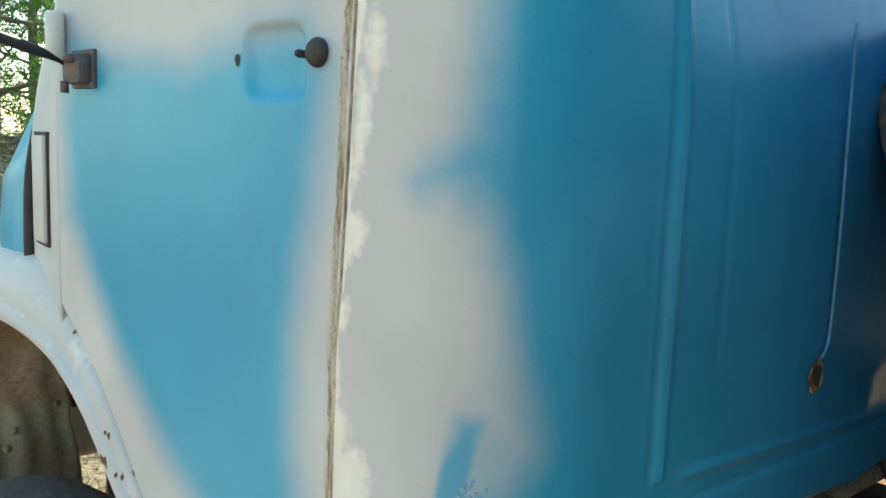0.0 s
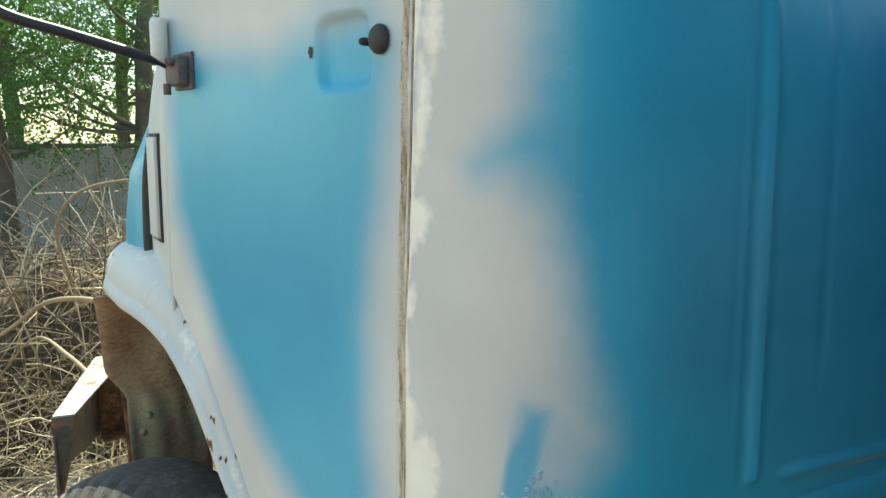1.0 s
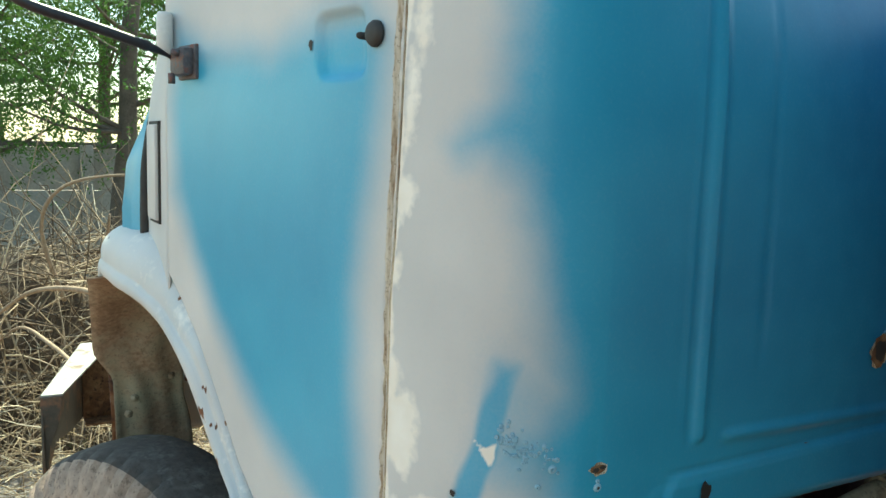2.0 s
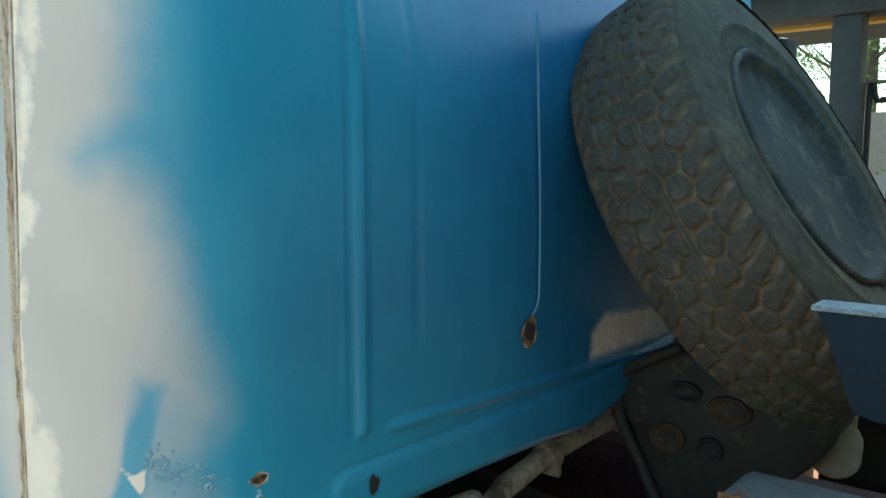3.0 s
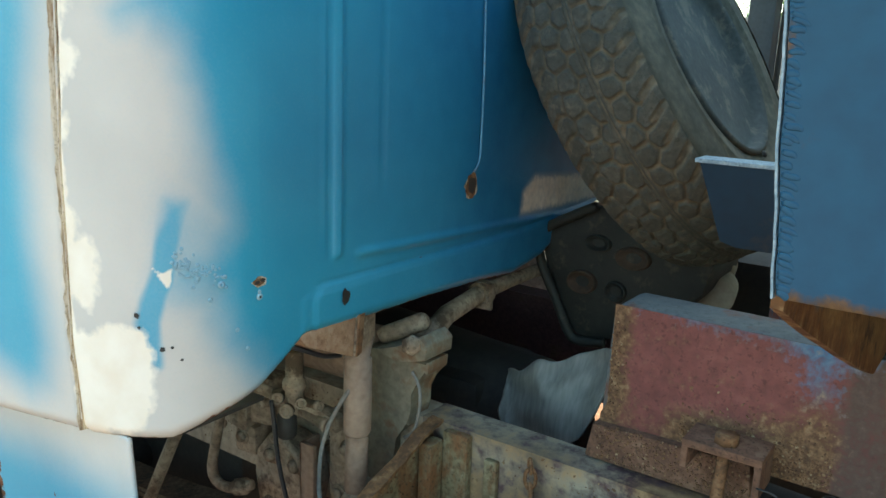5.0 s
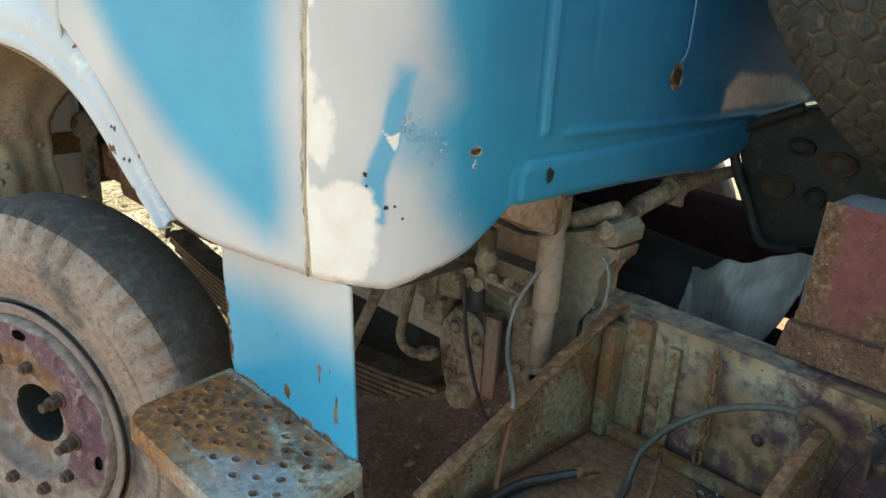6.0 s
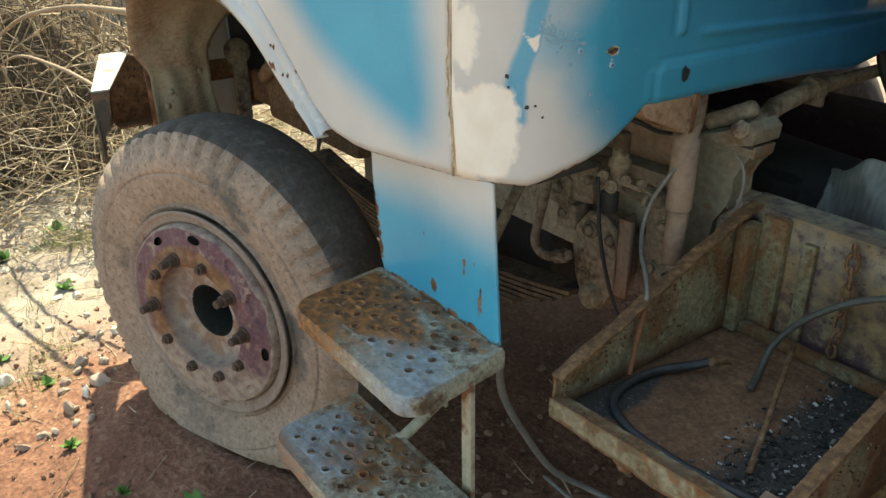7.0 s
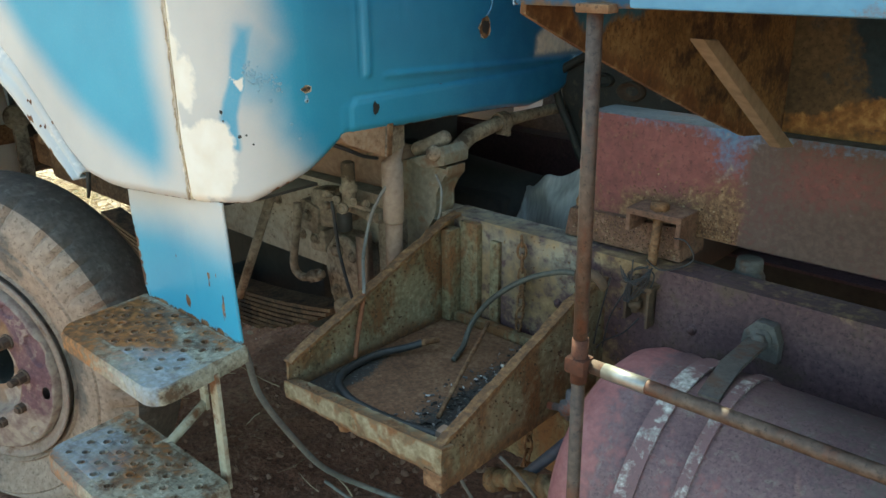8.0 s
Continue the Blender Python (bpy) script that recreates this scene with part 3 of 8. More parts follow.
puncture(door, u_of(-0.348), 1.804, 0.0048, 1.45, 1)
panel = bpy.data.objects["cab_panel"]
puncture(panel, U(0, 0.452), 1.293, 0.0085, 1.6, 2, "rust_hole", None, 0.0075)
def rust_spot(parent, u, z, r, tall, seed):
    """A torn rust hole: a brown scab with a tan rim round two openings painted dark."""
    puncture(parent, u, z, r * 1.25, tall, seed, "rust_scab", M_TANEDGE)
    puncture(parent, u, z, r, tall, seed + 1, "rust_scab", M_RUST, 0.0018)
    puncture(parent, u - r * 0.45, z - r * 0.1, r * 0.45, tall, seed + 2, "rust_hole", None, 0.0024)
    puncture(parent, u + r * 0.45, z + r * 0.15, r * 0.42, tall, seed + 3, "rust_hole", None, 0.0024)


M_TANEDGE = mat("bare tan edge", [(0.3, (0.10, 0.055, 0.03)), (0.42, (0.30, 0.21, 0.13)), (0.52, (0.55, 0.47, 0.36)), (0.65, (0.70, 0.65, 0.55))], 30, 160, 0.85, 0.4, stretch=(1.5, 1.5, 0.2), pits=0.5)
rust_spot(panel, U(0, 0.264), 1.350, 0.0100, 0.58, 3)
puncture(panel, U(0, 0.797), 1.425, 0.0235, 1.05, 31, "rust_scab", M_TANEDGE, 0.0022)
puncture(panel, U(0, 0.797), 1.425, 0.0205, 1.05, 32, "rust_scab", M_RUST, 0.0028)
puncture(panel, U(0, 0.797), 1.425, 0.0130, 1.1, 33, "rust_hole", None, 0.0034)


def door_edge():
    """The chipped raw edge of the door along the seam."""
    bm = B()
    rows = []
    n = 260
    for k in range(n + 1):
        z = 1.14 + 0.87 * k / n
        wide = 0.0022 + 0.0050 * soft(z - 1.55, 0.15) + 0.004 * noise.noise((z * 11, 2, 0)) + 0.003 * noise.noise((z * 60, 5, 0))
        wide = max(wide, 0.0012)
        row = []
        for w, d in ((-0.0033 - wide, 0.0004), (-0.0033 - wide * 0.5, -0.0004), (-0.0033, -0.006), (-0.0031, -0.016)):
            p, nrm = on_plan(bowed(w, z))
            d -= 0.008 * max(0, 1 + w / 0.012) ** 2 * (1 if d > -0.001 else 0)
            row.append(bm.verts.new((p.x + nrm.x * (d + 0.0012), p.y + nrm.y * (d + 0.0012), z)))
        rows.append(row)
    for a, b in zip(rows, rows[1:]):
        for k in range(3):
            bm.faces.new((a[k], a[k + 1], b[k + 1], b[k]))
    part("door_edge", bm, M_TANEDGE, door, "chipped tan and brown raw edge", 60)


door_edge()


def blisters():
    """Rust blisters in the paint between the chip and the rust hole."""
    rnd = random.Random(5)
    bm = B()
    spots = [(U(-0.013), 1.354, 0.0042), (U(-0.019), 1.335, 0.003), (U(0, 0.268), 1.329, 0.0045), (U(-0.006), 1.29, 0.0028), (U(-0.003), 1.261, 0.003), (U(0, 0.286), 1.336, 0.0025), (U(-0.03), 1.353, 0.0022), (U(-0.011), 1.364, 0.0028)]
    for _ in range(85):
        f = rnd.random()
        x = -0.043 + 0.030 * f ** 1.4
        spots.append((U(x) + rnd.gauss(0, 0.004), 1.388 - 0.022 * f + rnd.gauss(0, 0.0075), rnd.uniform(0.0010, 0.0024)))
    for u, z, r in spots:
        p, nrm = on_plan(bowed(u, z))
        prof = [(r * 0.30, 0.0002), (r * 0.42, r * 0.42), (r * 0.75, r * 0.40), (r, r * 0.18), (r * 1.15, -0.0004)]
        add_lathe(bm, prof, 9, turned((nrm.x, nrm.y, 0), (p.x + nrm.x * 0.0008, p.y + nrm.y * 0.0008, z)))
    ob = part("paint_blister", bm, PAINT, panel, "small rust blisters in the blue paint", 60)
    lay(ob, lambda x, y, z: (0.62, 0.0, 0.0))
    tagged(ob, "small rust blisters in the blue paint", kind="stuff")


blisters()
puncture(panel, U(0, 0.268), 1.329, 0.0022, 1.0, 4, "rust_hole", None, 0.0024)
for k, (x, z) in enumerate(((-0.082, 1.316), (-0.058, 1.272), (-0.048, 1.275), (-0.041, 1.258), (-0.079, 1.300))):
    puncture(panel, U(x), z, 0.0036 if k in (0, 1) else 0.0022, 1.0, 10 + k)
bm = B()
add_box(bm, (-0.028, -0.020, -0.022), (0.028, 0.004, 0.022), None, 0.010)
add_box(bm, (-0.034, -0.002, -0.027), (0.034, 0.006, 0.027), None, 0.003)
add_tube(bm, [(0.012, -0.03, 0.012), (0.012, -0.015, 0.012)], 0.006, 8)
add_tube(bm, [(-0.015, -0.02, -0.034), (-0.015, -0.02, -0.018)], 0.006, 8)
bm.transform(pose(-0.715, 0.036, 1.806, 0, 0, 9))
M_GREYIRON = mat("dull grey cast bracket", [(0.3, (0.06, 0.055, 0.06)), (0.7, (0.16, 0.145, 0.15))], 30, 160, 0.6, 0.3, 0.3, spots=((0.22, 0.07, 0.04), 0.3, 30))
M_BLACK = mat("black painted tube", [(0.3, (0.010, 0.011, 0.014)), (0.7, (0.03, 0.032, 0.04))], 20, 120, 0.45, 0.1)
bracket = part("mirror_bracket", bm, M_GREYIRON, truck, "grey cast mirror bracket with rusty bolts")
part("mirror_arm", add_tube(B(), bend([(-0.735, 0.020, 1.811), (-0.720, -0.012, 1.8225), (-0.715, -0.060, 1.836), (-0.713, -0.125, 1.853), (-0.713, -0.180, 1.867), (-0.714, -0.208, 1.881), (-0.715, -0.222, 1.905), (-0.715, -0.228, 2.15)], 6),
                           [0.0032] * 4 + [0.0040, 0.0052, 0.0062, 0.0072] + [0.0082] * 35, 12), M_BLACK, bracket, "black bent mirror arm")
M_WHITE = mat("old white enamel", [(0.3, (0.60, 0.58, 0.54)), (0.7, (0.74, 0.72, 0.68))], 12, 120, 0.5, 0.15, spots=((0.20, 0.10, 0.05), 0.08, 25))
part("hinge_tube", add_tube(B(), [(-0.772, 0.014, 1.820), (-0.772, 0.014, 1.825), (-0.772, 0.014, 1.882), (-0.772, 0.014, 1.888)], [0.0105, 0.0130, 0.0130, 0.0105], 20), M_WHITE, truck, "white hinge tube beside the door")

# upper cab, out of view: pillars, roof and glass added to keep the light out
GLASS = bpy.data.materials.new("dusty window glass")
GLASS.use_nodes = True
g = GLASS.node_tree.nodes["Principled BSDF"]
g.inputs["Base Color"].default_value, g.inputs["Roughness"].default_value, g.inputs["Transmission Weight"].default_value = (0.75, 0.8, 0.8, 1), 0.15, 0.9


def cab_top():
    ring = [(-0.80, 0.02), (-0.45, 0.08), (-0.16, 0.13), (-0.05, 0.21), (-0.03, 0.35), (-0.03, 1.85), (-0.05, 1.99), (-0.16, 2.07), (-0.80, 2.18)]
    bm = B()
    add_prism(bm, [(x * 0.92 - 0.06, 1.1 + (y - 1.1) * 0.93, 2.62) for x, y in ring], (0, 0, 1), 0.05, 0.012)
    for (x, y) in ((-0.80, 0.025), (-0.13, 0.16), (-0.13, 2.04), (-0.80, 2.175)):
        add_tube(bm, [(x, y + (0.02 if y < 1 else -0.02), 1.95), (x * 0.92 - 0.06, 1.1 + (y - 1.1) * 0.93, 2.63)], 0.035, 8)
    add_box(bm, (-0.10, 0.30, 1.98), (-0.07, 1.9, 2.12))
    lay(part("cab_roof", bm, PAINT, truck, "unseen blue and primed roof on slim pillars, added for shade"), lambda x, y, z: (0.9, 0, 0))
    bm = B()
    add_prism(bm, [(-0.76, 0.055, 2.0), (-0.17, 0.15, 2.0), (-0.22, 0.20, 2.6), (-0.76, 0.115, 2.6)], (0.15, -0.98, 0.1), 0.004)
    part("side_window", bm, GLASS, truck, "dusty side window")
    bm = B()
    add_box(bm, (-0.82, 2.06, 1.15), (-0.02, 2.16, 2.02), None, 0.02)
    add_box(bm, (-0.84, 0.20, 1.15), (-0.81, 2.06, 2.02))
    add_box(bm, (-0.80, 0.26, 1.28), (-0.03, 2.06, 1.31))
    # added sill that stops sun leaking under the door onto the step
    add_prism(bm, [(-0.56, 0.090, 1.141), (-0.22, 0.134, 1.141), (-0.10, 0.168, 1.141), (-0.055, 0.20, 1.146), (-0.055, 0.34, 1.146), (-0.56, 0.34, 1.141)], (0, 0, 1), 0.006)
    part("cab_inner", bm, M_DARK, truck, "dark bare inside of the cab")


cab_top()


# ---- front fender, hood and bumper ----
ARCH = [(-0.515, 1.134), (-0.552, 1.147), (-0.623, 1.206), (-0.687, 1.266), (-0.758, 1.325), (-0.84, 1.366), (-0.92, 1.388), (-1.10, 1.404), (-1.22, 1.385), (-1.34, 1.31), (-1.44, 1.19), (-1.50, 1.06), (-1.53, 0.93), (-1.535, 0.80)]
OUT = [(-1.75, 0.13), (-1.6, 0.06), (-1.45, 0.012), (-1.3, -0.014), (-1.2, -0.028), (-1.1, -0.036), (-1.0, -0.030), (-0.9, -0.006), (-0.82, 0.014), (-0.712, 0.034), (-0.55, 0.062)]


def out_y(x):
    return float(np.interp(x, [a for a, b in OUT], [b for a, b in OUT]))


def fender():
    lip = bend([(x, 0, z) for x, z in ARCH], 5)
    top_x = [(-0.510, 1.150), (-0.552, 1.193), (-0.604, 1.256), (-0.660, 1.322), (-0.73, 1.388), (-0.82, 1.462), (-0.93, 1.500), (-1.1, 1.512), (-1.3, 1.49), (-1.45, 1.44), (-1.58, 1.33), (-1.66, 1.20), (-1.70, 1.05), (-1.71, 0.85)]
    up = bend([(x, 0, z) for x, z in top_x], 5)
    n = len(lip) - 1
    bm = B()

    def skin(a, b):
        i = a * n
        k = min(int(i), n - 1)
        l = lip[k].lerp(lip[k + 1], i - k)
        u = up[k].lerp(up[k + 1], i - k)
        R = 0.012 + 0.054 * min(1, max(0, (a - 0.26) / 0.16))
        c = u - (u - l).normalized() * R
        deep = 0.012 + 0.17 * min(1, max(0, (a - 0.28) / 0.12))
        if b < 0.45:
            p = l.lerp(c, b / 0.45)
            y = out_y(p.x)
            y -= (0.013 - 0.006 * min(a / 0.5, 1)) * math.sin(min(b / 0.34, 1) * math.pi) ** 0.7
            if b < 0.06:
                y += 0.016 * (1 - b / 0.06) ** 2
        else:
            th = min((b - 0.45) / 0.35, 1) * math.pi / 2
            p = c + (u - c) * math.sin(th)
            y = out_y(p.x) + R * (1 - math.cos(th)) + deep * max(0, b - 0.8) / 0.2
        return (p.x, y, p.z)

    shell(bm, skin, 110, 36, -0.004)
    ob = part("front_fender", bm, PAINT, truck, "chalky white fender with a rusty chipped arch lip", 60)
    
    def marks(x, y, z):
        d = min(math.hypot(x - l.x, z - l.z) for l in lip)
        along = noise.noise((x * 7, z * 7, 12))
        rust = max(0.52 * soft(0.002 - d + 0.006 * noise.noise((x * 45, z * 45, 2)), 0.004), 0.70 * soft(noise.noise((x * 40, y * 40, z * 40)) - 0.56 - d * 1.5, 0.05))
        if x < -1.3:
            return 0.1, 0.0, max(rust, 0.7 * soft(0.05 - d, 0.03))
        # chipped lines run along the roll of the lip
        rust = max(rust, (0.26 + 0.50 * along) * soft(0.004 + 0.004 * along - abs(d - 0.014), 0.004), (0.18 + 0.5 * noise.noise((x * 16, z * 16, 5))) * soft(0.003 - abs(d - 0.038), 0.003))
        return 0.04 + 0.22 * noise.noise((x * 5, y * 5, z * 5)), 0.20 + 0.38 * noise.noise((x * 13, y * 13, z * 13)), rust

    lay(ob, marks)
    # inner liner in front of the wheel and over it
    bm = B()
    inner = [(-0.68, 1.245), (-0.76, 1.305), (-0.86, 1.358), (-1.0, 1.392), (-1.15, 1.40), (-1.3, 1.34), (-1.42, 1.22), (-1.49, 1.08), (-1.52, 0.93), (-1.53, 0.80)]
    curve = bend([(x, 0, z) for x, z in inner], 4)
    m = len(curve) - 1

    def liner(a, b):
        k = min(int(a * m), m - 1)
        p = curve[k].lerp(curve[k + 1], a * m - k)
        y0 = out_y(p.x) + 0.012
        wide = 0.55 if p.x > -1.2 else float(np.interp(p.z, (0.80, 0.95, 1.02, 1.087, 1.148, 1.236, 1.33), (0.20, 0.185, 0.165, 0.170, 0.205, 0.280, 0.36)))
        if p.x > -0.95:
            wide = 0.55 - 0.43 * soft(p.x + 0.86, 0.08)
        crease = 0.012 * soft(0.10 - abs(p.z - 1.08), 0.03) * soft(b - 0.25, 0.05)
        return (p.x - 0.02 * noise.noise((p.z * 7, b * 4, 0)) + crease, y0 - (0.04 * soft(p.z - 1.12, 0.05) if p.x < -1.2 else 0) + wide * b, p.z)

    shell(bm, liner, 60, 16, 0.004)
    liner_ob = part("wheel_arch_liner", bm, M_LINER, truck, "mud-brown wheel arch liner", 60)
    for y, z, r in ((0.205, 1.21, 0.013), (0.200, 1.155, 0.012), (0.079, 1.097, 0.008), (0.085, 1.03, 0.007), (0.175, 1.08, 0.007), (0.07, 0.99, 0.007)):
        bm = B()
        bolt_head(bm, (-1.482 - 0.10 * max(0.0, 1.0 - z), y, z), (1, -0.25, 0), r, r * 0.7)
        part("bolt", bm, M_LINER, liner_ob)


M_LINER = mat("mud-brown liner", [(0.3, (0.13, 0.085, 0.052)), (0.5, (0.26, 0.185, 0.122)), (0.7, (0.39, 0.31, 0.225))], 7, 80, 0.9, 0.5, spots=((0.30, 0.265, 0.185), 0.36, 4), pits=0.5)
fender()


def hood():
    bm = B()
    rows = [(-1.005, 0.022, 0.028, 0.052, 0.11), (-1.05, 0.008, 0.020, 0.056, 0.125), (-1.12, 0.002, 0.015, 0.062, 0.14), (-1.3, 0.034, 0.042, 0.105, 0.20), (-1.6, 0.13, 0.13, 0.21, 0.34), (-1.85, 0.28, 0.33, 0.40, 0.55)]

    def skin(a, b):
        i = a * (len(rows) - 1)
        k = min(int(i), len(rows) - 2)
        r = [p + (q - p) * (i - k) for p, q in zip(rows[k], rows[k + 1])]
        zs = [(1.46, r[1]), (1.56, r[1]), (1.66, r[2]), (1.77, r[3]), (1.87, r[4]), (1.93, r[4] + 0.25), (1.95, 1.1)]
        j = b * (len(zs) - 1)
        m = min(int(j), len(zs) - 2)
        z, y = (p + (q - p) * (j - m) for p, q in zip(zs[m], zs[m + 1]))
        return (r[0], y, z - 0.10 * a * a)

    shell(bm, skin, 24, 30, -0.006)
    # unseen far half of the hood, added so no sun falls through
    shell(bm, lambda a, b: (lambda p: (p[0], 2.2 - p[1], p[2]))(skin(a, b)), 24, 30, 0.006)
    ob = part("hood", bm, PAINT, truck, "blue hood with a dark seam behind it", 60)
    lay(ob, lambda x, y, z: (0.95, 0, 0))
    # pale panel between hood and door, with its flap
    bm = B()

    def cowl(a, b):
        x = -0.806 - 0.190 * a
        return (x, 0.027 + 0.005 * a + (0.03 + 0.10 * a) * max(0, b - 0.5) ** 1.5, 1.42 + 0.52 * b)

    shell(bm, cowl, 8, 30, 0.004)
    lay(part("cowl_panel", bm, PAINT, truck, "primed panel in front of the door"), lambda x, y, z: (0.05, 0, 0.2 * soft(1.46 - z, 0.02)))
    bm = B()
    add_box(bm, (-0.036, -0.009, -0.085), (0.036, 0.0, 0.085), None, 0.004)
    bm.transform(pose(-0.905, 0.0245, 1.625, 0, 0, -1))
    lay(part("vent_flap", bm, PAINT, truck, "pale hinged vent flap"), lambda x, y, z: (0.0, 0.1, 0))
    bm = B()
    for x0, x1, z0, z1 in ((-0.040, 0.040, -0.091, -0.085), (-0.040, 0.040, 0.085, 0.091), (-0.041, -0.036, -0.091, 0.091), (0.036, 0.041, -0.091, 0.091)):
        add_box(bm, (x0, -0.004, z0), (x1, 0.002, z1))
    bm.transform(pose(-0.905, 0.0255, 1.625, 0, 0, -1))
    part("flap_seal", bm, M_DARK, truck, "black seal round the flap")
    part("hood_seal", add_tube(B(), bend([(-1.000, 0.024, 1.46), (-1.000, 0.024, 1.56), (-1.000, 0.030, 1.66), (-1.000, 0.056, 1.77), (-1.000, 0.114, 1.87)], 8), 0.010, 8), M_DARK, truck, "black hood seal")
    # unseen engine and sump, added to block sun passing under the cab
    bm = B()
    add_box(bm, (-1.65, 0.78, 0.48), (-0.62, 1.42, 1.40), None, 0.05)
    add_box(bm, (-1.55, 0.90, 0.36), (-0.80, 1.30, 0.50), None, 0.05)
    part("engine_block", bm, M_DARK, truck, "unseen dark engine block and sump, added to block the sun")
    # unseen far fender, added to close that side to the sun
    bm = B()
    add_box(bm, (-1.72, 1.95, 0.90), (-0.80, 2.22, 1.50), None, 0.08)
    lay(part("far_fender", bm, PAINT, truck, "unseen white fender on the far side, added against the sun"), lambda x, y, z: (0.1, 0, 0))
    # dark panels added behind the wheel to stand in for the shade there
    bm = B()
    add_box(bm, (-1.70, 0.47, 0.955), (-0.62, 0.51, 1.50), None, 0.01)
    add_box(bm, (-1.93, 0.36, 1.00), (-1.70, 1.80, 1.40), None, 0.01)
    part("arch_dark_fill", bm, M_DARK, truck, "dark fill panels behind the wheel, standing in for shade")
    bm = B()
    add_box(bm, (-1.612, 0.322, 0.66), (-1.588, 0.366, 1.075), None, 0.008)
    add_lathe(bm, [(0.0, 0.030), (0.011, 0.030), (0.013, 0.022), (0.022, 0.022), (0.024, 0.014), (0.036, 0.014), (0.040, 0.008), (0.040, -0.02)], 20, turned((1, -0.35, 0), (-1.60, 0.340, 1.092)))
    part("link_rod", bm, M_ENGINE, truck, "pale dusty link rod with an eye")
    bm = B()
    for lo, hi in (((-1.72, 0.26, 0.99), (-1.69, 0.40, 1.06)), ((-1.66, 0.40, 0.92), (-1.40, 0.43, 1.02)), ((-1.40, 0.36, 0.95), (-1.20, 0.44, 1.06)), ((-1.16, 0.33, 0.98), (-1.06, 0.42, 1.04))):
        add_box(bm, lo, hi, pose(0, 0, 0), 0.012)
    add_tube(bm, bend([(-1.45, 0.36, 1.04), (-1.30, 0.33, 1.10), (-1.12, 0.30, 1.08), (-0.95, 0.30, 1.12)], 5), 0.022, 10)
    part("spring_shackle", bm, M_RUST, truck, "rust-red shackle and bracket above the axle")
    part("bump_pin", add_tube(B(), [(-0.785, 0.20, 1.085), (-0.800, 0.20, 1.035), (-0.812, 0.20, 1.005)], [0.006, 0.006, 0.004], 8), M_DARK, truck, "short black pin under the fender")
    bm = B()
    add_box(bm, (-1.50, 0.38, 0.90), (-0.95, 0.46, 1.10), pose(0, 0, 0), 0.02)
    part("spring_perch", bm, M_RUST, truck, "rusty perch above the axle")
    # plain nose that closes the front
    bm = B()
    add_box(bm, (-1.94, 0.40, 1.24), (-1.70, 1.80, 1.80), None, 0.05)
    lay(part("nose", bm, PAINT, truck, "blue nose"), lambda x, y, z: (0.9, 0, 0))


hood()


def bumper():
    M_GALV = mat("bare galvanised steel", [(0.3, (0.20, 0.20, 0.19)), (0.7, (0.40, 0.40, 0.38))], 14, 90, 0.6, 0.2, 0.2, spots=((0.12, 0.08, 0.05), 0.25, 14), pits=0.4)
    M_GREEN = mat("dark weathered painted steel", [(0.3, (0.035, 0.032, 0.026)), (0.7, (0.10, 0.085, 0.065))], 12, 90, 0.7, 0.3, spots=((0.17, 0.09, 0.05), 0.3, 10))
    M_WEB = mat("rust-pitted bumper web", [(0.3, (0.035, 0.016, 0.009)), (0.5, (0.115, 0.055, 0.026)), (0.7, (0.22, 0.135, 0.08))], 10, 55, 0.9, 0.6, pits=0.9)
    bm = B()
    add_box(bm, (-1.975, 0.02, 0.835), (-1.950, 2.17, 1.055), None, 0.006)
    add_box(bm, (-1.950, 0.02, 0.835), (-1.885, 2.17, 0.842), None, 0.002)
    b = part("bumper", bm, M_WEB, truck, "rusty channel bumper with a bent wrap-round end")
    bm = B()
    add_prism(bm, [(-1.99, 0.115, 1.058), (-1.99, 0.022, 1.058), (-1.486, -0.130, 1.058), (-1.481, -0.082, 1.058)], (0, 0, 1), 0.006, 0.0015)
    part("top_flange", bm, M_GALV, b, "bright bare top flange")
    bm = B()
    add_prism(bm, [(-1.985, 0.024, 1.057), (-1.487, -0.129, 1.057), (-1.487, -0.129, 0.905), (-1.505, -0.124, 0.84), (-1.62, -0.09, 0.90), (-1.80, -0.035, 0.86), (-1.985, 0.024, 0.84)], (0.29, 0.957, 0), 0.005, 0.001)
    part("side_web", bm, M_GREEN, b, "dark wrap-round side of the bumper")
    bm = B()
    add_prism(bm, [(-1.487, -0.130, 1.057), (-1.482, -0.083, 1.057), (-1.486, -0.090, 0.99), (-1.500, -0.112, 0.93), (-1.504, -0.118, 0.835), (-1.508, -0.128, 0.86)], (1, -0.1, 0), 0.004, 0.001)
    part("end_plate", bm, M_GREEN, b, "ragged dark end plate torn to a point")


bumper()


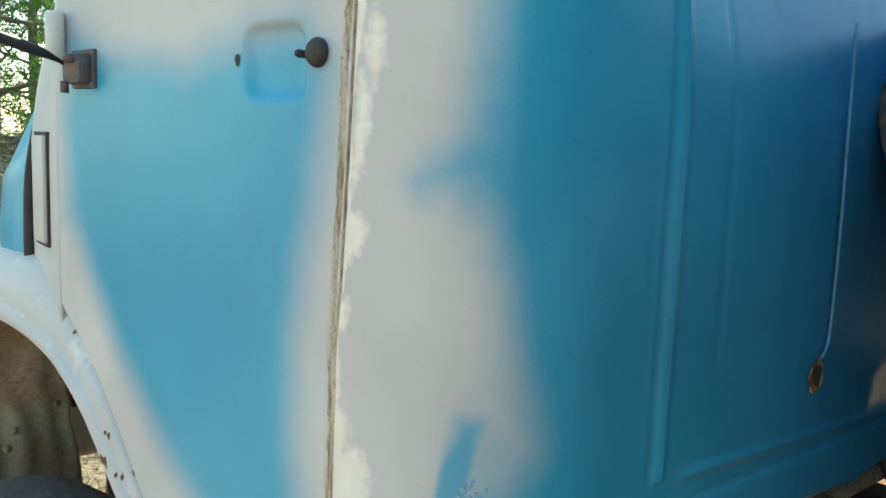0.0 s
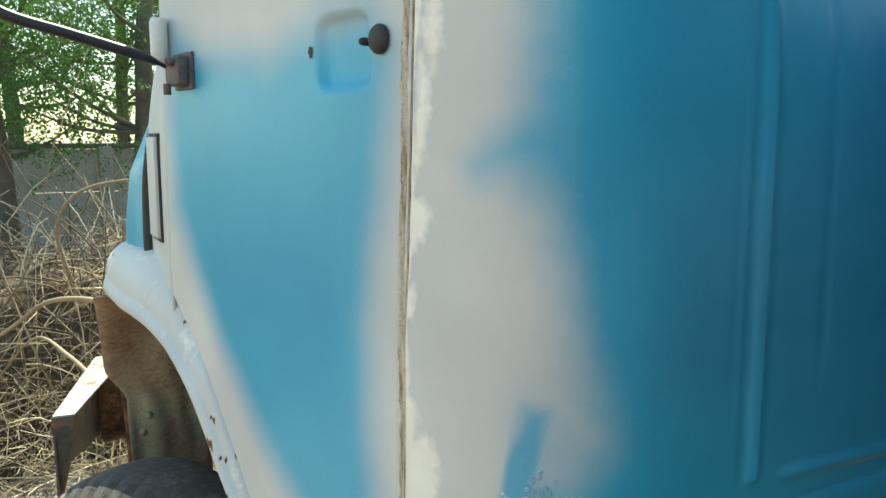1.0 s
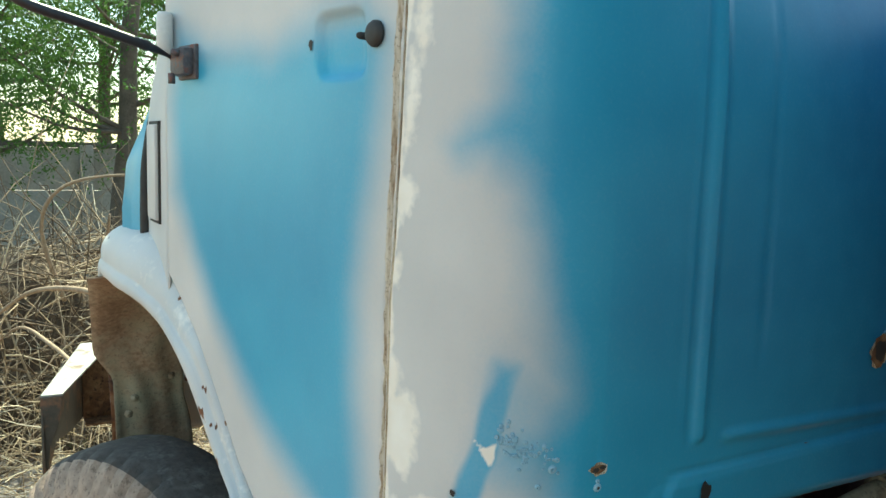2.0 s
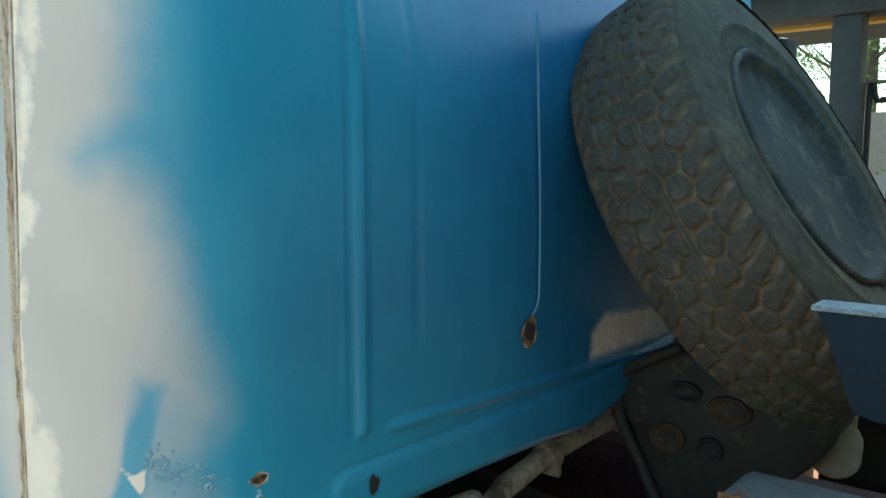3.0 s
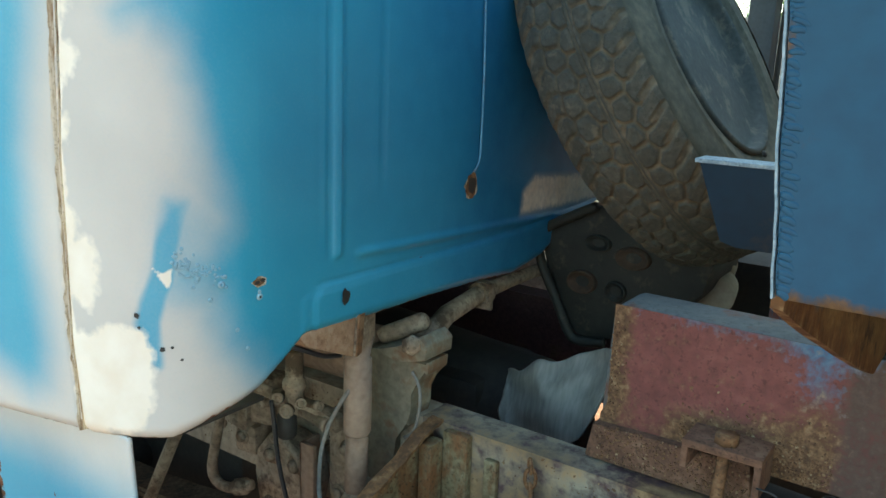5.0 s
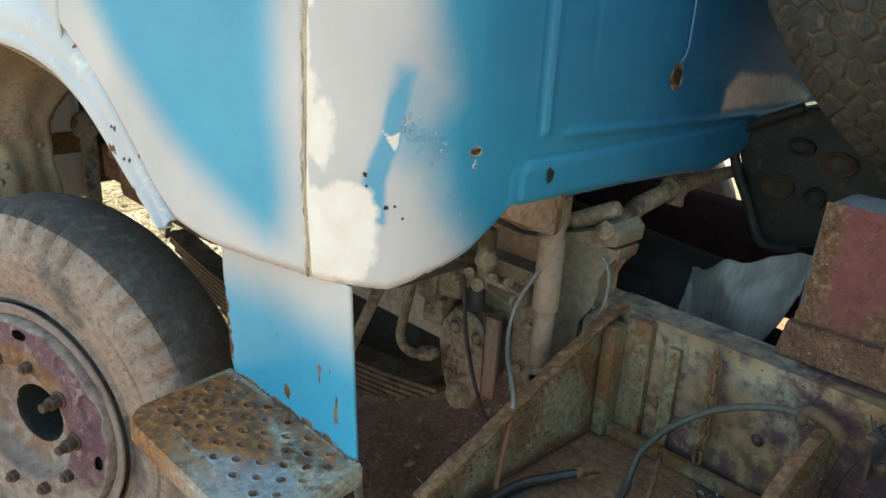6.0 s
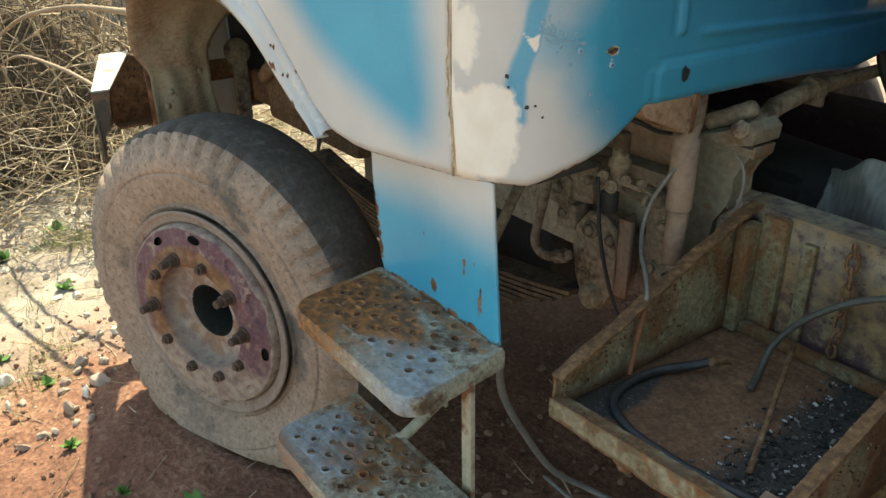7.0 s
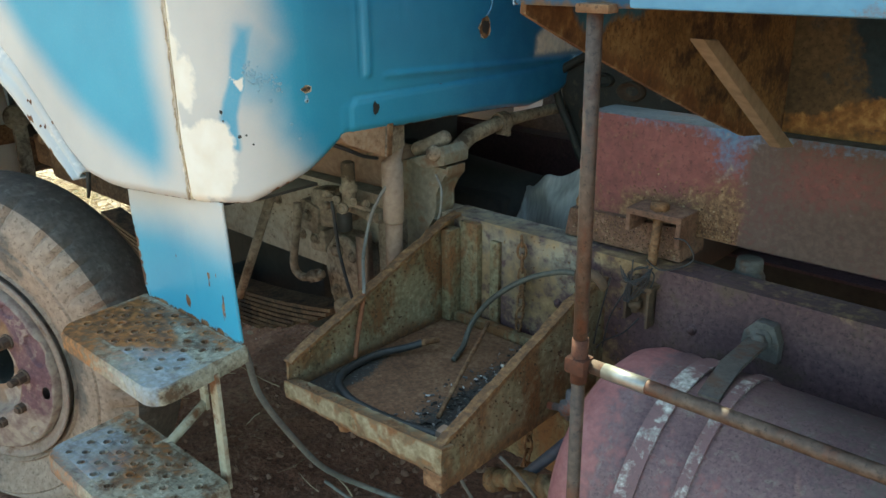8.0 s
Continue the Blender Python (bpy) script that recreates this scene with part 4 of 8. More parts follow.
# ---- front wheel ----
def front_wheel():
    n = Vector((0.373, -0.928, 0)).normalized()
    side_way = Vector((0, 0, 1)).cross(n)
    mid = Vector((-0.983, -0.108, 0.569))

    def wheel_frame(c):
        return Matrix(((side_way.x, 0, n.x, c.x), (side_way.y, 0, n.y, c.y), (0, 1, 0, c.z), (0, 0, 0, 1)))

    at = wheel_frame(mid)
    at_disc = wheel_frame(Vector((-0.967, -0.126, 0.575)))
    GROUND_Z = 0.185

    def flat(bm):
        for v in bm.verts:
            p = v.co
            side = (p - mid).dot(n) + 0.165
            if p.z < 0.36:
                t = (0.36 - p.z) / 0.18
                p += n * (0.030 * min(t, 1) * (1 if side > 0.03 else -1 if side < -0.03 else 0))
            if p.z < GROUND_Z:
                p.z = GROUND_Z - (GROUND_Z - p.z) * 0.12

    seg = 208
    shrink = 0.978
    tyre = [(0.275, -0.075), (0.290, -0.058), (0.298, -0.052), (0.303, -0.060), (0.315, -0.055), (0.355, -0.043), (0.385, -0.040), (0.390, -0.044), (0.396, -0.040), (0.420, -0.042), (0.450, -0.052), (0.470, -0.062), (0.484, -0.074), (0.492, -0.088), (0.497, -0.11), (0.500, -0.16),
            (0.497, -0.215), (0.490, -0.24), (0.470, -0.265), (0.40, -0.285), (0.30, -0.27), (0.275, -0.255)]
    bm = B()
    rings = []
    for i, (r, h) in enumerate(tyre):
        ring = []
        for k in range(seg):
            a = 2 * math.pi * k / seg
            rr, hh = r, h
            rr *= shrink
            if i in (10, 11, 12, 13) and k % 4 == 0 and noise.noise((k * 0.13, 3, 1)) > -0.35:
                rr -= 0.009
                hh -= 0.010
            wob = 0.003 * noise.noise((math.cos(a) * 3, math.sin(a) * 3, i * 0.2))
            ring.append(bm.verts.new(at @ Vector(((rr + wob) * math.cos(a), (rr + wob) * math.sin(a), hh))))
        rings.append(ring)
    for a, b in zip(rings, rings[1:]):
        for k in range(seg):
            bm.faces.new((a[k], a[(k + 1) % seg], b[(k + 1) % seg], b[k]))
    flat(bm)
    bmesh.ops.recalc_face_normals(bm, faces=list(bm.faces))
    wheel = part("front_wheel", bm, M_RUBBER, truck, "flat dusty front tyre on a maroon ten-stud wheel", 40)
    wheel.data.materials.append(M_TREAD)
    for p in wheel.data.polygons:
        q = at.inverted() @ p.center
        if -0.24 < q.z < -0.078 and math.hypot(q.x, q.y) > 0.455:
            p.material_index = 1
    HOLES = ((84, 0.222, 0.020, 0.011, 0.0), (121, 0.218, 0.018, 0.011, 0.0), (52, 0.226, 0.021, 0.014, 0.006), (21, 0.224, 0.046, 0.022, 0.008), (-10, 0.222, 0.020, 0.011, 0.0), (157, 0.220, 0.018, 0.010, 0.005), (-47, 0.222, 0.018, 0.010, 0.004))
    # rim with lock ring, dished disc and hand holes
    bm = B()
    add_lathe(bm, [(0.258, -0.28), (0.258, -0.09), (0.266, -0.076), (0.279, -0.066), (0.2815, -0.060), (0.278, -0.056), (0.270, -0.062), (0.263, -0.068), (0.257, -0.064), (0.252, -0.068), (0.246, -0.076)], 96, at_disc)
    part("rim", bm, M_RIMDUST, wheel, "dust-coloured rim and lock ring", 40)
    bm = B()
    seg2 = 320
    prof = [(0.248, -0.095), (0.2475, -0.070), (0.2465, -0.056), (0.244, -0.050)] + [(0.242 - 0.0028 * k, -0.048 + 0.00042 * k) for k in range(17)] + [(0.192, -0.041), (0.184, -0.0405), (0.176, -0.040), (0.168, -0.040), (0.160, -0.040), (0.152, -0.040), (0.146, -0.0405), (0.1425, -0.043), (0.1405, -0.049), (0.139, -0.062), (0.137, -0.074), (0.133, -0.083), (0.126, -0.088), (0.114, -0.0905), (0.100, -0.0905), (0.086, -0.089), (0.076, -0.087), (0.073, -0.0875), (0.071, -0.092), (0.070, -0.104), (0.070, -0.21)]

    def hole_at(a, r):
        """How far inside a hand hole a place on the disc lies, and that hole's filling."""
        best = (-1.0, 0.0)
        for deg, rc, long, wide, fill in HOLES:
            da = (math.degrees(a) - deg + 180) % 360 - 180
            e = 1 - (math.radians(da) * rc / long) ** 2 - ((r - rc) / wide) ** 2
            if e > best[0]:
                best = (e, fill)
        return best

    rr = []
    for r, h in prof:
        ring = []
        for k in range(seg2):
            a = 2 * math.pi * k / seg2
            inside, fill = hole_at(a, r)
            sink = fill * soft(inside - 0.08, 0.10) if fill else 0.0
            ring.append(bm.verts.new(at_disc @ Vector((r * math.cos(a), r * math.sin(a), h - sink + 0.0014 * noise.noise((r * 30, math.cos(a) * 6, math.sin(a) * 6))))))
        rr.append(ring)
    for i, (a, b) in enumerate(zip(rr, rr[1:])):
        for k in range(seg2):
            inside, fill = hole_at(2 * math.pi * (k + 0.5) / seg2, (prof[i][0] + prof[i + 1][0]) / 2)
            if inside < 0 or fill:
                bm.faces.new((a[k], a[(k + 1) % seg2], b[(k + 1) % seg2], b[k]))
    bmesh.ops.recalc_face_normals(bm, faces=list(bm.faces))
    disc = part("wheel_disc", bm, M_DISC, wheel, "maroon disc, rusted and dusty, with hand holes", 40)
    inv = at_disc.inverted()

    def worn(x, y, z):
        q = inv @ Vector((x, y, z))
        r, a = math.hypot(q.x, q.y), math.degrees(math.atan2(q.y, q.x))
        wob = noise.noise(q * 16)
        upper = soft(q.y + 0.075 + 0.05 * wob + 0.12 * min(q.x, 0), 0.05)
        dust = max(1 - upper, soft(0.141 - r, 0.003), soft(r - 0.240 + 0.006 * wob, 0.004))
        rust = soft(0.196 + 0.010 * wob - r, 0.010) * soft(r - 0.141, 0.003) * soft(q.y - 0.7 * q.x + 0.02 + 0.06 * wob, 0.07)
        rust = max(rust, 0.5 * soft(r - 0.139, 0.004) * soft(0.150 - r, 0.004))
        stain = 0.55 * soft(noise.noise(q * 26) - 0.15, 0.12) * soft(0.135 - r, 0.01)
        return 0.0, 0.72 * dust, max(0.85 * rust, stain)

    lay(disc, worn)
    # wall of the hub opening, coloured black to stand for its shade
    disc.data.materials.append(M_CAST)
    for p in disc.data.polygons:
        q = inv @ p.center
        if math.hypot(q.x, q.y) < 0.0722 and q.z < -0.089:
            p.material_index = 1
    part("brake_drum", add_lathe(B(), [(0.150, -0.085), (0.230, -0.080), (0.240, -0.11), (0.240, -0.20)], 48, at_disc), M_RIMDUST, wheel, "dusty drum behind the hand holes")
    # hub coloured black so that the opening reads as shaded
    bm = B()
    add_lathe(bm, [(0.0, -0.175), (0.022, -0.174), (0.030, -0.178), (0.034, -0.19), (0.07, -0.20), (0.24, -0.21), (0.25, -0.24)], 9, at_disc)
    part("hub", bm, M_CAST, wheel, "greasy hub opening, coloured black as a shaded hole")
    # long nuts with their stud ends above, squat dust-caked ones below
    long_nut, stub = B(), B()
    add_tube(long_nut, [(0, 0, -0.041), (0, 0, -0.036)], 0.021, 14)
    add_tube(long_nut, [(0, 0, -0.037), (0, 0, -0.014)], 0.0165, 6)
    add_tube(long_nut, [(0, 0, -0.014), (0, 0, 0.006)], 0.0105, 10)
    add_tube(stub, [(0, 0, -0.041), (0, 0, -0.025)], 0.0150, 6)
    add_tube(stub, [(0, 0, -0.025), (0, 0, -0.018)], 0.0085, 8)
    kinds = []
    for b, matl in ((long_nut, M_NUT), (stub, M_NUT)):
        bmesh.ops.bevel(b, geom=[e for e in b.edges], offset=0.0012, segments=1, affect="EDGES")
        o = done("wheel_nut", b, matl, 30)
        kinds.append(o.data)
        bpy.data.objects.remove(o)
    for k in range(10):
        a = radians(109 - 36 * k)
        o = new("wheel_nut", kinds[0] if k in (0, 2, 3, 8) else kinds[1])
        o.matrix_world = at_disc @ Matrix.Translation((0.161 * math.cos(a), 0.161 * math.sin(a), 0)) @ Matrix.Rotation(a * 1.7, 4, "Z")
        o.parent = wheel


M_DISC = marked(mat("faded maroon wheel paint", [(0.3, (0.075, 0.030, 0.042)), (0.5, (0.135, 0.062, 0.075)), (0.7, (0.22, 0.135, 0.135))], 14, 90, 0.75, 0.35, spots=((0.28, 0.20, 0.17), 0.16, 22), pits=0.3),
                (("cream", [(0.25, (0.20, 0.145, 0.115)), (0.5, (0.31, 0.24, 0.195)), (0.75, (0.40, 0.33, 0.265))]), ("rust", [(0.25, (0.060, 0.030, 0.016)), (0.5, (0.19, 0.092, 0.046)), (0.75, (0.32, 0.19, 0.11))])), 34, 0.30)
M_RIMDUST = mat("dusty rim paint", [(0.3, (0.20, 0.145, 0.118)), (0.7, (0.35, 0.27, 0.225))], 12, 80, 0.9, 0.3, spots=((0.13, 0.065, 0.04), 0.16, 9), pits=0.3)
M_NUT = mat("brown rusted nut", [(0.3, (0.035, 0.020, 0.013)), (0.7, (0.13, 0.080, 0.055))], 60, 200, 0.8, 0.4)
front_wheel()


# ---- skirt and steps ----
def skirt():
    bm = B()

    def f(a, b):
        z = 0.858 + 0.284 * b
        x0 = -0.452 - 0.022 * min(b / 0.7, 1) + 0.05 * max(0, 0.10 - b) * 2
        x1 = -0.074 - 0.030 * b
        return (x0 + (x1 - x0) * a, 0.149 + 0.006 * b * (1 if a > 0.6 else 0.5) + 0.002 * math.sin(a * 5), z)

    shell(bm, f, 50, 46, -0.005)
    ob = part("skirt_panel", bm, PAINT, truck, "blue sheet skirt fading to white above the step", 50)

    def marks(x, y, z):
        blue = soft(1.050 - z + 0.02 * noise.noise((x * 5, z * 5, 0)), 0.07)
        left = x + 0.452 + 0.022 * min((z - 0.858) / 0.25, 1)
        rust = 0.66 * soft(0.012 - left + 0.012 * noise.noise((z * 18, 0, 0)), 0.014) * soft(1.05 - z, 0.08)
        rust = max(rust, 0.62 * soft(0.012 - (z - 0.858) + 0.014 * noise.noise((x * 22, 4, 0)), 0.012))
        for cx, cz, w, h in ((-0.175, 0.972, 0.006, 0.020), (-0.150, 0.985, 0.005, 0.007), (-0.128, 0.925, 0.007, 0.034), (-0.300, 0.990, 0.006, 0.008), (-0.270, 0.895, 0.012, 0.016)):
            rust = max(rust, (0.72 + 0.35 * noise.noise((x * 90, z * 60, 4))) * soft(1 - ((x - cx) / w) ** 2 - ((z - cz) / h) ** 2, 0.9))
        return blue, 0.0, rust

    lay(ob, marks)
    part("stay_bar", add_tube(B(), [(-0.283, 0.40, 1.10), (-0.400, 0.35, 0.80)], 0.011, 8), M_ENGINE, truck, "dusty stay bar")


skirt()


def step_plate(x0, x1, y0, y1, z, taper, seed):
    """A pressed steel tread: rounded outline, turned-down skirt and rows of punched holes with raised rims."""
    bm = B()
    rh, cw, rows = 0.0237, 0.0572, 7
    cols = int((x1 - x0 - 0.022) / cw - 0.5)
    iy1 = y1 - 0.012
    iy0 = iy1 - rows * rh
    ix0 = x0 + (x1 - x0 - (cols + 0.5) * cw) / 2 - 0.004
    ix1 = ix0 + (cols + 0.5) * cw
    rnd = random.Random(seed)

    def skew(x, y):
        f = (y - y0) / (y1 - y0)
        return x - taper * f * (x1 - x) / (x1 - x0) - 0.034 * f * max(0.0, (x - x1 + 0.09) / 0.09)

    def V(x, y, dz=0.0):
        return bm.verts.new((skew(x, y), y, z + dz + 0.002 * noise.noise((x * 9, y * 9, seed))))

    for r in range(rows):
        ya, yb = iy0 + r * rh, iy0 + (r + 1) * rh
        start = ix0 + (cw / 2 if r % 2 else 0)
        if r % 2:
            bm.faces.new((V(ix0, ya), V(start, ya), V(start, yb), V(ix0, yb)))
        else:
            bm.faces.new((V(start + cols * cw, ya), V(ix1, ya), V(ix1, yb), V(start + cols * cw, yb)))
        for c in range(cols):
            xa, xb = start + c * cw, start + (c + 1) * cw
            cx, cy = (xa + xb) / 2 + rnd.uniform(-1, 1) * 0.0015, (ya + yb) / 2 + rnd.uniform(-1, 1) * 0.0010
            outer = [(xa, ya), (cx, ya), (xb, ya), (xb, cy), (xb, yb), (cx, yb), (xa, yb), (xa, cy)]
            sq = [V(*p) for p in outer]
            ang = [math.atan2((p[1] - cy) / rh, (p[0] - cx) / cw) for p in outer]
            size = rnd.uniform(0.90, 1.10)
            rads = (0.0112 * size, 0.0092 * size, 0.0078 * size)
            lifts = (0.0003, 0.0020, 0.0008)
            loops = []
            for rad, dz in zip(rads, lifts):
                loops.append([V(cx + rad * math.cos(a), cy + rad * math.sin(a), dz) for a in ang])
            loops.append([V(cx + 0.0076 * size * math.cos(a), cy + 0.0076 * size * math.sin(a), -0.007) for a in ang])
            prev = sq
            for lp in loops:
                for k in range(8):
                    bm.faces.new((prev[k], prev[(k + 1) % 8], lp[(k + 1) % 8], lp[k]))
                prev = lp
    outline = []
    R = 0.045
    for cx, cy, a0, rad in ((x0 + R, y0 + R, 180, R), (x1 - R, y0 + R, 270, R), (x1 - 0.008, y1 - 0.008, 0, 0.008), (x0 + 0.008, y1 - 0.008, 90, 0.008)):
        for k in range(7):
            a = radians(a0 + 15 * k)
            outline.append((cx + rad * math.cos(a), cy + rad * math.sin(a)))
    m = len(outline)
    cen = ((x0 + x1) / 2, (y0 + y1) / 2)

    def off(p, d):
        q = Vector((p[0] - cen[0], p[1] - cen[1]))
        return (p[0] - q.x / q.length * d, p[1] - q.y / q.length * d)

    inner = [V(min(max(p[0], ix0), ix1), min(max(p[1], iy0), iy1)) for p in outline]
    top = [V(*off(p, 0.006), 0.001) for p in outline]
    edge = [V(*p, -0.006) for p in outline]
    low = [V(*p, -0.034) for p in outline]
    back = [V(*off(p, 0.004), -0.034) for p in outline]
    under = [V(*off(p, 0.004), -0.006) for p in outline]
    for a, b in ((inner, top), (top, edge), (edge, low), (low, back), (back, under)):
        for k in range(m):
            try:
                bm.faces.new((a[k], a[(k + 1) % m], b[(k + 1) % m], b[k]))
            except ValueError:
                pass
    bmesh.ops.remove_doubles(bm, verts=list(bm.verts), dist=0.0004)
    bmesh.ops.recalc_face_normals(bm, faces=list(bm.faces))
    return bm


def steps():
    upper = part("upper_step", step_plate(-0.436, -0.030, -0.074, 0.150, 0.857, 0.032, 1), M_STEP, truck, "perforated tread, orange rust over worn grey-blue paint", 40)
    lower = part("lower_step", step_plate(-0.412, 0.014, -0.154, 0.050, 0.611, 0.014, 2), M_STEP, truck, "perforated tread, pale worn paint with rust", 40)

    def worn(ob, spots, pale):
        marks = []
        top = max(v.co.z for v in ob.data.vertices) - 0.003
        low_y, high_y = min(v.co.y for v in ob.data.vertices), max(v.co.y for v in ob.data.vertices)
        for v in ob.data.vertices:
            x, y, z = v.co
            r = 0.10 + 0.30 * noise.noise((x * 30, y * 30, 2))
            for cx, cy, w, h, s in spots:
                r = max(r, s * soft(1 - ((x - cx) / w) ** 2 - ((y - cy) / h) ** 2 + 0.9 * noise.noise((x * 16, y * 16, 5)), 0.8))
            sunk = soft(top - 0.0045 - z, 0.001) * soft(min(y - low_y - 0.02, high_y - 0.008 - y), 0.004)
            # blue-grey patch: worn paint with the sky's sheen put into it
            blue = 0.62 * soft(1 - ((x - pale[0]) / 0.13) ** 2 - ((y - pale[1]) / 0.09) ** 2 + 0.3 * noise.noise((x * 20, y * 20, 8)), 0.35)
            marks.append((blue * (1 - sunk), 0.0, r * (1 - sunk) * (1 - 0.6 * blue)))
        for k, key in enumerate(("blue", "cream", "rust")):
            ob.data.attributes.new(key, "FLOAT", "POINT").data.foreach_set("value", [m[k] for m in marks])

    worn(upper, ((-0.37, 0.03, 0.15, 0.13, 0.92), (-0.27, 0.04, 0.11, 0.08, 0.95), (-0.40, -0.066, 0.17, 0.022, 1.05), (-0.19, 0.04, 0.05, 0.04, 0.75), (-0.20, 0.125, 0.18, 0.025, 0.62)), (-0.13, -0.035))
    worn(lower, ((-0.36, -0.147, 0.12, 0.020, 1.0), (-0.24, -0.06, 0.08, 0.055, 0.80), (-0.36, 0.03, 0.10, 0.03, 0.62), (-0.20, 0.02, 0.14, 0.03, 0.6), (-0.06, -0.10, 0.08, 0.03, 0.3)), (-0.34, -0.09))
    bm = B()
    add_box(bm, (-0.072, 0.060, 0.575), (-0.046, 0.070, 0.835), None, 0.002)
    add_tube(bm, [(-0.06, 0.062, 0.588), (-0.075, 0.035, 0.596), (-0.10, 0.015, 0.596)], 0.011, 8)
    part("step_bracket", bm, M_PALE, truck, "flaking cream step bracket")
    bm = B()
    add_box(bm, (-0.235, 0.125, 0.66), (-0.212, 0.134, 0.835), None, 0.002)
    add_tube(bm, [(-0.224, 0.13, 0.675), (-0.245, 0.05, 0.606), (-0.26, 0.02, 0.598)], 0.011, 8)
    part("step_bracket", bm, M_PALE, truck, "flaking cream step bracket")


M_PALE = mat("flaking cream paint", [(0.3, (0.26, 0.22, 0.15)), (0.7, (0.50, 0.46, 0.36))], 16, 90, 0.75, 0.35, spots=((0.16, 0.07, 0.03), 0.35, 14))


RUST_STOPS = [(0.25, (0.040, 0.020, 0.012)), (0.45, (0.13, 0.058, 0.024)), (0.6, (0.33, 0.130, 0.038)), (0.75, (0.46, 0.235, 0.105))]
# the blue layer holds worn paint and the sky's sheen
M_STEP = marked(mat("worn tread metal", [(0.3, (0.13, 0.113, 0.080)), (0.5, (0.32, 0.290, 0.218)), (0.7, (0.53, 0.495, 0.395))], 16, 100, 0.5, 0.45, spots=((0.11, 0.062, 0.034), 0.30, 18), pits=0.7),
                (("blue", [(0.25, (0.12, 0.145, 0.165)), (0.5, (0.22, 0.255, 0.285)), (0.75, (0.40, 0.43, 0.45))]), ("rust", RUST_STOPS)), 55, 0.24)
steps()


# ---- chassis ----
def channel(bm, x0, x1, y, z0, z1, deep, t=0.008):
    """A C-section rail along x whose web stands at y and whose flanges reach inwards."""
    s = t if deep > 0 else -t
    nx = max(1, round((x1 - x0) / 0.04))
    sec = [(y, z0), (y + deep, z0), (y + deep, z0 + t), (y + s, z0 + t), (y + s, z1 - t), (y + deep, z1 - t), (y + deep, z1), (y, z1)] + [(y, z0 + (z1 - z0) * k / 8) for k in range(7, 0, -1)]
    rings = [[bm.verts.new((x0 + (x1 - x0) * i / nx, a, b)) for a, b in sec] for i in range(nx + 1)]
    m = len(sec)
    for p, q in zip(rings, rings[1:]):
        for k in range(m):
            bm.faces.new((p[k], p[(k + 1) % m], q[(k + 1) % m], q[k]))
    bm.faces.new(rings[0][::-1])
    bm.faces.new(rings[-1])
    bmesh.ops.recalc_face_normals(bm, faces=list(bm.faces))
    return bm


M_RAILMARK = marked(M_RAIL, (("blue", [(0.3, (0.20, 0.175, 0.13)), (0.7, (0.36, 0.33, 0.26))]), ("rust", [(0.25, (0.07, 0.04, 0.02)), (0.5, (0.19, 0.12, 0.06)), (0.72, (0.34, 0.24, 0.14))])), 30)
M_RAILDUST = mat("dust-caked chassis rail", [(0.3, (0.20, 0.158, 0.115)), (0.5, (0.34, 0.285, 0.215)), (0.7, (0.45, 0.39, 0.305))], 6, 60, 0.9, 0.4, spots=((0.17, 0.11, 0.07), 0.16, 9), pits=0.3)


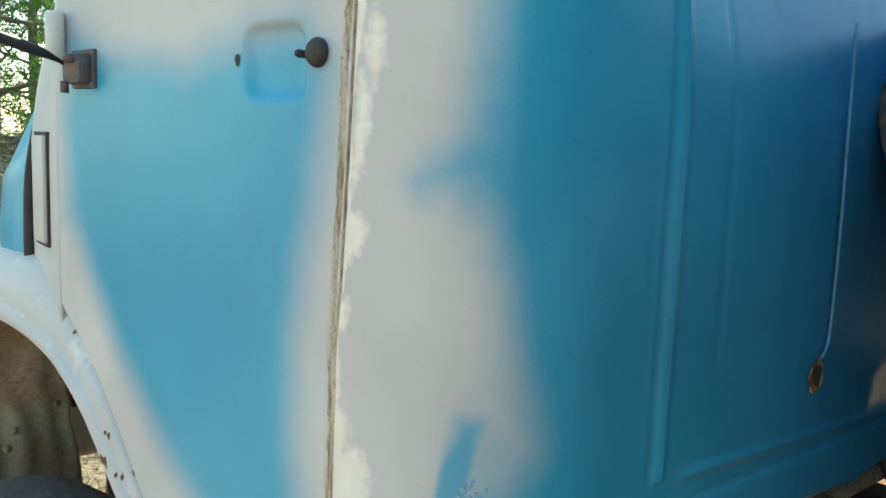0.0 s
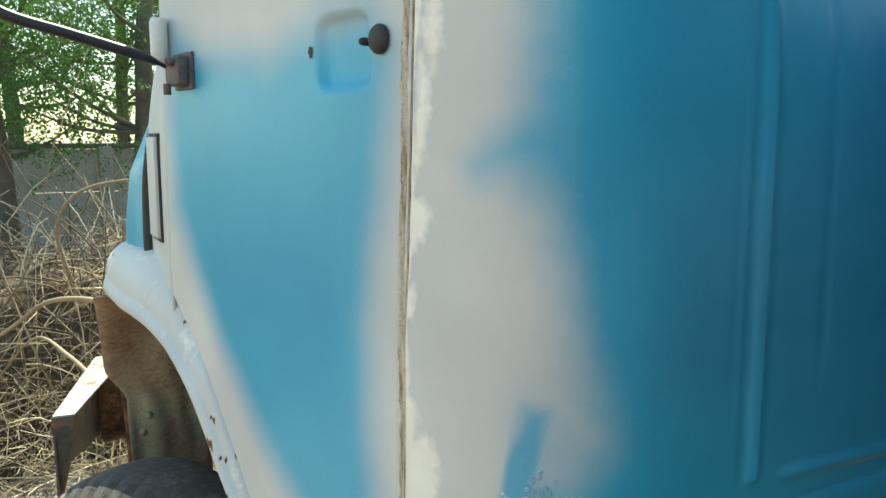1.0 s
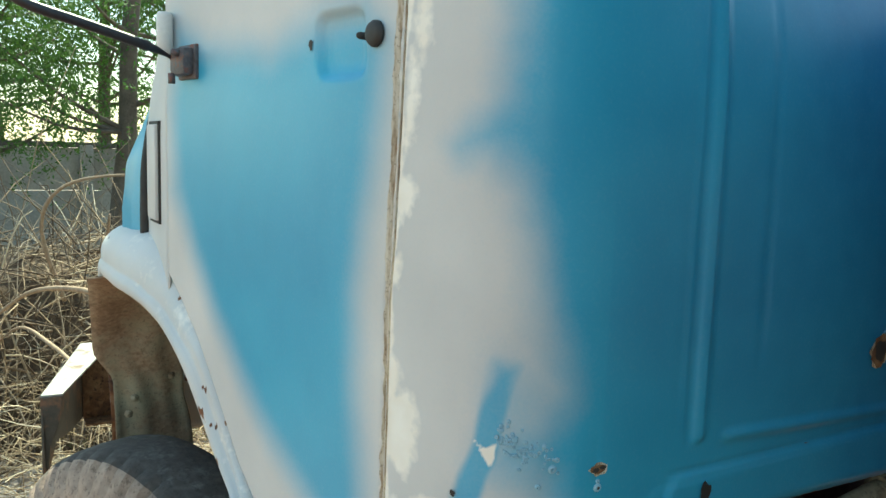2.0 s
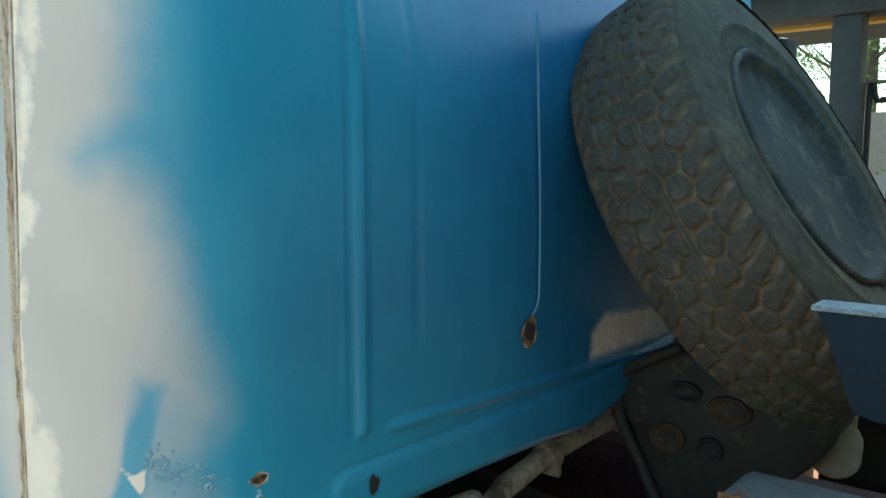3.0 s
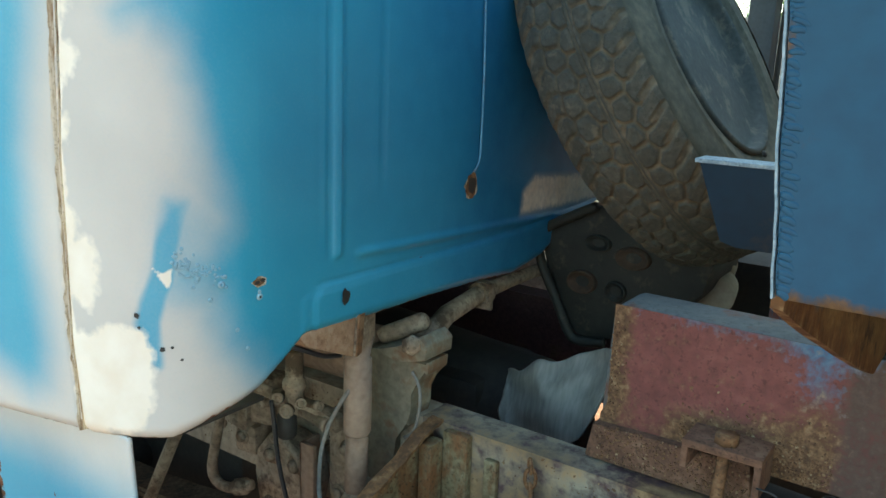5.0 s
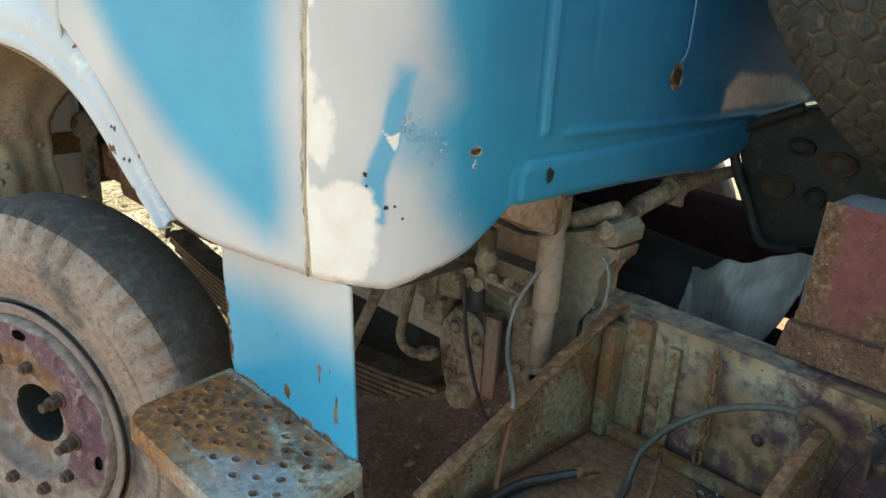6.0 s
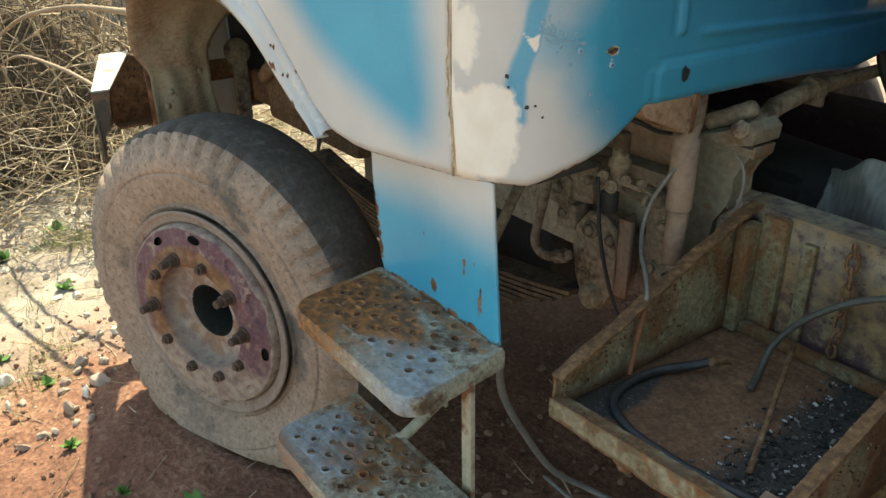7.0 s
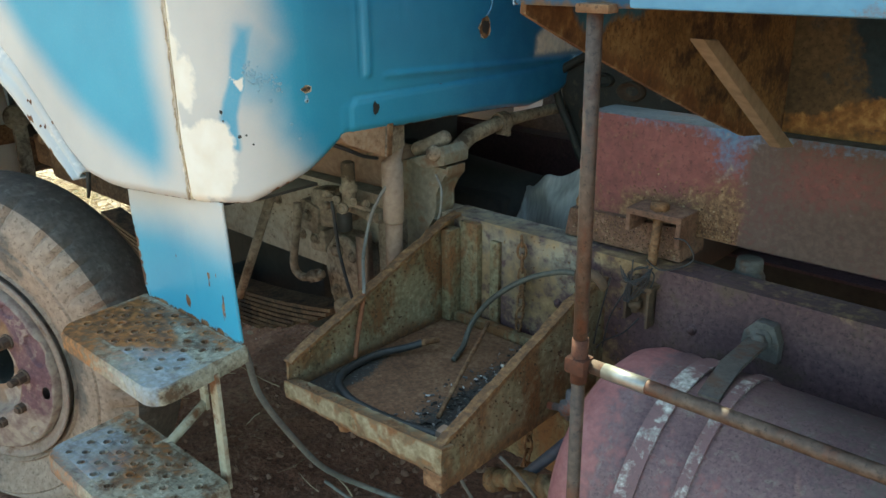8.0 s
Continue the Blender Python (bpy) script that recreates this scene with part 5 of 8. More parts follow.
def chassis():
    rail = part("chassis_rail", channel(B(), 0.02, 4.2, 0.64, 0.785, 1.034, 0.07), M_RAILMARK, truck, "faded maroon chassis rail, rusty and dusty")
    lay(rail, lambda x, y, z: (0.55 * soft(0.42 - x, 0.08) * soft(z - 0.85 + 0.1 * noise.noise((x * 6, z * 6, 1)), 0.1), 0, 0.12 + 0.45 * noise.noise((x * 7, y * 7, z * 7)) * soft(0.7 - x, 0.2) + 0.35 * soft(1.0 - z - 0.16 * x, 0.2) * soft(0.5 - x, 0.15) + 0.25 * soft(z - 1.02, 0.01)))
    fore = part("front_rail", channel(B(), -1.75, 0.02, 0.642, 0.79, 1.030, 0.07), M_RAILDUST, truck, "dust-caked front end of the chassis rail")
    part("far_rail", channel(B(), -1.75, 4.2, 1.50, 0.785, 1.034, -0.07), M_RAIL, truck, "far chassis rail")
    for x, y, z in ((-0.42, 0.64, 0.93), (-0.52, 0.64, 0.86), (-0.62, 0.64, 0.94), (-0.36, 0.64, 0.84), (-0.20, 0.64, 0.90), (-0.20, 0.64, 0.82), (-0.10, 0.64, 0.85)):
        bm = B()
        bolt_head(bm, (x, y + 0.002, z), (0, -1, 0))
        part("bolt", bm, M_ENGINE, fore)
    for x, z in ((0.16, 0.97), (0.33, 0.90), (0.62, 0.934)):
        bm = B()
        bolt_head(bm, (x, 0.641, z), (0, -1, 0), 0.0075, 0.007)
        part("bolt", bm, M_RAIL, rail)
    # seam angle and vertical ribs on the web, inside the tray
    bm = B()
    add_box(bm, (0.075, 0.622, 0.80), (0.125, 0.641, 1.03), None, 0.004)
    add_box(bm, (0.155, 0.628, 0.80), (0.18, 0.641, 1.0), None, 0.004)
    part("rib", bm, M_TRAY, rail, "rusted rib plates on the web")
    for x in (-1.2, 0.30, 1.6, 3.0):
        part("cross_member", add_box(B(), (x, 0.72, 0.82), (x + 0.09, 1.42, 1.0), None, 0.01), M_DARK, truck)
    # gearbox, bell housing and propeller shaft: dark forms added to fill the underside
    bm = B()
    add_tube(bm, [(-1.3, 1.07, 0.95), (-0.70, 1.07, 0.95), (-0.58, 1.07, 0.93), (-0.55, 1.07, 0.90), (0.02, 1.07, 0.88), (0.06, 1.07, 0.86), (0.14, 1.07, 0.86)], [0.26, 0.26, 0.20, 0.15, 0.13, 0.08, 0.06], 20)
    add_box(bm, (-0.50, 0.93, 0.76), (-0.05, 1.21, 0.98), None, 0.03)
    part("gearbox", bm, M_DARK, truck, "oily dark gearbox")
    part("propeller_shaft", add_tube(B(), [(0.14, 1.07, 0.86), (3.2, 1.07, 0.70)], 0.045, 16), M_DARK, truck, "propeller shaft")
    # far side tank and wheel, added to hide the bright ground below
    bm = B()
    add_box(bm, (0.2, 1.62, 0.55), (1.3, 2.10, 1.185), None, 0.06)
    part("fuel_tank", bm, M_DARK, truck, "dark tank added on the far side to close the view")
    bm = B()
    add_lathe(bm, [(0.10, 0.02), (0.26, -0.05), (0.28, 0.0), (0.40, 0.01), (0.48, -0.02), (0.50, -0.06), (0.50, -0.17), (0.48, -0.22), (0.28, -0.22)], 48, turned((-0.385, 0.923, 0), (-1.05, 2.28, 0.62)))
    part("far_wheel", bm, M_TREAD, truck, "far front wheel")
    bm = B()
    add_tube(bm, [(-1.03, 0.10, 0.58), (-1.03, 0.35, 0.56), (-1.03, 1.8, 0.56), (-1.03, 2.1, 0.58)], [0.06, 0.05, 0.05, 0.06], 14)
    part("front_axle", bm, M_DARK, truck, "front axle beam")
    # rear axle and wheels under the bed
    for y0, s in ((0.32, 1), (0.60, 1), (1.60, 1), (1.88, 1)):
        bm = B()
        add_lathe(bm, [(0.10, -0.08), (0.27, -0.10), (0.30, -0.12), (0.47, -0.12), (0.50, -0.09), (0.50, 0.09), (0.47, 0.12), (0.28, 0.12), (0.26, 0.05)], 40, turned((0, -1, 0), (3.2, y0, 0.62)))
        part("rear_wheel", bm, M_TREAD, truck, "dusty rear wheel")


chassis()


def leaf_spring():
    spring = None
    for k in range(8):
        half = 0.66 - (0.0, 0.02, 0.055, 0.10, 0.17, 0.20, 0.27, 0.34)[k]
        bm = B()
        pts = []
        for i in range(15):
            t = -1 + 2 * i / 14
            x = t * half
            pts.append((-1.03 + x, 0.607 + 0.072 * (x / 0.66) ** 2 - 0.0145 * k))
        for (xa, za), (xb, zb) in zip(pts, pts[1:]):
            v = [bm.verts.new(p) for p in ((xa, 0.60, za), (xb, 0.60, zb), (xb, 0.68, zb), (xa, 0.68, za), (xa, 0.60, za + 0.010), (xb, 0.60, zb + 0.010), (xb, 0.68, zb + 0.010), (xa, 0.68, za + 0.010))]
            for q in ((0, 1, 5, 4), (1, 2, 6, 5), (2, 3, 7, 6), (3, 0, 4, 7), (4, 5, 6, 7), (3, 2, 1, 0)):
                bm.faces.new([v[i] for i in q])
        bmesh.ops.remove_doubles(bm, verts=list(bm.verts), dist=0.0005)
        if spring is None:
            spring = part("leaf_spring", bm, M_SPRING, truck, "rusty stacked leaf spring")
        else:
            part("leaf", bm, M_SPRING, spring)


M_SPRING = mat("brown spring steel", [(0.3, (0.038, 0.025, 0.016)), (0.5, (0.115, 0.072, 0.044)), (0.7, (0.24, 0.165, 0.105))], 16, 90, 0.85, 0.5, spots=((0.03, 0.02, 0.014), 0.30, 9), pits=0.5)
leaf_spring()


def engine_bay():
    # folded cab mount below the rear wall
    bm = B()
    add_prism(bm, [(0.0, 0.362, 1.246), (0.0, 0.376, 1.231), (0.0, 0.476, 1.187), (0.0, 0.482, 1.255), (0.0, 0.362, 1.255)], (-1, 0, 0), 0.09, 0.003)
    mount = part("cab_mount", bm, M_MOUNT, truck, "orange-brown dusty cab mount bracket")
    bm = B()
    add_prism(bm, [(0.002, 0.478, 1.187), (-0.022, 0.556, 1.192), (-0.022, 0.556, 1.255), (0.004, 0.484, 1.255)], (-1, -0.3, 0), 0.05, 0.003)
    part("mount_flank", bm, M_ENGINE, mount, "dusty flank of the bracket")
    bm = B()
    add_prism(bm, [(0.004, 0.480, 1.187), (0.000, 0.496, 1.188), (0.003, 0.500, 1.255), (0.006, 0.484, 1.255)], (-1, -0.2, 0), 0.004, 0.001)
    part("weld_seam", bm, M_RUST, mount, "rusty seam")
    # shock absorber
    bm = B()
    add_tube(bm, [(-0.030, 0.545, 1.200), (-0.036, 0.535, 1.165), (-0.037, 0.53, 1.160), (-0.037, 0.53, 1.030), (-0.037, 0.53, 1.024)], [0.012, 0.016, 0.0235, 0.0235, 0.019], 20)
    shock = part("shock_absorber", bm, M_SHOCK, truck, "dusty shock absorber tube")
    part("lower_tube", add_tube(B(), [(-0.037, 0.53, 1.026), (-0.039, 0.53, 0.925), (-0.040, 0.53, 0.905)], [0.0195, 0.0195, 0.017], 18), M_SHOCK2, shock, "rusty lower tube")
    bm = B()
    add_lathe(bm, [(0.010, 0.032), (0.010, 0.036), (0.024, 0.034), (0.026, 0.028), (0.026, -0.03)], 18, turned((0.3, -1, 0), (-0.042, 0.545, 0.895)))
    part("lower_eye", bm, M_ENGINE, shock)
    # tall cab support with a cut-out, standing on the rail
    bm = B()
    add_prism(bm, [(-0.112, 0.62, 0.86), (-0.104, 0.62, 1.138), (-0.060, 0.62, 1.146), (-0.016, 0.62, 1.134), (0.044, 0.62, 1.146), (0.041, 0.62, 1.122), (0.014, 0.62, 1.104), (0.001, 0.62, 1.078), (0.001, 0.62, 1.044), (0.006, 0.62, 1.018), (-0.030, 0.62, 0.985), (-0.030, 0.62, 0.86)], (0, 1, 0), 0.06, 0.006)
    sup = part("cab_support", bm, M_SUPPORT, truck, "pale grey-green cab support plate")
    bm = B()
    add_prism(bm, [(-0.060, 0.604, 1.148), (-0.016, 0.606, 1.134), (0.043, 0.608, 1.150), (0.045, 0.608, 1.176), (0.028, 0.608, 1.190), (-0.014, 0.606, 1.160), (-0.056, 0.604, 1.154)], (0, 1, 0), 0.08, 0.004)
    part("support_cap", bm, M_SUPPORT, sup, "dusty cast cap")
    bm = B()
    add_tube(bm, [(-0.078, 0.640, 1.158), (-0.072, 0.642, 1.162), (-0.006, 0.668, 1.196), (0.0, 0.670, 1.200)], [0.012, 0.0165, 0.0165, 0.012], 16)
    add_lathe(bm, [(0.0, 0.012), (0.010, 0.012), (0.012, 0.007), (0.017, 0.006), (0.018, -0.01)], 6, turned((0.4, -1, 0.3), (0.020, 0.600, 1.176)))
    part("support_bush", bm, M_ENGINE, sup, "dusty rubber bush and bolt")
    part("wire_loop", add_tube(B(), bend([(0.016, 0.61, 1.125), (0.036, 0.605, 1.10), (0.040, 0.60, 1.06), (0.028, 0.60, 1.02), (0.010, 0.60, 1.005)], 6), 0.003, 6), M_GREYHOSE, sup)
    # cross tube below the rear wall
    bm = B()
    add_tube(bm, [(-0.03, 0.690, 1.140), (-0.03, 0.724, 1.150), (-0.03, 0.776, 1.176), (-0.03, 0.895, 1.193), (-0.03, 1.02, 1.194), (-0.03, 1.45, 1.192)], [0.020, 0.020, 0.019, 0.017, 0.014, 0.014], 14)
    add_tube(bm, [(-0.03, 0.885, 1.190), (-0.03, 0.912, 1.193)], 0.025, 14)
    add_box(bm, (-0.045, 0.892, 1.160), (-0.005, 0.904, 1.215), None, 0.003)
    part("cross_tube", bm, M_ENGINE, truck, "dusty cross tube with clamp")
    # dusty tube behind the valve
    bm = B()
    add_tube(bm, [(-0.62, 0.66, 1.10), (-0.10, 0.68, 1.10)], 0.058, 20)
    part("air_pipe", bm, M_SHOCK2, truck, "wide brown pipe")
    # brake valve with unions
    bm = B()
    add_lathe(bm, [(0.0, 0.066), (0.013, 0.066), (0.0165, 0.062), (0.0165, 0.012), (0.021, 0.010), (0.022, 0.002), (0.022, -0.004), (0.017, -0.008), (0.017, -0.040)], 18, Matrix.Translation((-0.184, 0.53, 1.072)))
    valve = part("brake_valve", bm, M_ENGINE, truck, "dust-caked air brake valve with pipe unions")
    for p, q, r in (((-0.190, 0.535, 1.030), (-0.176, 0.500, 1.034), 0.0130), ((-0.215, 0.535, 1.044), (-0.204, 0.506, 1.048), 0.0105), ((-0.172, 0.53, 1.046), (-0.150, 0.512, 1.052), 0.0100), ((-0.235, 0.53, 1.024), (-0.258, 0.515, 1.022), 0.0105), ((-0.240, 0.53, 1.046), (-0.266, 0.52, 1.050), 0.0090), ((-0.165, 0.53, 1.030), (-0.100, 0.525, 1.022), 0.0135), ((-0.155, 0.53, 1.046), (-0.118, 0.525, 1.052), 0.0095)):
        p, q = Vector(p), Vector(q)
        d = (q - p).normalized()
        bm = B()
        add_tube(bm, [p, q - d * 0.010, q - d * 0.0095, q], [r * 0.78, r * 0.78, r, r], 12)
        add_lathe(bm, [(r, 0.0), (r * 0.82, 0.002), (r * 0.62, 0.0005), (r * 0.58, -0.012), (0.0, -0.012)], 12, turned(d, q))
        part("union", bm, M_ENGINE, valve)
    bm = B()
    add_box(bm, (-0.245, 0.522, 1.018), (-0.120, 0.552, 1.046), None, 0.007)
    add_prism(bm, [(-0.125, 0.525, 1.045), (-0.085, 0.525, 1.035), (-0.080, 0.525, 1.010), (-0.130, 0.525, 1.012)], (0, 1, 0), 0.03, 0.006)
    part("valve_body", bm, M_ENGINE, valve)
    part("solenoid", add_lathe(B(), [(0.0, -0.042), (0.015, -0.042), (0.018, -0.038), (0.018, 0.0), (0.012, 0.004)], 16, Matrix.Translation((-0.199, 0.525, 1.012))), M_DARK, valve, "black solenoid below the valve")
    # bent pipe
    bm = B()
    add_tube(bm, bend([(-0.383, 0.53, 1.00), (-0.390, 0.53, 0.946), (-0.406, 0.53, 0.884), (-0.417, 0.53, 0.832), (-0.407, 0.53, 0.809), (-0.380, 0.53, 0.802), (-0.345, 0.53, 0.812), (-0.312, 0.54, 0.826)], 6), 0.0105, 12)
    add_tube(bm, [(-0.350, 0.53, 0.811), (-0.322, 0.537, 0.821)], 0.0165, 6)
    part("bent_pipe", bm, M_ENGINE, truck, "dusty bent pipe")
    # spring hanger casting with its raised rim
    bm = B()
    add_prism(bm, [(-0.345, 0.575, 0.83), (-0.338, 0.575, 0.88), (-0.300, 0.575, 0.928), (-0.250, 0.575, 0.928), (-0.205, 0.575, 0.900), (-0.192, 0.575, 0.85), (-0.205, 0.575, 0.78), (-0.250, 0.575, 0.70), (-0.300, 0.575, 0.70), (-0.332, 0.575, 0.76)], (0, 1, 0), 0.06, 0.010)
    hanger = part("spring_hanger", bm, M_ENGINE, truck, "dusty cast spring hanger")
    part("hanger_rim", add_tube(B(), bend([(-0.285, 0.572, 0.922), (-0.250, 0.568, 0.926), (-0.215, 0.568, 0.908), (-0.197, 0.568, 0.870), (-0.196, 0.570, 0.835)], 6), 0.009, 8), M_ENGINE, hanger)
    for p, r in (((-0.289, 0.574, 0.886), 0.0135), ((-0.224, 0.574, 0.884), 0.0135), ((-0.300, 0.574, 0.775), 0.011)):
        bm = B()
        bolt_head(bm, p, (0, -1, 0), r, 0.014)
        part("bolt", bm, M_ENGINE, hanger)
    part("hanger_pin", add_tube(B(), [(-0.268, 0.555, 0.735), (-0.268, 0.66, 0.735)], 0.028, 14), M_ENGINE, hanger)
    # rusty angle bar and plate beside the hanger
    bm = B()
    add_box(bm, (-0.196, 0.552, 0.775), (-0.160, 0.562, 0.950), None, 0.003)
    add_box(bm, (-0.196, 0.552, 0.775), (-0.188, 0.60, 0.950), None, 0.003)
    part("angle_bar", bm, M_SHOCK2, truck, "rust-brown upright angle bar")
    # housings between the fittings
    for c, sz, turn, bolts in (((-0.385, 0.595, 0.955), (0.040, 0.035, 0.040), 8, ((0, 0.005),)), ((-0.335, 0.60, 0.985), (0.045, 0.030, 0.050), -6, ()), ((-0.365, 0.60, 0.895), (0.030, 0.03, 0.034), 0, ((-0.005, 0.005),)), ((-0.120, 0.605, 0.90), (0.035, 0.02, 0.115), 0, ((0.012, 0.05), (-0.008, -0.045), (0.01, -0.09))), ((-0.295, 0.61, 0.985), (0.03, 0.025, 0.03), 12, ())):
        bm = B()
        add_box(bm, [-b for b in sz], sz, pose(*c, 0, turn, 0), min(sz) * 0.45)
        for v in bm.verts:
            v.co += Vector((0, 0.006, 0.004)) * noise.noise(v.co * 35)
        plate = part("bracket_plate", bm, M_ENGINE, truck, "dust-caked bracket plate")
        for bx, bz in bolts:
            bm = B()
            bolt_head(bm, (c[0] + bx, c[1] - sz[1] + 0.001, c[2] + bz), (0, -1, 0), 0.011, 0.011)
            part("bolt", bm, M_ENGINE, plate)
    part("brake_cable", add_tube(B(), bend([(-0.212, 0.50, 1.045), (-0.205, 0.50, 1.00), (-0.196, 0.50, 0.932), (-0.174, 0.50, 0.858), (-0.146, 0.50, 0.798), (-0.12, 0.51, 0.745)], 5), 0.0042, 8), M_BLACK, truck, "thin black cable")
    part("cable_wrap", add_tube(B(), bend([(0.056, 0.352, 0.938), (0.060, 0.340, 0.905), (0.066, 0.322, 0.862), (0.074, 0.305, 0.818)], 5), 0.0048, 8), M_ORANGERUST, truck, "orange-brown wrap on the cable")
    part("grey_cable", add_tube(B(), bend([(-0.030, 0.52, 1.125), (-0.044, 0.50, 1.093), (-0.066, 0.49, 1.044), (-0.068, 0.475, 1.0), (-0.030, 0.43, 0.972), (0.020, 0.385, 0.963), (0.050, 0.358, 0.948), (0.057, 0.350, 0.93)], 6), 0.0038, 8), M_GREYHOSE, truck, "thin grey cable hanging into the tray")
    part("upper_cable", add_tube(B(), bend([(-0.06, 0.36, 1.232), (-0.03, 0.40, 1.212), (-0.03, 0.44, 1.192), (-0.04, 0.49, 1.176)], 6), 0.0042, 8), M_BLACK, truck, "black cable")


M_GREYHOSE = mat("grey rubber hose", [(0.3, (0.10, 0.10, 0.095)), (0.7, (0.24, 0.235, 0.22))], 20, 120, 0.7, 0.15)
M_ORANGERUST = mat("orange-brown tape", [(0.3, (0.11, 0.040, 0.020)), (0.7, (0.25, 0.10, 0.05))], 30, 120, 0.8, 0.2)
M_SHOCK = mat("dusty brown tube", [(0.3, (0.20, 0.14, 0.11)), (0.7, (0.36, 0.28, 0.22))], 12, 80, 0.8, 0.25)
M_SHOCK2 = mat("rust-brown tube", [(0.3, (0.15, 0.085, 0.055)), (0.7, (0.32, 0.22, 0.16))], 12, 80, 0.8, 0.3)
M_MOUNT = mat("orange-brown dusty bracket", [(0.3, (0.22, 0.12, 0.07)), (0.5, (0.34, 0.22, 0.14)), (0.7, (0.46, 0.34, 0.25))], 10, 70, 0.85, 0.35, spots=((0.15, 0.07, 0.035), 0.2, 16), pits=0.3)
M_SUPPORT = mat("grey-green dusty casting", [(0.3, (0.105, 0.092, 0.068)), (0.7, (0.25, 0.228, 0.172))], 10, 80, 0.85, 0.3, spots=((0.16, 0.10, 0.06), 0.25, 14))
engine_bay()


# ---- battery tray ----
def tray():
    bm = B()
    shell(bm, lambda a, b: (0.048 + 0.384 * a, 0.168 + 0.468 * b, 0.796 + 0.0012 * noise.noise((a * 9, b * 9, 0))), 40, 48, 0.010)
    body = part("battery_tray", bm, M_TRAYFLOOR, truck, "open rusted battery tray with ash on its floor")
    # near-black: ash to the right, dark strips along the front and left
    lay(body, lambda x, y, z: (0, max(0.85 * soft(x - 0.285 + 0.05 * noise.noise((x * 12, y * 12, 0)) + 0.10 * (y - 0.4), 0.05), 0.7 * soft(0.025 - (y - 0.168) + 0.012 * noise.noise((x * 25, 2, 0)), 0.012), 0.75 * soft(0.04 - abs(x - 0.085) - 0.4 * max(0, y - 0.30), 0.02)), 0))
    def side_plate(x, y1, low, top, lean, label, fold):
        """A corroded side plate with a ragged folded rim; top gives its upper edge."""
        bm = B()
        rim = lambda y: top(y) + 0.0025 * noise.noise((y * 30, x * 9, 0)) + 0.0015 * noise.noise((y * 90, x * 9, 3))
        shell(bm, lambda a, b: (lambda y: (x + lean * b + 0.002 * noise.noise((y * 9, b * 3, x)), y, low + (rim(y) - low) * b))(0.163 + (y1 - 0.163) * a), 110, 46, 0.006)
        shell(bm, lambda a, b: (lambda y: (x + lean + fold * (b - 0.15) * (1 + 0.12 * noise.noise((y * 25, 4, x))), y, rim(y) + 0.003 + 0.002 * noise.noise((y * 40, b * 3, 1))))(0.160 + (y1 - 0.160) * a), 110, 6, 0.006)
        bmesh.ops.recalc_face_normals(bm, faces=list(bm.faces))
        ob = part("side_plate", bm, M_TRAYMARK, body, label, 50)

        def worn(px, y, z):
            d = rim(y) - z
            n1, n2 = noise.noise((y * 9, z * 9, x)), noise.noise((y * 34, z * 16, x + 3))
            rust = max(0.85 * soft(0.012 + 0.012 * n1 - d, 0.010), (0.30 + 0.55 * n2) * soft(0.06 + 0.05 * n1 - d, 0.03), 0.7 * soft(0.03 + 0.02 * n1 - (z - low), 0.02), 0.55 * soft(n2 - 0.22, 0.12))
            return 0, 0.55 * soft(n1 + 0.12, 0.25), rust

        lay(ob, worn)

    side_plate(0.044, 0.640, 0.780, lambda y: float(np.interp(y, (0.16, 0.20, 0.60, 0.64), (0.853, 0.869, 1.026, 1.032))), 0.0, "rusted cream side plate, scaled along its rim", 0.024)
    side_plate(0.440, 0.640, 0.756, lambda y: float(np.interp(y, (0.16, 0.53, 0.60, 0.64), (0.842, 0.973, 0.984, 0.986))), 0.0, "khaki side plate with a rusty rim", -0.020)
    bm = B()
    up = lambda x: 0.818 + 0.072 * (x - 0.045) + 0.0020 * noise.noise((x * 40, 3, 0))
    down = lambda x: 0.783 + 0.022 * (x - 0.045) + 0.0035 * noise.noise((x * 22, 7, 0)) + 0.002 * noise.noise((x * 80, 9, 0))
    shell(bm, lambda a, b: (lambda x: (x, 0.160 - 0.002 * math.sin(b * 3), down(x) + (up(x) - down(x)) * b))(0.042 + 0.408 * a), 110, 10, -0.006)
    shell(bm, lambda a, b: (lambda x: (x, 0.160 + 0.022 * b, up(x) - 0.004 * b))(0.042 + 0.408 * a), 110, 4, 0.005)
    bmesh.ops.recalc_face_normals(bm, faces=list(bm.faces))
    lip = part("front_lip", bm, M_TRAYMARK, body, "chipped rusty front lip", 50)
    lay(lip, lambda x, y, z: (0, 0.75 * soft(0.2 + noise.noise((x * 14, z * 20, 2)), 0.3), max(0.8 * soft(0.006 + 0.008 * noise.noise((x * 30, 1, 0)) - (z - down(x)), 0.005), 0.6 * soft(noise.noise((x * 38, z * 38, 4)) - 0.12, 0.1), 0.7 * soft(z - up(x) + 0.003, 0.003))))
    bm = B()
    bolt_head(bm, (0.19, 0.175, 0.787), (0, 0, -1), 0.014, 0.022)
    part("bolt", bm, M_RUST, body)
    bm = B()
    add_box(bm, (0.41, 0.150, 0.765), (0.452, 0.166, 0.80), None, 0.004)
    part("lip_tab", bm, M_RUST, body, "rust-flaked tab")
    bm = B()
    add_box(bm, (0.05, 0.600, 0.797), (0.43, 0.622, 0.818), None, 0.004)
    part("back_angle", bm, M_TRAY, body, "rusty angle along the back")
    bm = B()
    add_box(bm, (0.052, 0.585, 0.80), (0.078, 0.622, 1.015), None, 0.004)
    part("corner_angle", bm, M_TRAY, body, "rusty corner angle")
    # ash and flakes
    rnd = random.Random(3)
    bm = B()
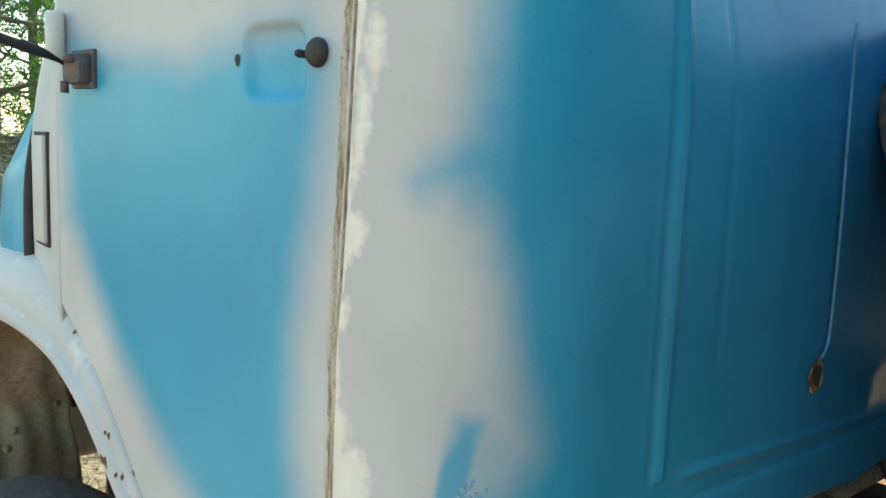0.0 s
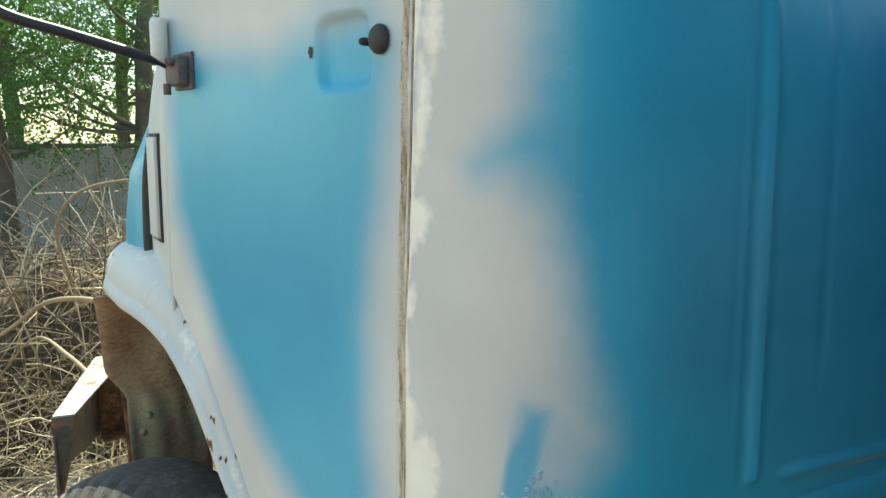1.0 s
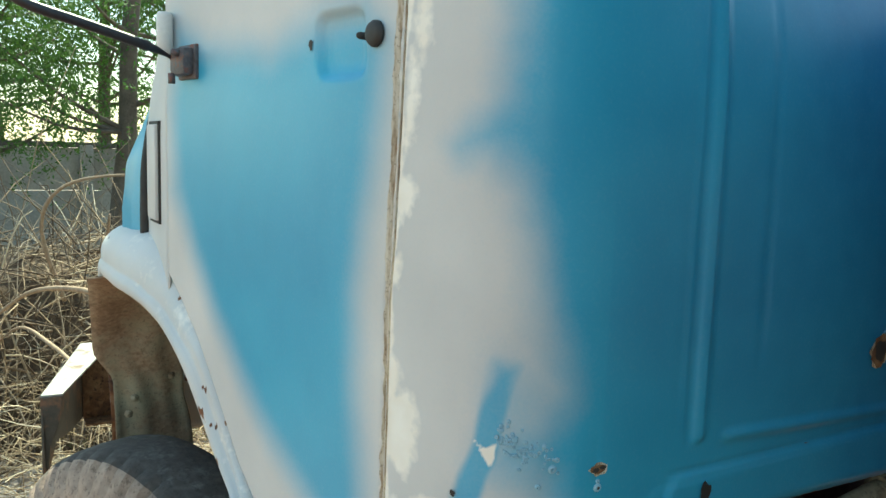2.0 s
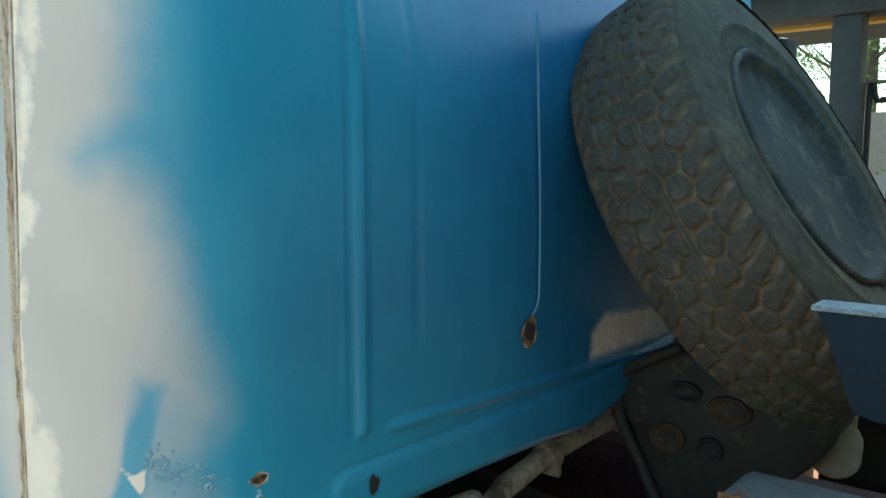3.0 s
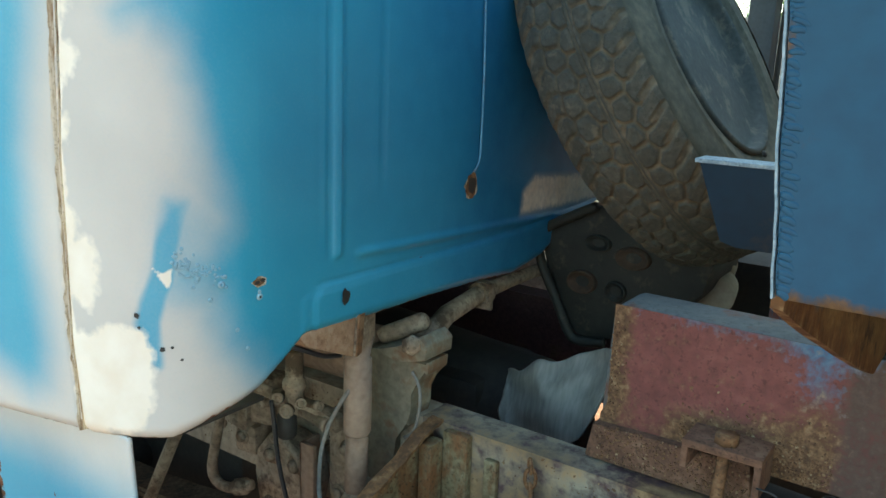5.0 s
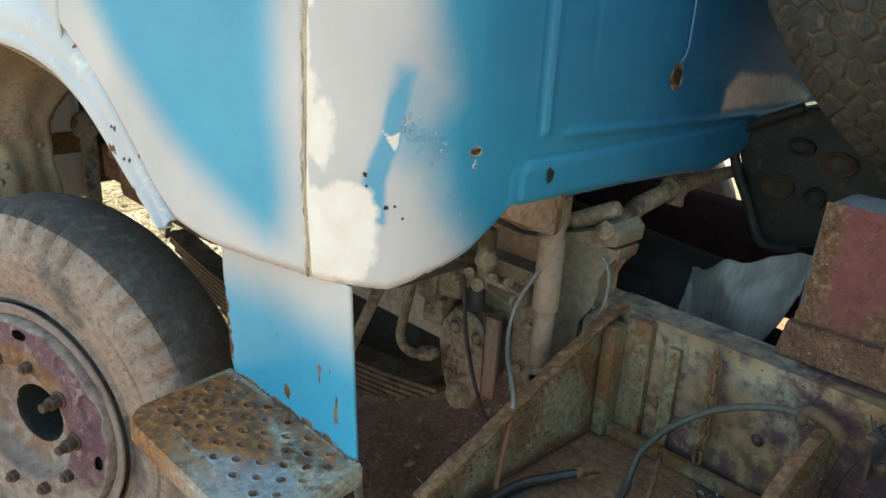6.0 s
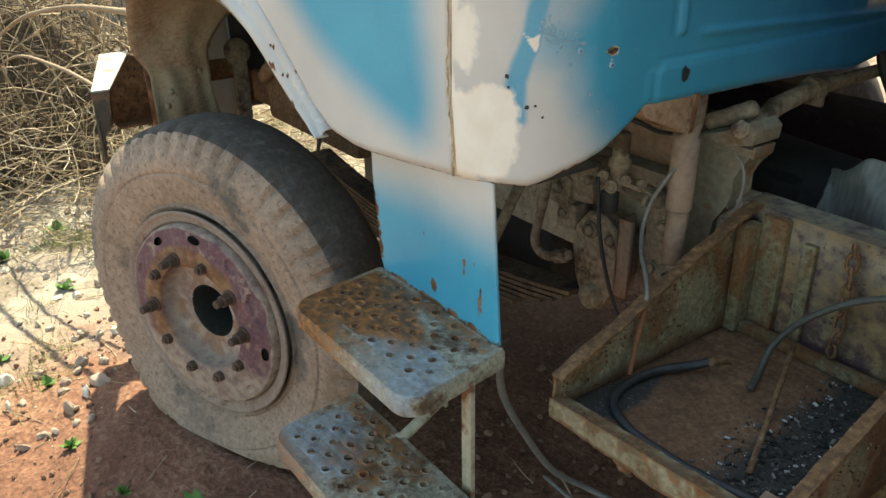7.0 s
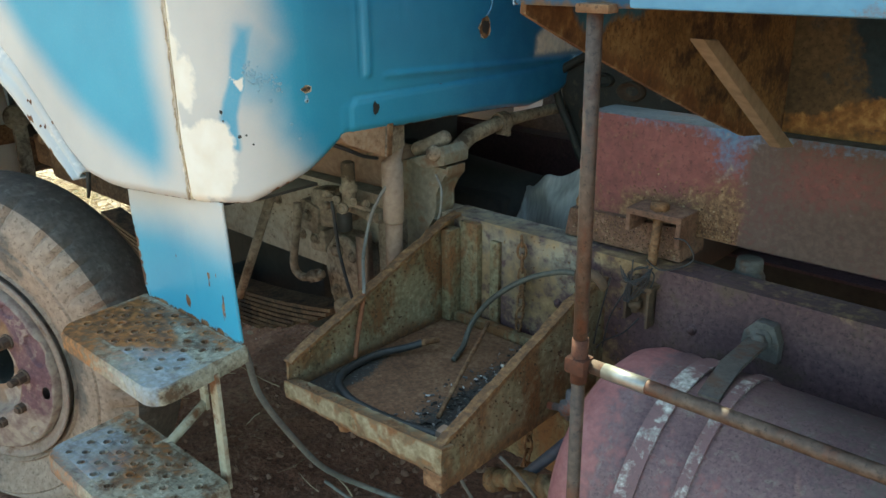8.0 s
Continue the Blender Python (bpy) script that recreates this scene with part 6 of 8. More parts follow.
    for _ in range(1900):
        x, y = rnd.uniform(0.25, 0.43), rnd.uniform(0.18, 0.6)
        if rnd.random() > (x - 0.22) / 0.18:
            continue
        s = 0.0009 + 0.0042 * rnd.random() ** 2.5
        add_box(bm, (-s, -s * rnd.uniform(0.2, 0.8), -s * 0.3), (s, s * 0.5, s * 0.3), pose(x, y, 0.797 + s * 0.4, rnd.uniform(-30, 30), rnd.uniform(-30, 30), rnd.uniform(0, 180)))
    tagged(part("ash", bm, M_ASH, body, "black ash and pale flakes"), kind="stuff")
    bm = B()
    add_tube(bm, bend([(0.135, 0.44, 0.822), (0.112, 0.415, 0.812), (0.082, 0.355, 0.808), (0.080, 0.285, 0.806), (0.105, 0.235, 0.806), (0.170, 0.205, 0.808), (0.240, 0.200, 0.810), (0.310, 0.206, 0.811), (0.385, 0.218, 0.813)], 8), 0.0078, 12)
    hose = tagged(done("black_hose", bm, M_HOSE, 40), "black rubber hose lying in the battery tray", "hose")
    part("fitting", add_tube(B(), [(0.132, 0.436, 0.822), (0.140, 0.447, 0.823), (0.141, 0.448, 0.823), (0.156, 0.466, 0.826)], [0.009, 0.009, 0.0065, 0.0065], 8), M_RUST, hose, "rusty end fitting")
    bm = B()
    add_box(bm, (-0.021, -0.013, -0.010), (0.021, 0.013, 0.012), pose(0.404, 0.222, 0.818, 0, 4, 10), 0.004)
    add_tube(bm, [(0.384, 0.218, 0.813), (0.392, 0.220, 0.814)], 0.0105, 10)
    part("terminal", bm, M_SHOCK2, hose, "brown terminal block at the end")
    bm = B()
    add_tube(bm, [(0.332, 0.272, 0.803), (0.236, 0.50, 0.838), (0.21, 0.56, 0.846)], 0.0045, 8)
    tagged(done("iron_rod", bm, M_RUST, 40), "thin rusty rod lying in the battery tray", "rod")
    bm = B()
    add_tube(bm, bend([(0.42, 0.60, 0.992), (0.369, 0.595, 0.994), (0.289, 0.58, 0.961), (0.226, 0.55, 0.909), (0.190, 0.53, 0.850), (0.192, 0.50, 0.810), (0.21, 0.45, 0.804)], 8), 0.0058, 12)
    tagged(done("grey_hose", bm, M_GREENHOSE, 40), "grey-green ribbed hose bent down into the tray", "hose")


M_TRAYMARK = marked(M_TRAY, (("cream", [(0.25, (0.12, 0.098, 0.058)), (0.5, (0.225, 0.190, 0.120)), (0.75, (0.36, 0.325, 0.225))]), ("rust", [(0.25, (0.035, 0.018, 0.010)), (0.45, (0.105, 0.052, 0.024)), (0.6, (0.20, 0.105, 0.045)), (0.75, (0.30, 0.20, 0.11))])), 70, 0.24)
M_GREENHOSE = mat("grey-green hose", [(0.3, (0.032, 0.033, 0.028)), (0.7, (0.092, 0.091, 0.078))], 18, 120, 0.6, 0.2)
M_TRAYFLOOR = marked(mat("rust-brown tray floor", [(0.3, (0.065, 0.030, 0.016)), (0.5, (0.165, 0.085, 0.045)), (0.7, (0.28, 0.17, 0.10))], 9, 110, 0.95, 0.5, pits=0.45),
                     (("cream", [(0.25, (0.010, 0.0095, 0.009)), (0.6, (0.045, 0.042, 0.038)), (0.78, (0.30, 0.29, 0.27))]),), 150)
M_ASH = by_stem(mat("ash flakes", [(0.35, (0.02, 0.02, 0.022)), (0.75, (0.42, 0.42, 0.42))], 90, 200, 0.9, 0.2), [(0.0, (0.012, 0.012, 0.012)), (0.6, (0.045, 0.043, 0.042)), (0.85, (0.15, 0.145, 0.14)), (0.95, (0.45, 0.45, 0.44)), (1.0, (0.60, 0.60, 0.58))])
M_HOSE = mat("black rubber hose", [(0.3, (0.011, 0.012, 0.013)), (0.7, (0.036, 0.038, 0.040))], 20, 120, 0.5, 0.15)
tray()


def chain(pts, name, label):
    """Links along a line, each turned a quarter to the last."""
    line = bend(pts, 8)
    body = None
    step = 0
    for i in range(0, len(line) - 1, 2):
        a, b = line[i], line[min(i + 2, len(line) - 1)]
        d = (b - a)
        bm = B()
        loop = []
        L, W = d.length * 0.68, 0.009
        for k in range(13):
            t = 2 * math.pi * k / 12
            loop.append(Vector((W * math.cos(t), 0, L * math.sin(t))))
        add_tube(bm, loop, 0.0032, 6, False)
        bm.transform(turned(d, (a + b) / 2, radians(90) * (step % 2)))
        step += 1
        if body is None:
            body = tagged(done(name, bm, M_RUST, 50), label, "chain")
        else:
            part("link", bm, M_RUST, body)


chain([(0.245, 0.622, 1.03), (0.252, 0.618, 0.932), (0.248, 0.614, 0.825)], "rusty_chain", "rusty steel chain hanging on the chassis rail")
chain([(0.360, 0.50, 0.775), (0.367, 0.50, 0.66), (0.355, 0.50, 0.55)], "rusty_chain", "short rusty chain hanging below the tray")


# ---- body subframe on the rail ----
def subframe():
    bm = B()
    add_prism(bm, [(0.322, 0.70, 1.088), (0.330, 0.70, 1.282), (0.345, 0.70, 1.294), (4.2, 0.70, 1.294), (4.2, 0.70, 1.088)], (0, 1, 0), 0.09, 0.010)
    beam = part("subframe_beam", bm, M_BEAMTOP, truck, "red subframe beam, faded, with a blue patch and rust")
    bm = B()
    nx = 90
    rows = [1.292, 1.27, 1.25, 1.23, 1.21, 1.19, 1.17, 1.15, 1.13, 1.11, 1.09]
    vs = [[bm.verts.new((0.334 + 0.010 * (j > 8) * -1 + i * 0.02, 0.6975, z)) for j, z in enumerate(rows)] for i in range(nx)]
    for i in range(nx - 1):
        for j in range(len(rows) - 1):
            bm.faces.new((vs[i][j], vs[i][j + 1], vs[i + 1][j + 1], vs[i + 1][j]))
    face = part("beam_face", bm, M_BOXMARK, beam, "faded red paint with blue overspray and pitted rust")

    def worn(x, y, z):
        n1 = noise.noise((x * 8, z * 8, 0))
        n2 = noise.noise((x * 26, z * 26, 5))
        low = soft(1.165 + 0.035 * n1 + 0.015 * n2 - z + 0.14 * (x - 0.45), 0.040)
        blue = 0.60 * soft(0.026 - abs(x - 0.628) + 0.02 * n1, 0.045) * soft(z - 1.205 + 0.02 * n1, 0.04) + 0.45 * soft(z - 1.276 - 0.05 * max(0.0, 0.55 - x) + 0.01 * n2, 0.016)
        rust = max(0.95 * low * soft(x - 0.42 + 0.02 * n1, 0.03) * soft(0.655 - x + 0.015 * n1, 0.02), 0.9 * soft(0.026 + 0.008 * n2 - (x - 0.334), 0.008), 0.45 * soft(1.115 + 0.02 * n1 - z, 0.02) * soft(0.66 - x, 0.04), (0.16 + 0.42 * n2) * soft(0.68 - x, 0.04))
        red = soft(0.045 - math.hypot((x - 0.80) * 0.5, z - 1.235) + 0.02 * n1, 0.03)
        return blue, (0.85 - 0.35 * red - 0.25 * max(n1, 0)) * soft(x - 0.655 + 0.012 * n1, 0.012), rust

    lay(face, worn)
    bm = B()
    add_prism(bm, [(0.308, 0.682, 1.036), (0.318, 0.682, 1.096), (0.560, 0.682, 1.104), (0.566, 0.682, 1.036)], (0, 1, 0), 0.10, 0.006)
    part("packing_block", bm, M_BOX2, truck, "rust-pitted packing block under the beam")
    # U clamp with its bolt
    bm = B()
    add_box(bm, (0.475, 0.630, 1.128), (0.585, 0.700, 1.140), None, 0.003)
    add_box(bm, (0.475, 0.630, 1.096), (0.485, 0.700, 1.130), None, 0.003)
    add_box(bm, (0.575, 0.630, 1.080), (0.585, 0.700, 1.130), None, 0.003)
    clamp = part("u_clamp", bm, M_BOX2, truck, "rusty U clamp with a long bolt")
    bm = B()
    add_tube(bm, [(0.530, 0.655, 1.146), (0.522, 0.648, 0.96)], 0.009, 10)
    add_tube(bm, [(0.530, 0.655, 1.140), (0.530, 0.655, 1.153)], 0.017, 6)
    part("clamp_bolt", bm, M_RUST, clamp)
    bm = B()
    add_box(bm, (0.494, 0.612, 0.928), (0.500, 0.641, 1.002), None, 0.002)
    add_box(bm, (0.540, 0.612, 0.920), (0.546, 0.641, 1.000), None, 0.002)
    add_box(bm, (0.494, 0.632, 0.940), (0.546, 0.641, 1.006), None, 0.002)
    add_box(bm, (0.488, 0.606, 0.996), (0.552, 0.642, 1.004), None, 0.002)
    add_tube(bm, [(0.516, 0.620, 1.02), (0.514, 0.620, 0.945)], 0.007, 8)
    add_tube(bm, [(0.514, 0.620, 0.968), (0.514, 0.620, 0.955)], 0.013, 6)
    part("lower_clamp", bm, M_RUSTDARK0, clamp)
    bm = B()
    add_tube(bm, bend([(0.40, 0.60, 0.985), (0.41, 0.595, 1.008), (0.445, 0.59, 1.006), (0.46, 0.60, 0.985)], 5), 0.010, 8)
    part("hook", bm, M_RUSTDARK0, clamp, "rusty hook")
    part("binding_wire", add_tube(B(), bend([(0.520, 0.64, 1.045), (0.56, 0.61, 1.045), (0.600, 0.60, 1.060), (0.628, 0.60, 1.085), (0.612, 0.60, 1.112), (0.585, 0.61, 1.110)], 6), 0.0014, 6), M_BLACK, clamp, "thin dark binding wire")
    part("binding_wire", add_tube(B(), bend([(0.49, 0.62, 1.0), (0.515, 0.62, 1.035), (0.55, 0.615, 1.03), (0.535, 0.615, 0.99), (0.50, 0.61, 1.02), (0.54, 0.61, 1.045)], 6), 0.0014, 6), M_BLACK, clamp, "thin dark binding wire")
    part("binding_wire", add_tube(B(), bend([(0.50, 0.61, 0.99), (0.475, 0.60, 0.93), (0.462, 0.60, 0.86)], 6), 0.0014, 6), M_BLACK, clamp, "thin dark binding wire")
    for k in range(5):
        o = 0.006 * k
        part("binding_wire", add_tube(B(), bend([(0.486 + o, 0.606 - o * 0.3, 1.035 - o), (0.505 + o, 0.596, 1.012), (0.548, 0.600 + o * 0.4, 1.030 + o * 0.6), (0.530 - o, 0.604, 0.990), (0.500 + o * 0.5, 0.600, 0.972), (0.512, 0.604, 1.030 + o)], 6), 0.0012, 6), M_BLACK, clamp, "thin dark binding wire")
    part("binding_wire", add_tube(B(), bend([(0.470, 0.60, 1.008), (0.463, 0.595, 0.962), (0.454, 0.59, 0.905), (0.452, 0.585, 0.870)], 6), 0.0016, 6), M_BLACK, clamp, "thin dark binding wire")
    part("binding_wire", add_tube(B(), bend([(0.530, 0.61, 0.94), (0.505, 0.60, 0.905), (0.470, 0.595, 0.880), (0.455, 0.59, 0.860)], 6), 0.0014, 6), M_BLACK, clamp, "thin dark binding wire")
    # union with a ribbed cap behind the rail
    bm = B()
    add_lathe(bm, [(0.0, 0.064), (0.018, 0.064), (0.023, 0.062), (0.0245, 0.056), (0.022, 0.053), (0.0245, 0.050), (0.0245, 0.043), (0.022, 0.040), (0.027, 0.037), (0.030, 0.030), (0.028, 0.026), (0.032, 0.022), (0.033, 0.0), (0.030, -0.06)], 24, Matrix.Translation((0.668, 0.75, 0.990)))
    part("filler_cap", bm, M_GREYDUST, truck, "grey ribbed cap")


M_BOXMARK = marked(mat("faded red beam paint", [(0.3, (0.085, 0.027, 0.026)), (0.55, (0.165, 0.055, 0.052)), (0.8, (0.23, 0.10, 0.085))], 7, 60, 0.75, 0.4, pits=0.5),
                   (("cream", [(0.3, (0.050, 0.032, 0.028)), (0.7, (0.098, 0.066, 0.055))]), ("blue", [(0.3, (0.035, 0.105, 0.20)), (0.7, (0.075, 0.18, 0.31))]), ("rust", [(0.25, (0.030, 0.018, 0.011)), (0.45, (0.095, 0.050, 0.026)), (0.6, (0.19, 0.115, 0.062)), (0.75, (0.30, 0.215, 0.13))])), 95, 0.26)
M_BEAMTOP = mat("dusty blue-grey beam top", [(0.3, (0.055, 0.070, 0.082)), (0.5, (0.095, 0.112, 0.122)), (0.7, (0.15, 0.160, 0.160))], 12, 80, 0.75, 0.3, spots=((0.13, 0.07, 0.055), 0.25, 9), pits=0.4)
M_BOX2 = mat("rust-pitted red block", [(0.3, (0.055, 0.028, 0.018)), (0.5, (0.14, 0.073, 0.048)), (0.7, (0.23, 0.145, 0.10))], 12, 90, 0.85, 0.45, pits=0.7)
subframe()


bm = B()
add_prism(bm, [(0.17, 0.622, 0.50), (0.19, 0.622, 0.79), (0.50, 0.622, 0.79), (0.47, 0.622, 0.60), (0.37, 0.622, 0.505)], (0, 1, 0), 0.008, 0.002)
plate = part("bracket_web", bm, M_TRAY, truck, "khaki bracket plate below the rail")
for x, z in ((0.28, 0.70), (0.40, 0.72)):
    bm = B()
    bolt_head(bm, (x, 0.622, z), (0, -1, 0), 0.010, 0.008)
    part("bolt", bm, M_RUST, plate)


# ---- air tank ----
def air_tank():
    bm = B()
    c = Vector((0, 0.42, 0.76))
    R = 0.215
    prof = [(0.0, -0.035), (0.07, -0.032), (0.135, -0.022), (0.185, -0.004), (0.205, 0.015), (R, 0.04), (R, 0.075), (R + 0.003, 0.078), (R + 0.003, 0.084), (R, 0.087), (R, 1.15), (0.185, 1.21), (0.0, 1.25)]
    add_lathe(bm, prof, 64, Matrix.Translation((0.60, c.y, c.z)) @ Matrix.Rotation(radians(90), 4, "Y"))
    tank = part("air_tank", bm, M_TANKMARK, truck, "faded mauve air tank with pale straps, red end and dusty top", 40)
    lay(tank, lambda x, y, z: (0.0, 0.85 * soft(z - 0.915 + 0.03 * noise.noise((x * 7, y * 7, 3)) + 0.25 * (x - 0.8), 0.06) * soft(x - 0.70, 0.12), 0.8 * soft(0.69 - x + 0.03 * noise.noise((y * 9, z * 9, 1)), 0.07)))

    def band(name, x, w, lift, matl, label, a0=-100, a1=200):
        b2 = B()
        pts = []
        for k in range(41):
            a = radians(a0 + (a1 - a0) * k / 40)
            pts.append((c.y - (R + lift) * math.cos(a), c.z + (R + lift) * math.sin(a)))
        prev = None
        for y, z in pts:
            d = Vector((y - c.y, z - c.z)).normalized() * 0.004
            ring = [b2.verts.new((x, y, z)), b2.verts.new((x + w, y, z)), b2.verts.new((x + w, y + d.x, z + d.y)), b2.verts.new((x, y + d.x, z + d.y))]
            if prev:
                for k in range(4):
                    b2.faces.new((prev[k], prev[(k + 1) % 4], ring[(k + 1) % 4], ring[k]))
            prev = ring
        bmesh.ops.recalc_face_normals(b2, faces=list(b2.faces))
        part(name, b2, matl, tank, label)

    band("strap", 0.715, 0.029, 0.002, M_STRAP, "flaking white strap")
    band("strap", 0.795, 0.017, 0.002, M_STRAP, "flaking white strap")
    # hanger bar from the rail over the tank
    bm = B()
    for q in ([(0.736, 0.606, 0.966), (0.770, 0.606, 0.966), (0.778, 0.480, 0.975), (0.744, 0.480, 0.975)], [(0.744, 0.480, 0.975), (0.778, 0.480, 0.975), (0.792, 0.37, 0.972), (0.760, 0.37, 0.972)]):
        add_prism(bm, q, (0, -0.3, 0.95), 0.006)
    hang = part("tank_hanger", bm, M_GREYDUST, truck, "dusty flat hanger bar bolted to the rail")
    bm = B()
    add_prism(bm, [(0.718, 0.615, 0.935), (0.722, 0.615, 0.975), (0.742, 0.615, 0.998), (0.772, 0.615, 0.996), (0.784, 0.615, 0.965), (0.784, 0.615, 0.930)], (0, 1, 0), 0.024, 0.003)
    part("hanger_lug", bm, M_GREYDUST, hang, "worn dusty lug")
    bm = B()
    bolt_head(bm, (0.753, 0.615, 0.968), (0, -1, 0.1), 0.013, 0.018)
    part("bolt", bm, M_GREYDUST, hang)
    # pipe fittings at the tank's end
    bm = B()
    add_tube(bm, bend([(0.355, 0.40, 0.60), (0.375, 0.385, 0.632), (0.42, 0.38, 0.655), (0.45, 0.38, 0.668), (0.62, 0.38, 0.690)], 5), 0.017, 12)
    for x, z in ((0.375, 0.632), (0.425, 0.658), (0.495, 0.675)):
        add_tube(bm, [(x - 0.008, 0.38, z - 0.003), (x + 0.008, 0.38, z + 0.003)], 0.024, 8)
    part("pipe_union", bm, M_TRAY, tank, "rusty drain pipe and union")
    part("air_hose", add_tube(B(), bend([(0.60, 0.395, 0.815), (0.545, 0.40, 0.795), (0.483, 0.40, 0.721), (0.441, 0.395, 0.668)], 6), 0.011, 10), M_BLUEHOSE, tank, "dark blue air hose")
    bm = B()
    add_tube(bm, [(0.480, 0.40, 0.829), (0.505, 0.40, 0.834), (0.508, 0.40, 0.835), (0.540, 0.41, 0.843), (0.60, 0.42, 0.82)], [0.007, 0.007, 0.015, 0.015, 0.013], 10)
    add_tube(bm, [(0.52, 0.41, 0.815), (0.522, 0.41, 0.868)], 0.012, 8)
    part("valve", bm, M_GREYIRON, tank, "grey metal drain valve")


M_TANKMARK = marked(M_TANK, (("rust", [(0.3, (0.17, 0.055, 0.06)), (0.7, (0.27, 0.12, 0.125))]), ("cream", [(0.3, (0.055, 0.050, 0.052)), (0.7, (0.14, 0.13, 0.125))])), 60)
M_STRAP = mat("flaking white strap", [(0.3, (0.16, 0.15, 0.15)), (0.5, (0.34, 0.34, 0.33)), (0.7, (0.62, 0.62, 0.60))], 30, 120, 0.75, 0.4, spots=((0.15, 0.09, 0.10), 0.55, 26), pits=0.4)
M_BLUEHOSE = mat("dark blue hose", [(0.3, (0.02, 0.03, 0.05)), (0.7, (0.05, 0.07, 0.11))], 20, 100, 0.5, 0.1)
air_tank()


# ---- bed and its side frame ----
M_BROWN = mat("ochre rusted sheet", [(0.3, (0.060, 0.032, 0.013)), (0.5, (0.165, 0.095, 0.036)), (0.7, (0.28, 0.19, 0.090))], 9, 110, 0.85, 0.6, spots=((0.045, 0.022, 0.012), 0.28, 16), dist=0.006, pits=0.7)
M_OLIVE = mat("olive-brown stained sheet", [(0.3, (0.028, 0.022, 0.013)), (0.5, (0.075, 0.058, 0.034)), (0.7, (0.14, 0.11, 0.068))], 6, 90, 0.9, 0.4, spots=((0.012, 0.035, 0.055), 0.30, 5), pits=0.5)
M_OLIVEMARK = marked(M_OLIVE, (("blue", [(0.3, (0.006, 0.018, 0.030)), (0.7, (0.014, 0.040, 0.060))]), ("rust", [(0.25, (0.05, 0.026, 0.012)), (0.5, (0.16, 0.085, 0.03)), (0.72, (0.33, 0.22, 0.09))])), 50)
M_BEARMARK = marked(M_BROWN, (("blue", [(0.3, (0.012, 0.075, 0.14)), (0.7, (0.03, 0.15, 0.25))]), ("rust", [(0.25, (0.035, 0.016, 0.008)), (0.5, (0.12, 0.055, 0.020)), (0.75, (0.26, 0.15, 0.06))]), ("cream", [(0.3, (0.20, 0.15, 0.08)), (0.7, (0.36, 0.30, 0.19))])), 50, 0.22)
M_BEDMARK = marked(M_BEDBLUE, (("rust", [(0.25, (0.025, 0.013, 0.008)), (0.5, (0.085, 0.042, 0.018)), (0.75, (0.19, 0.105, 0.045))]),), 60, 0.2)
M_OLDWOOD = mat("grey-brown weathered wood", [(0.3, (0.13, 0.095, 0.06)), (0.7, (0.29, 0.23, 0.16))], 8, 80, 0.85, 0.4, stretch=(1, 1, 1))
M_GLINT = mat("bright steel of the sun glint", [(0.3, (0.22, 0.22, 0.21)), (0.7, (0.38, 0.38, 0.36))], 20, 140, 0.4, 0.1, 0.7)
M_REDRUST = mat("red-brown rust", [(0.3, (0.030, 0.011, 0.007)), (0.7, (0.12, 0.040, 0.020))], 35, 130, 0.85, 0.5, pits=0.6)
M_PIPERUST = mat("rust-brown pipe", [(0.3, (0.032, 0.019, 0.013)), (0.5, (0.075, 0.047, 0.034)), (0.7, (0.145, 0.105, 0.078))], 22, 120, 0.6, 0.4, spots=((0.095, 0.034, 0.018), 0.32, 10), pits=0.6)


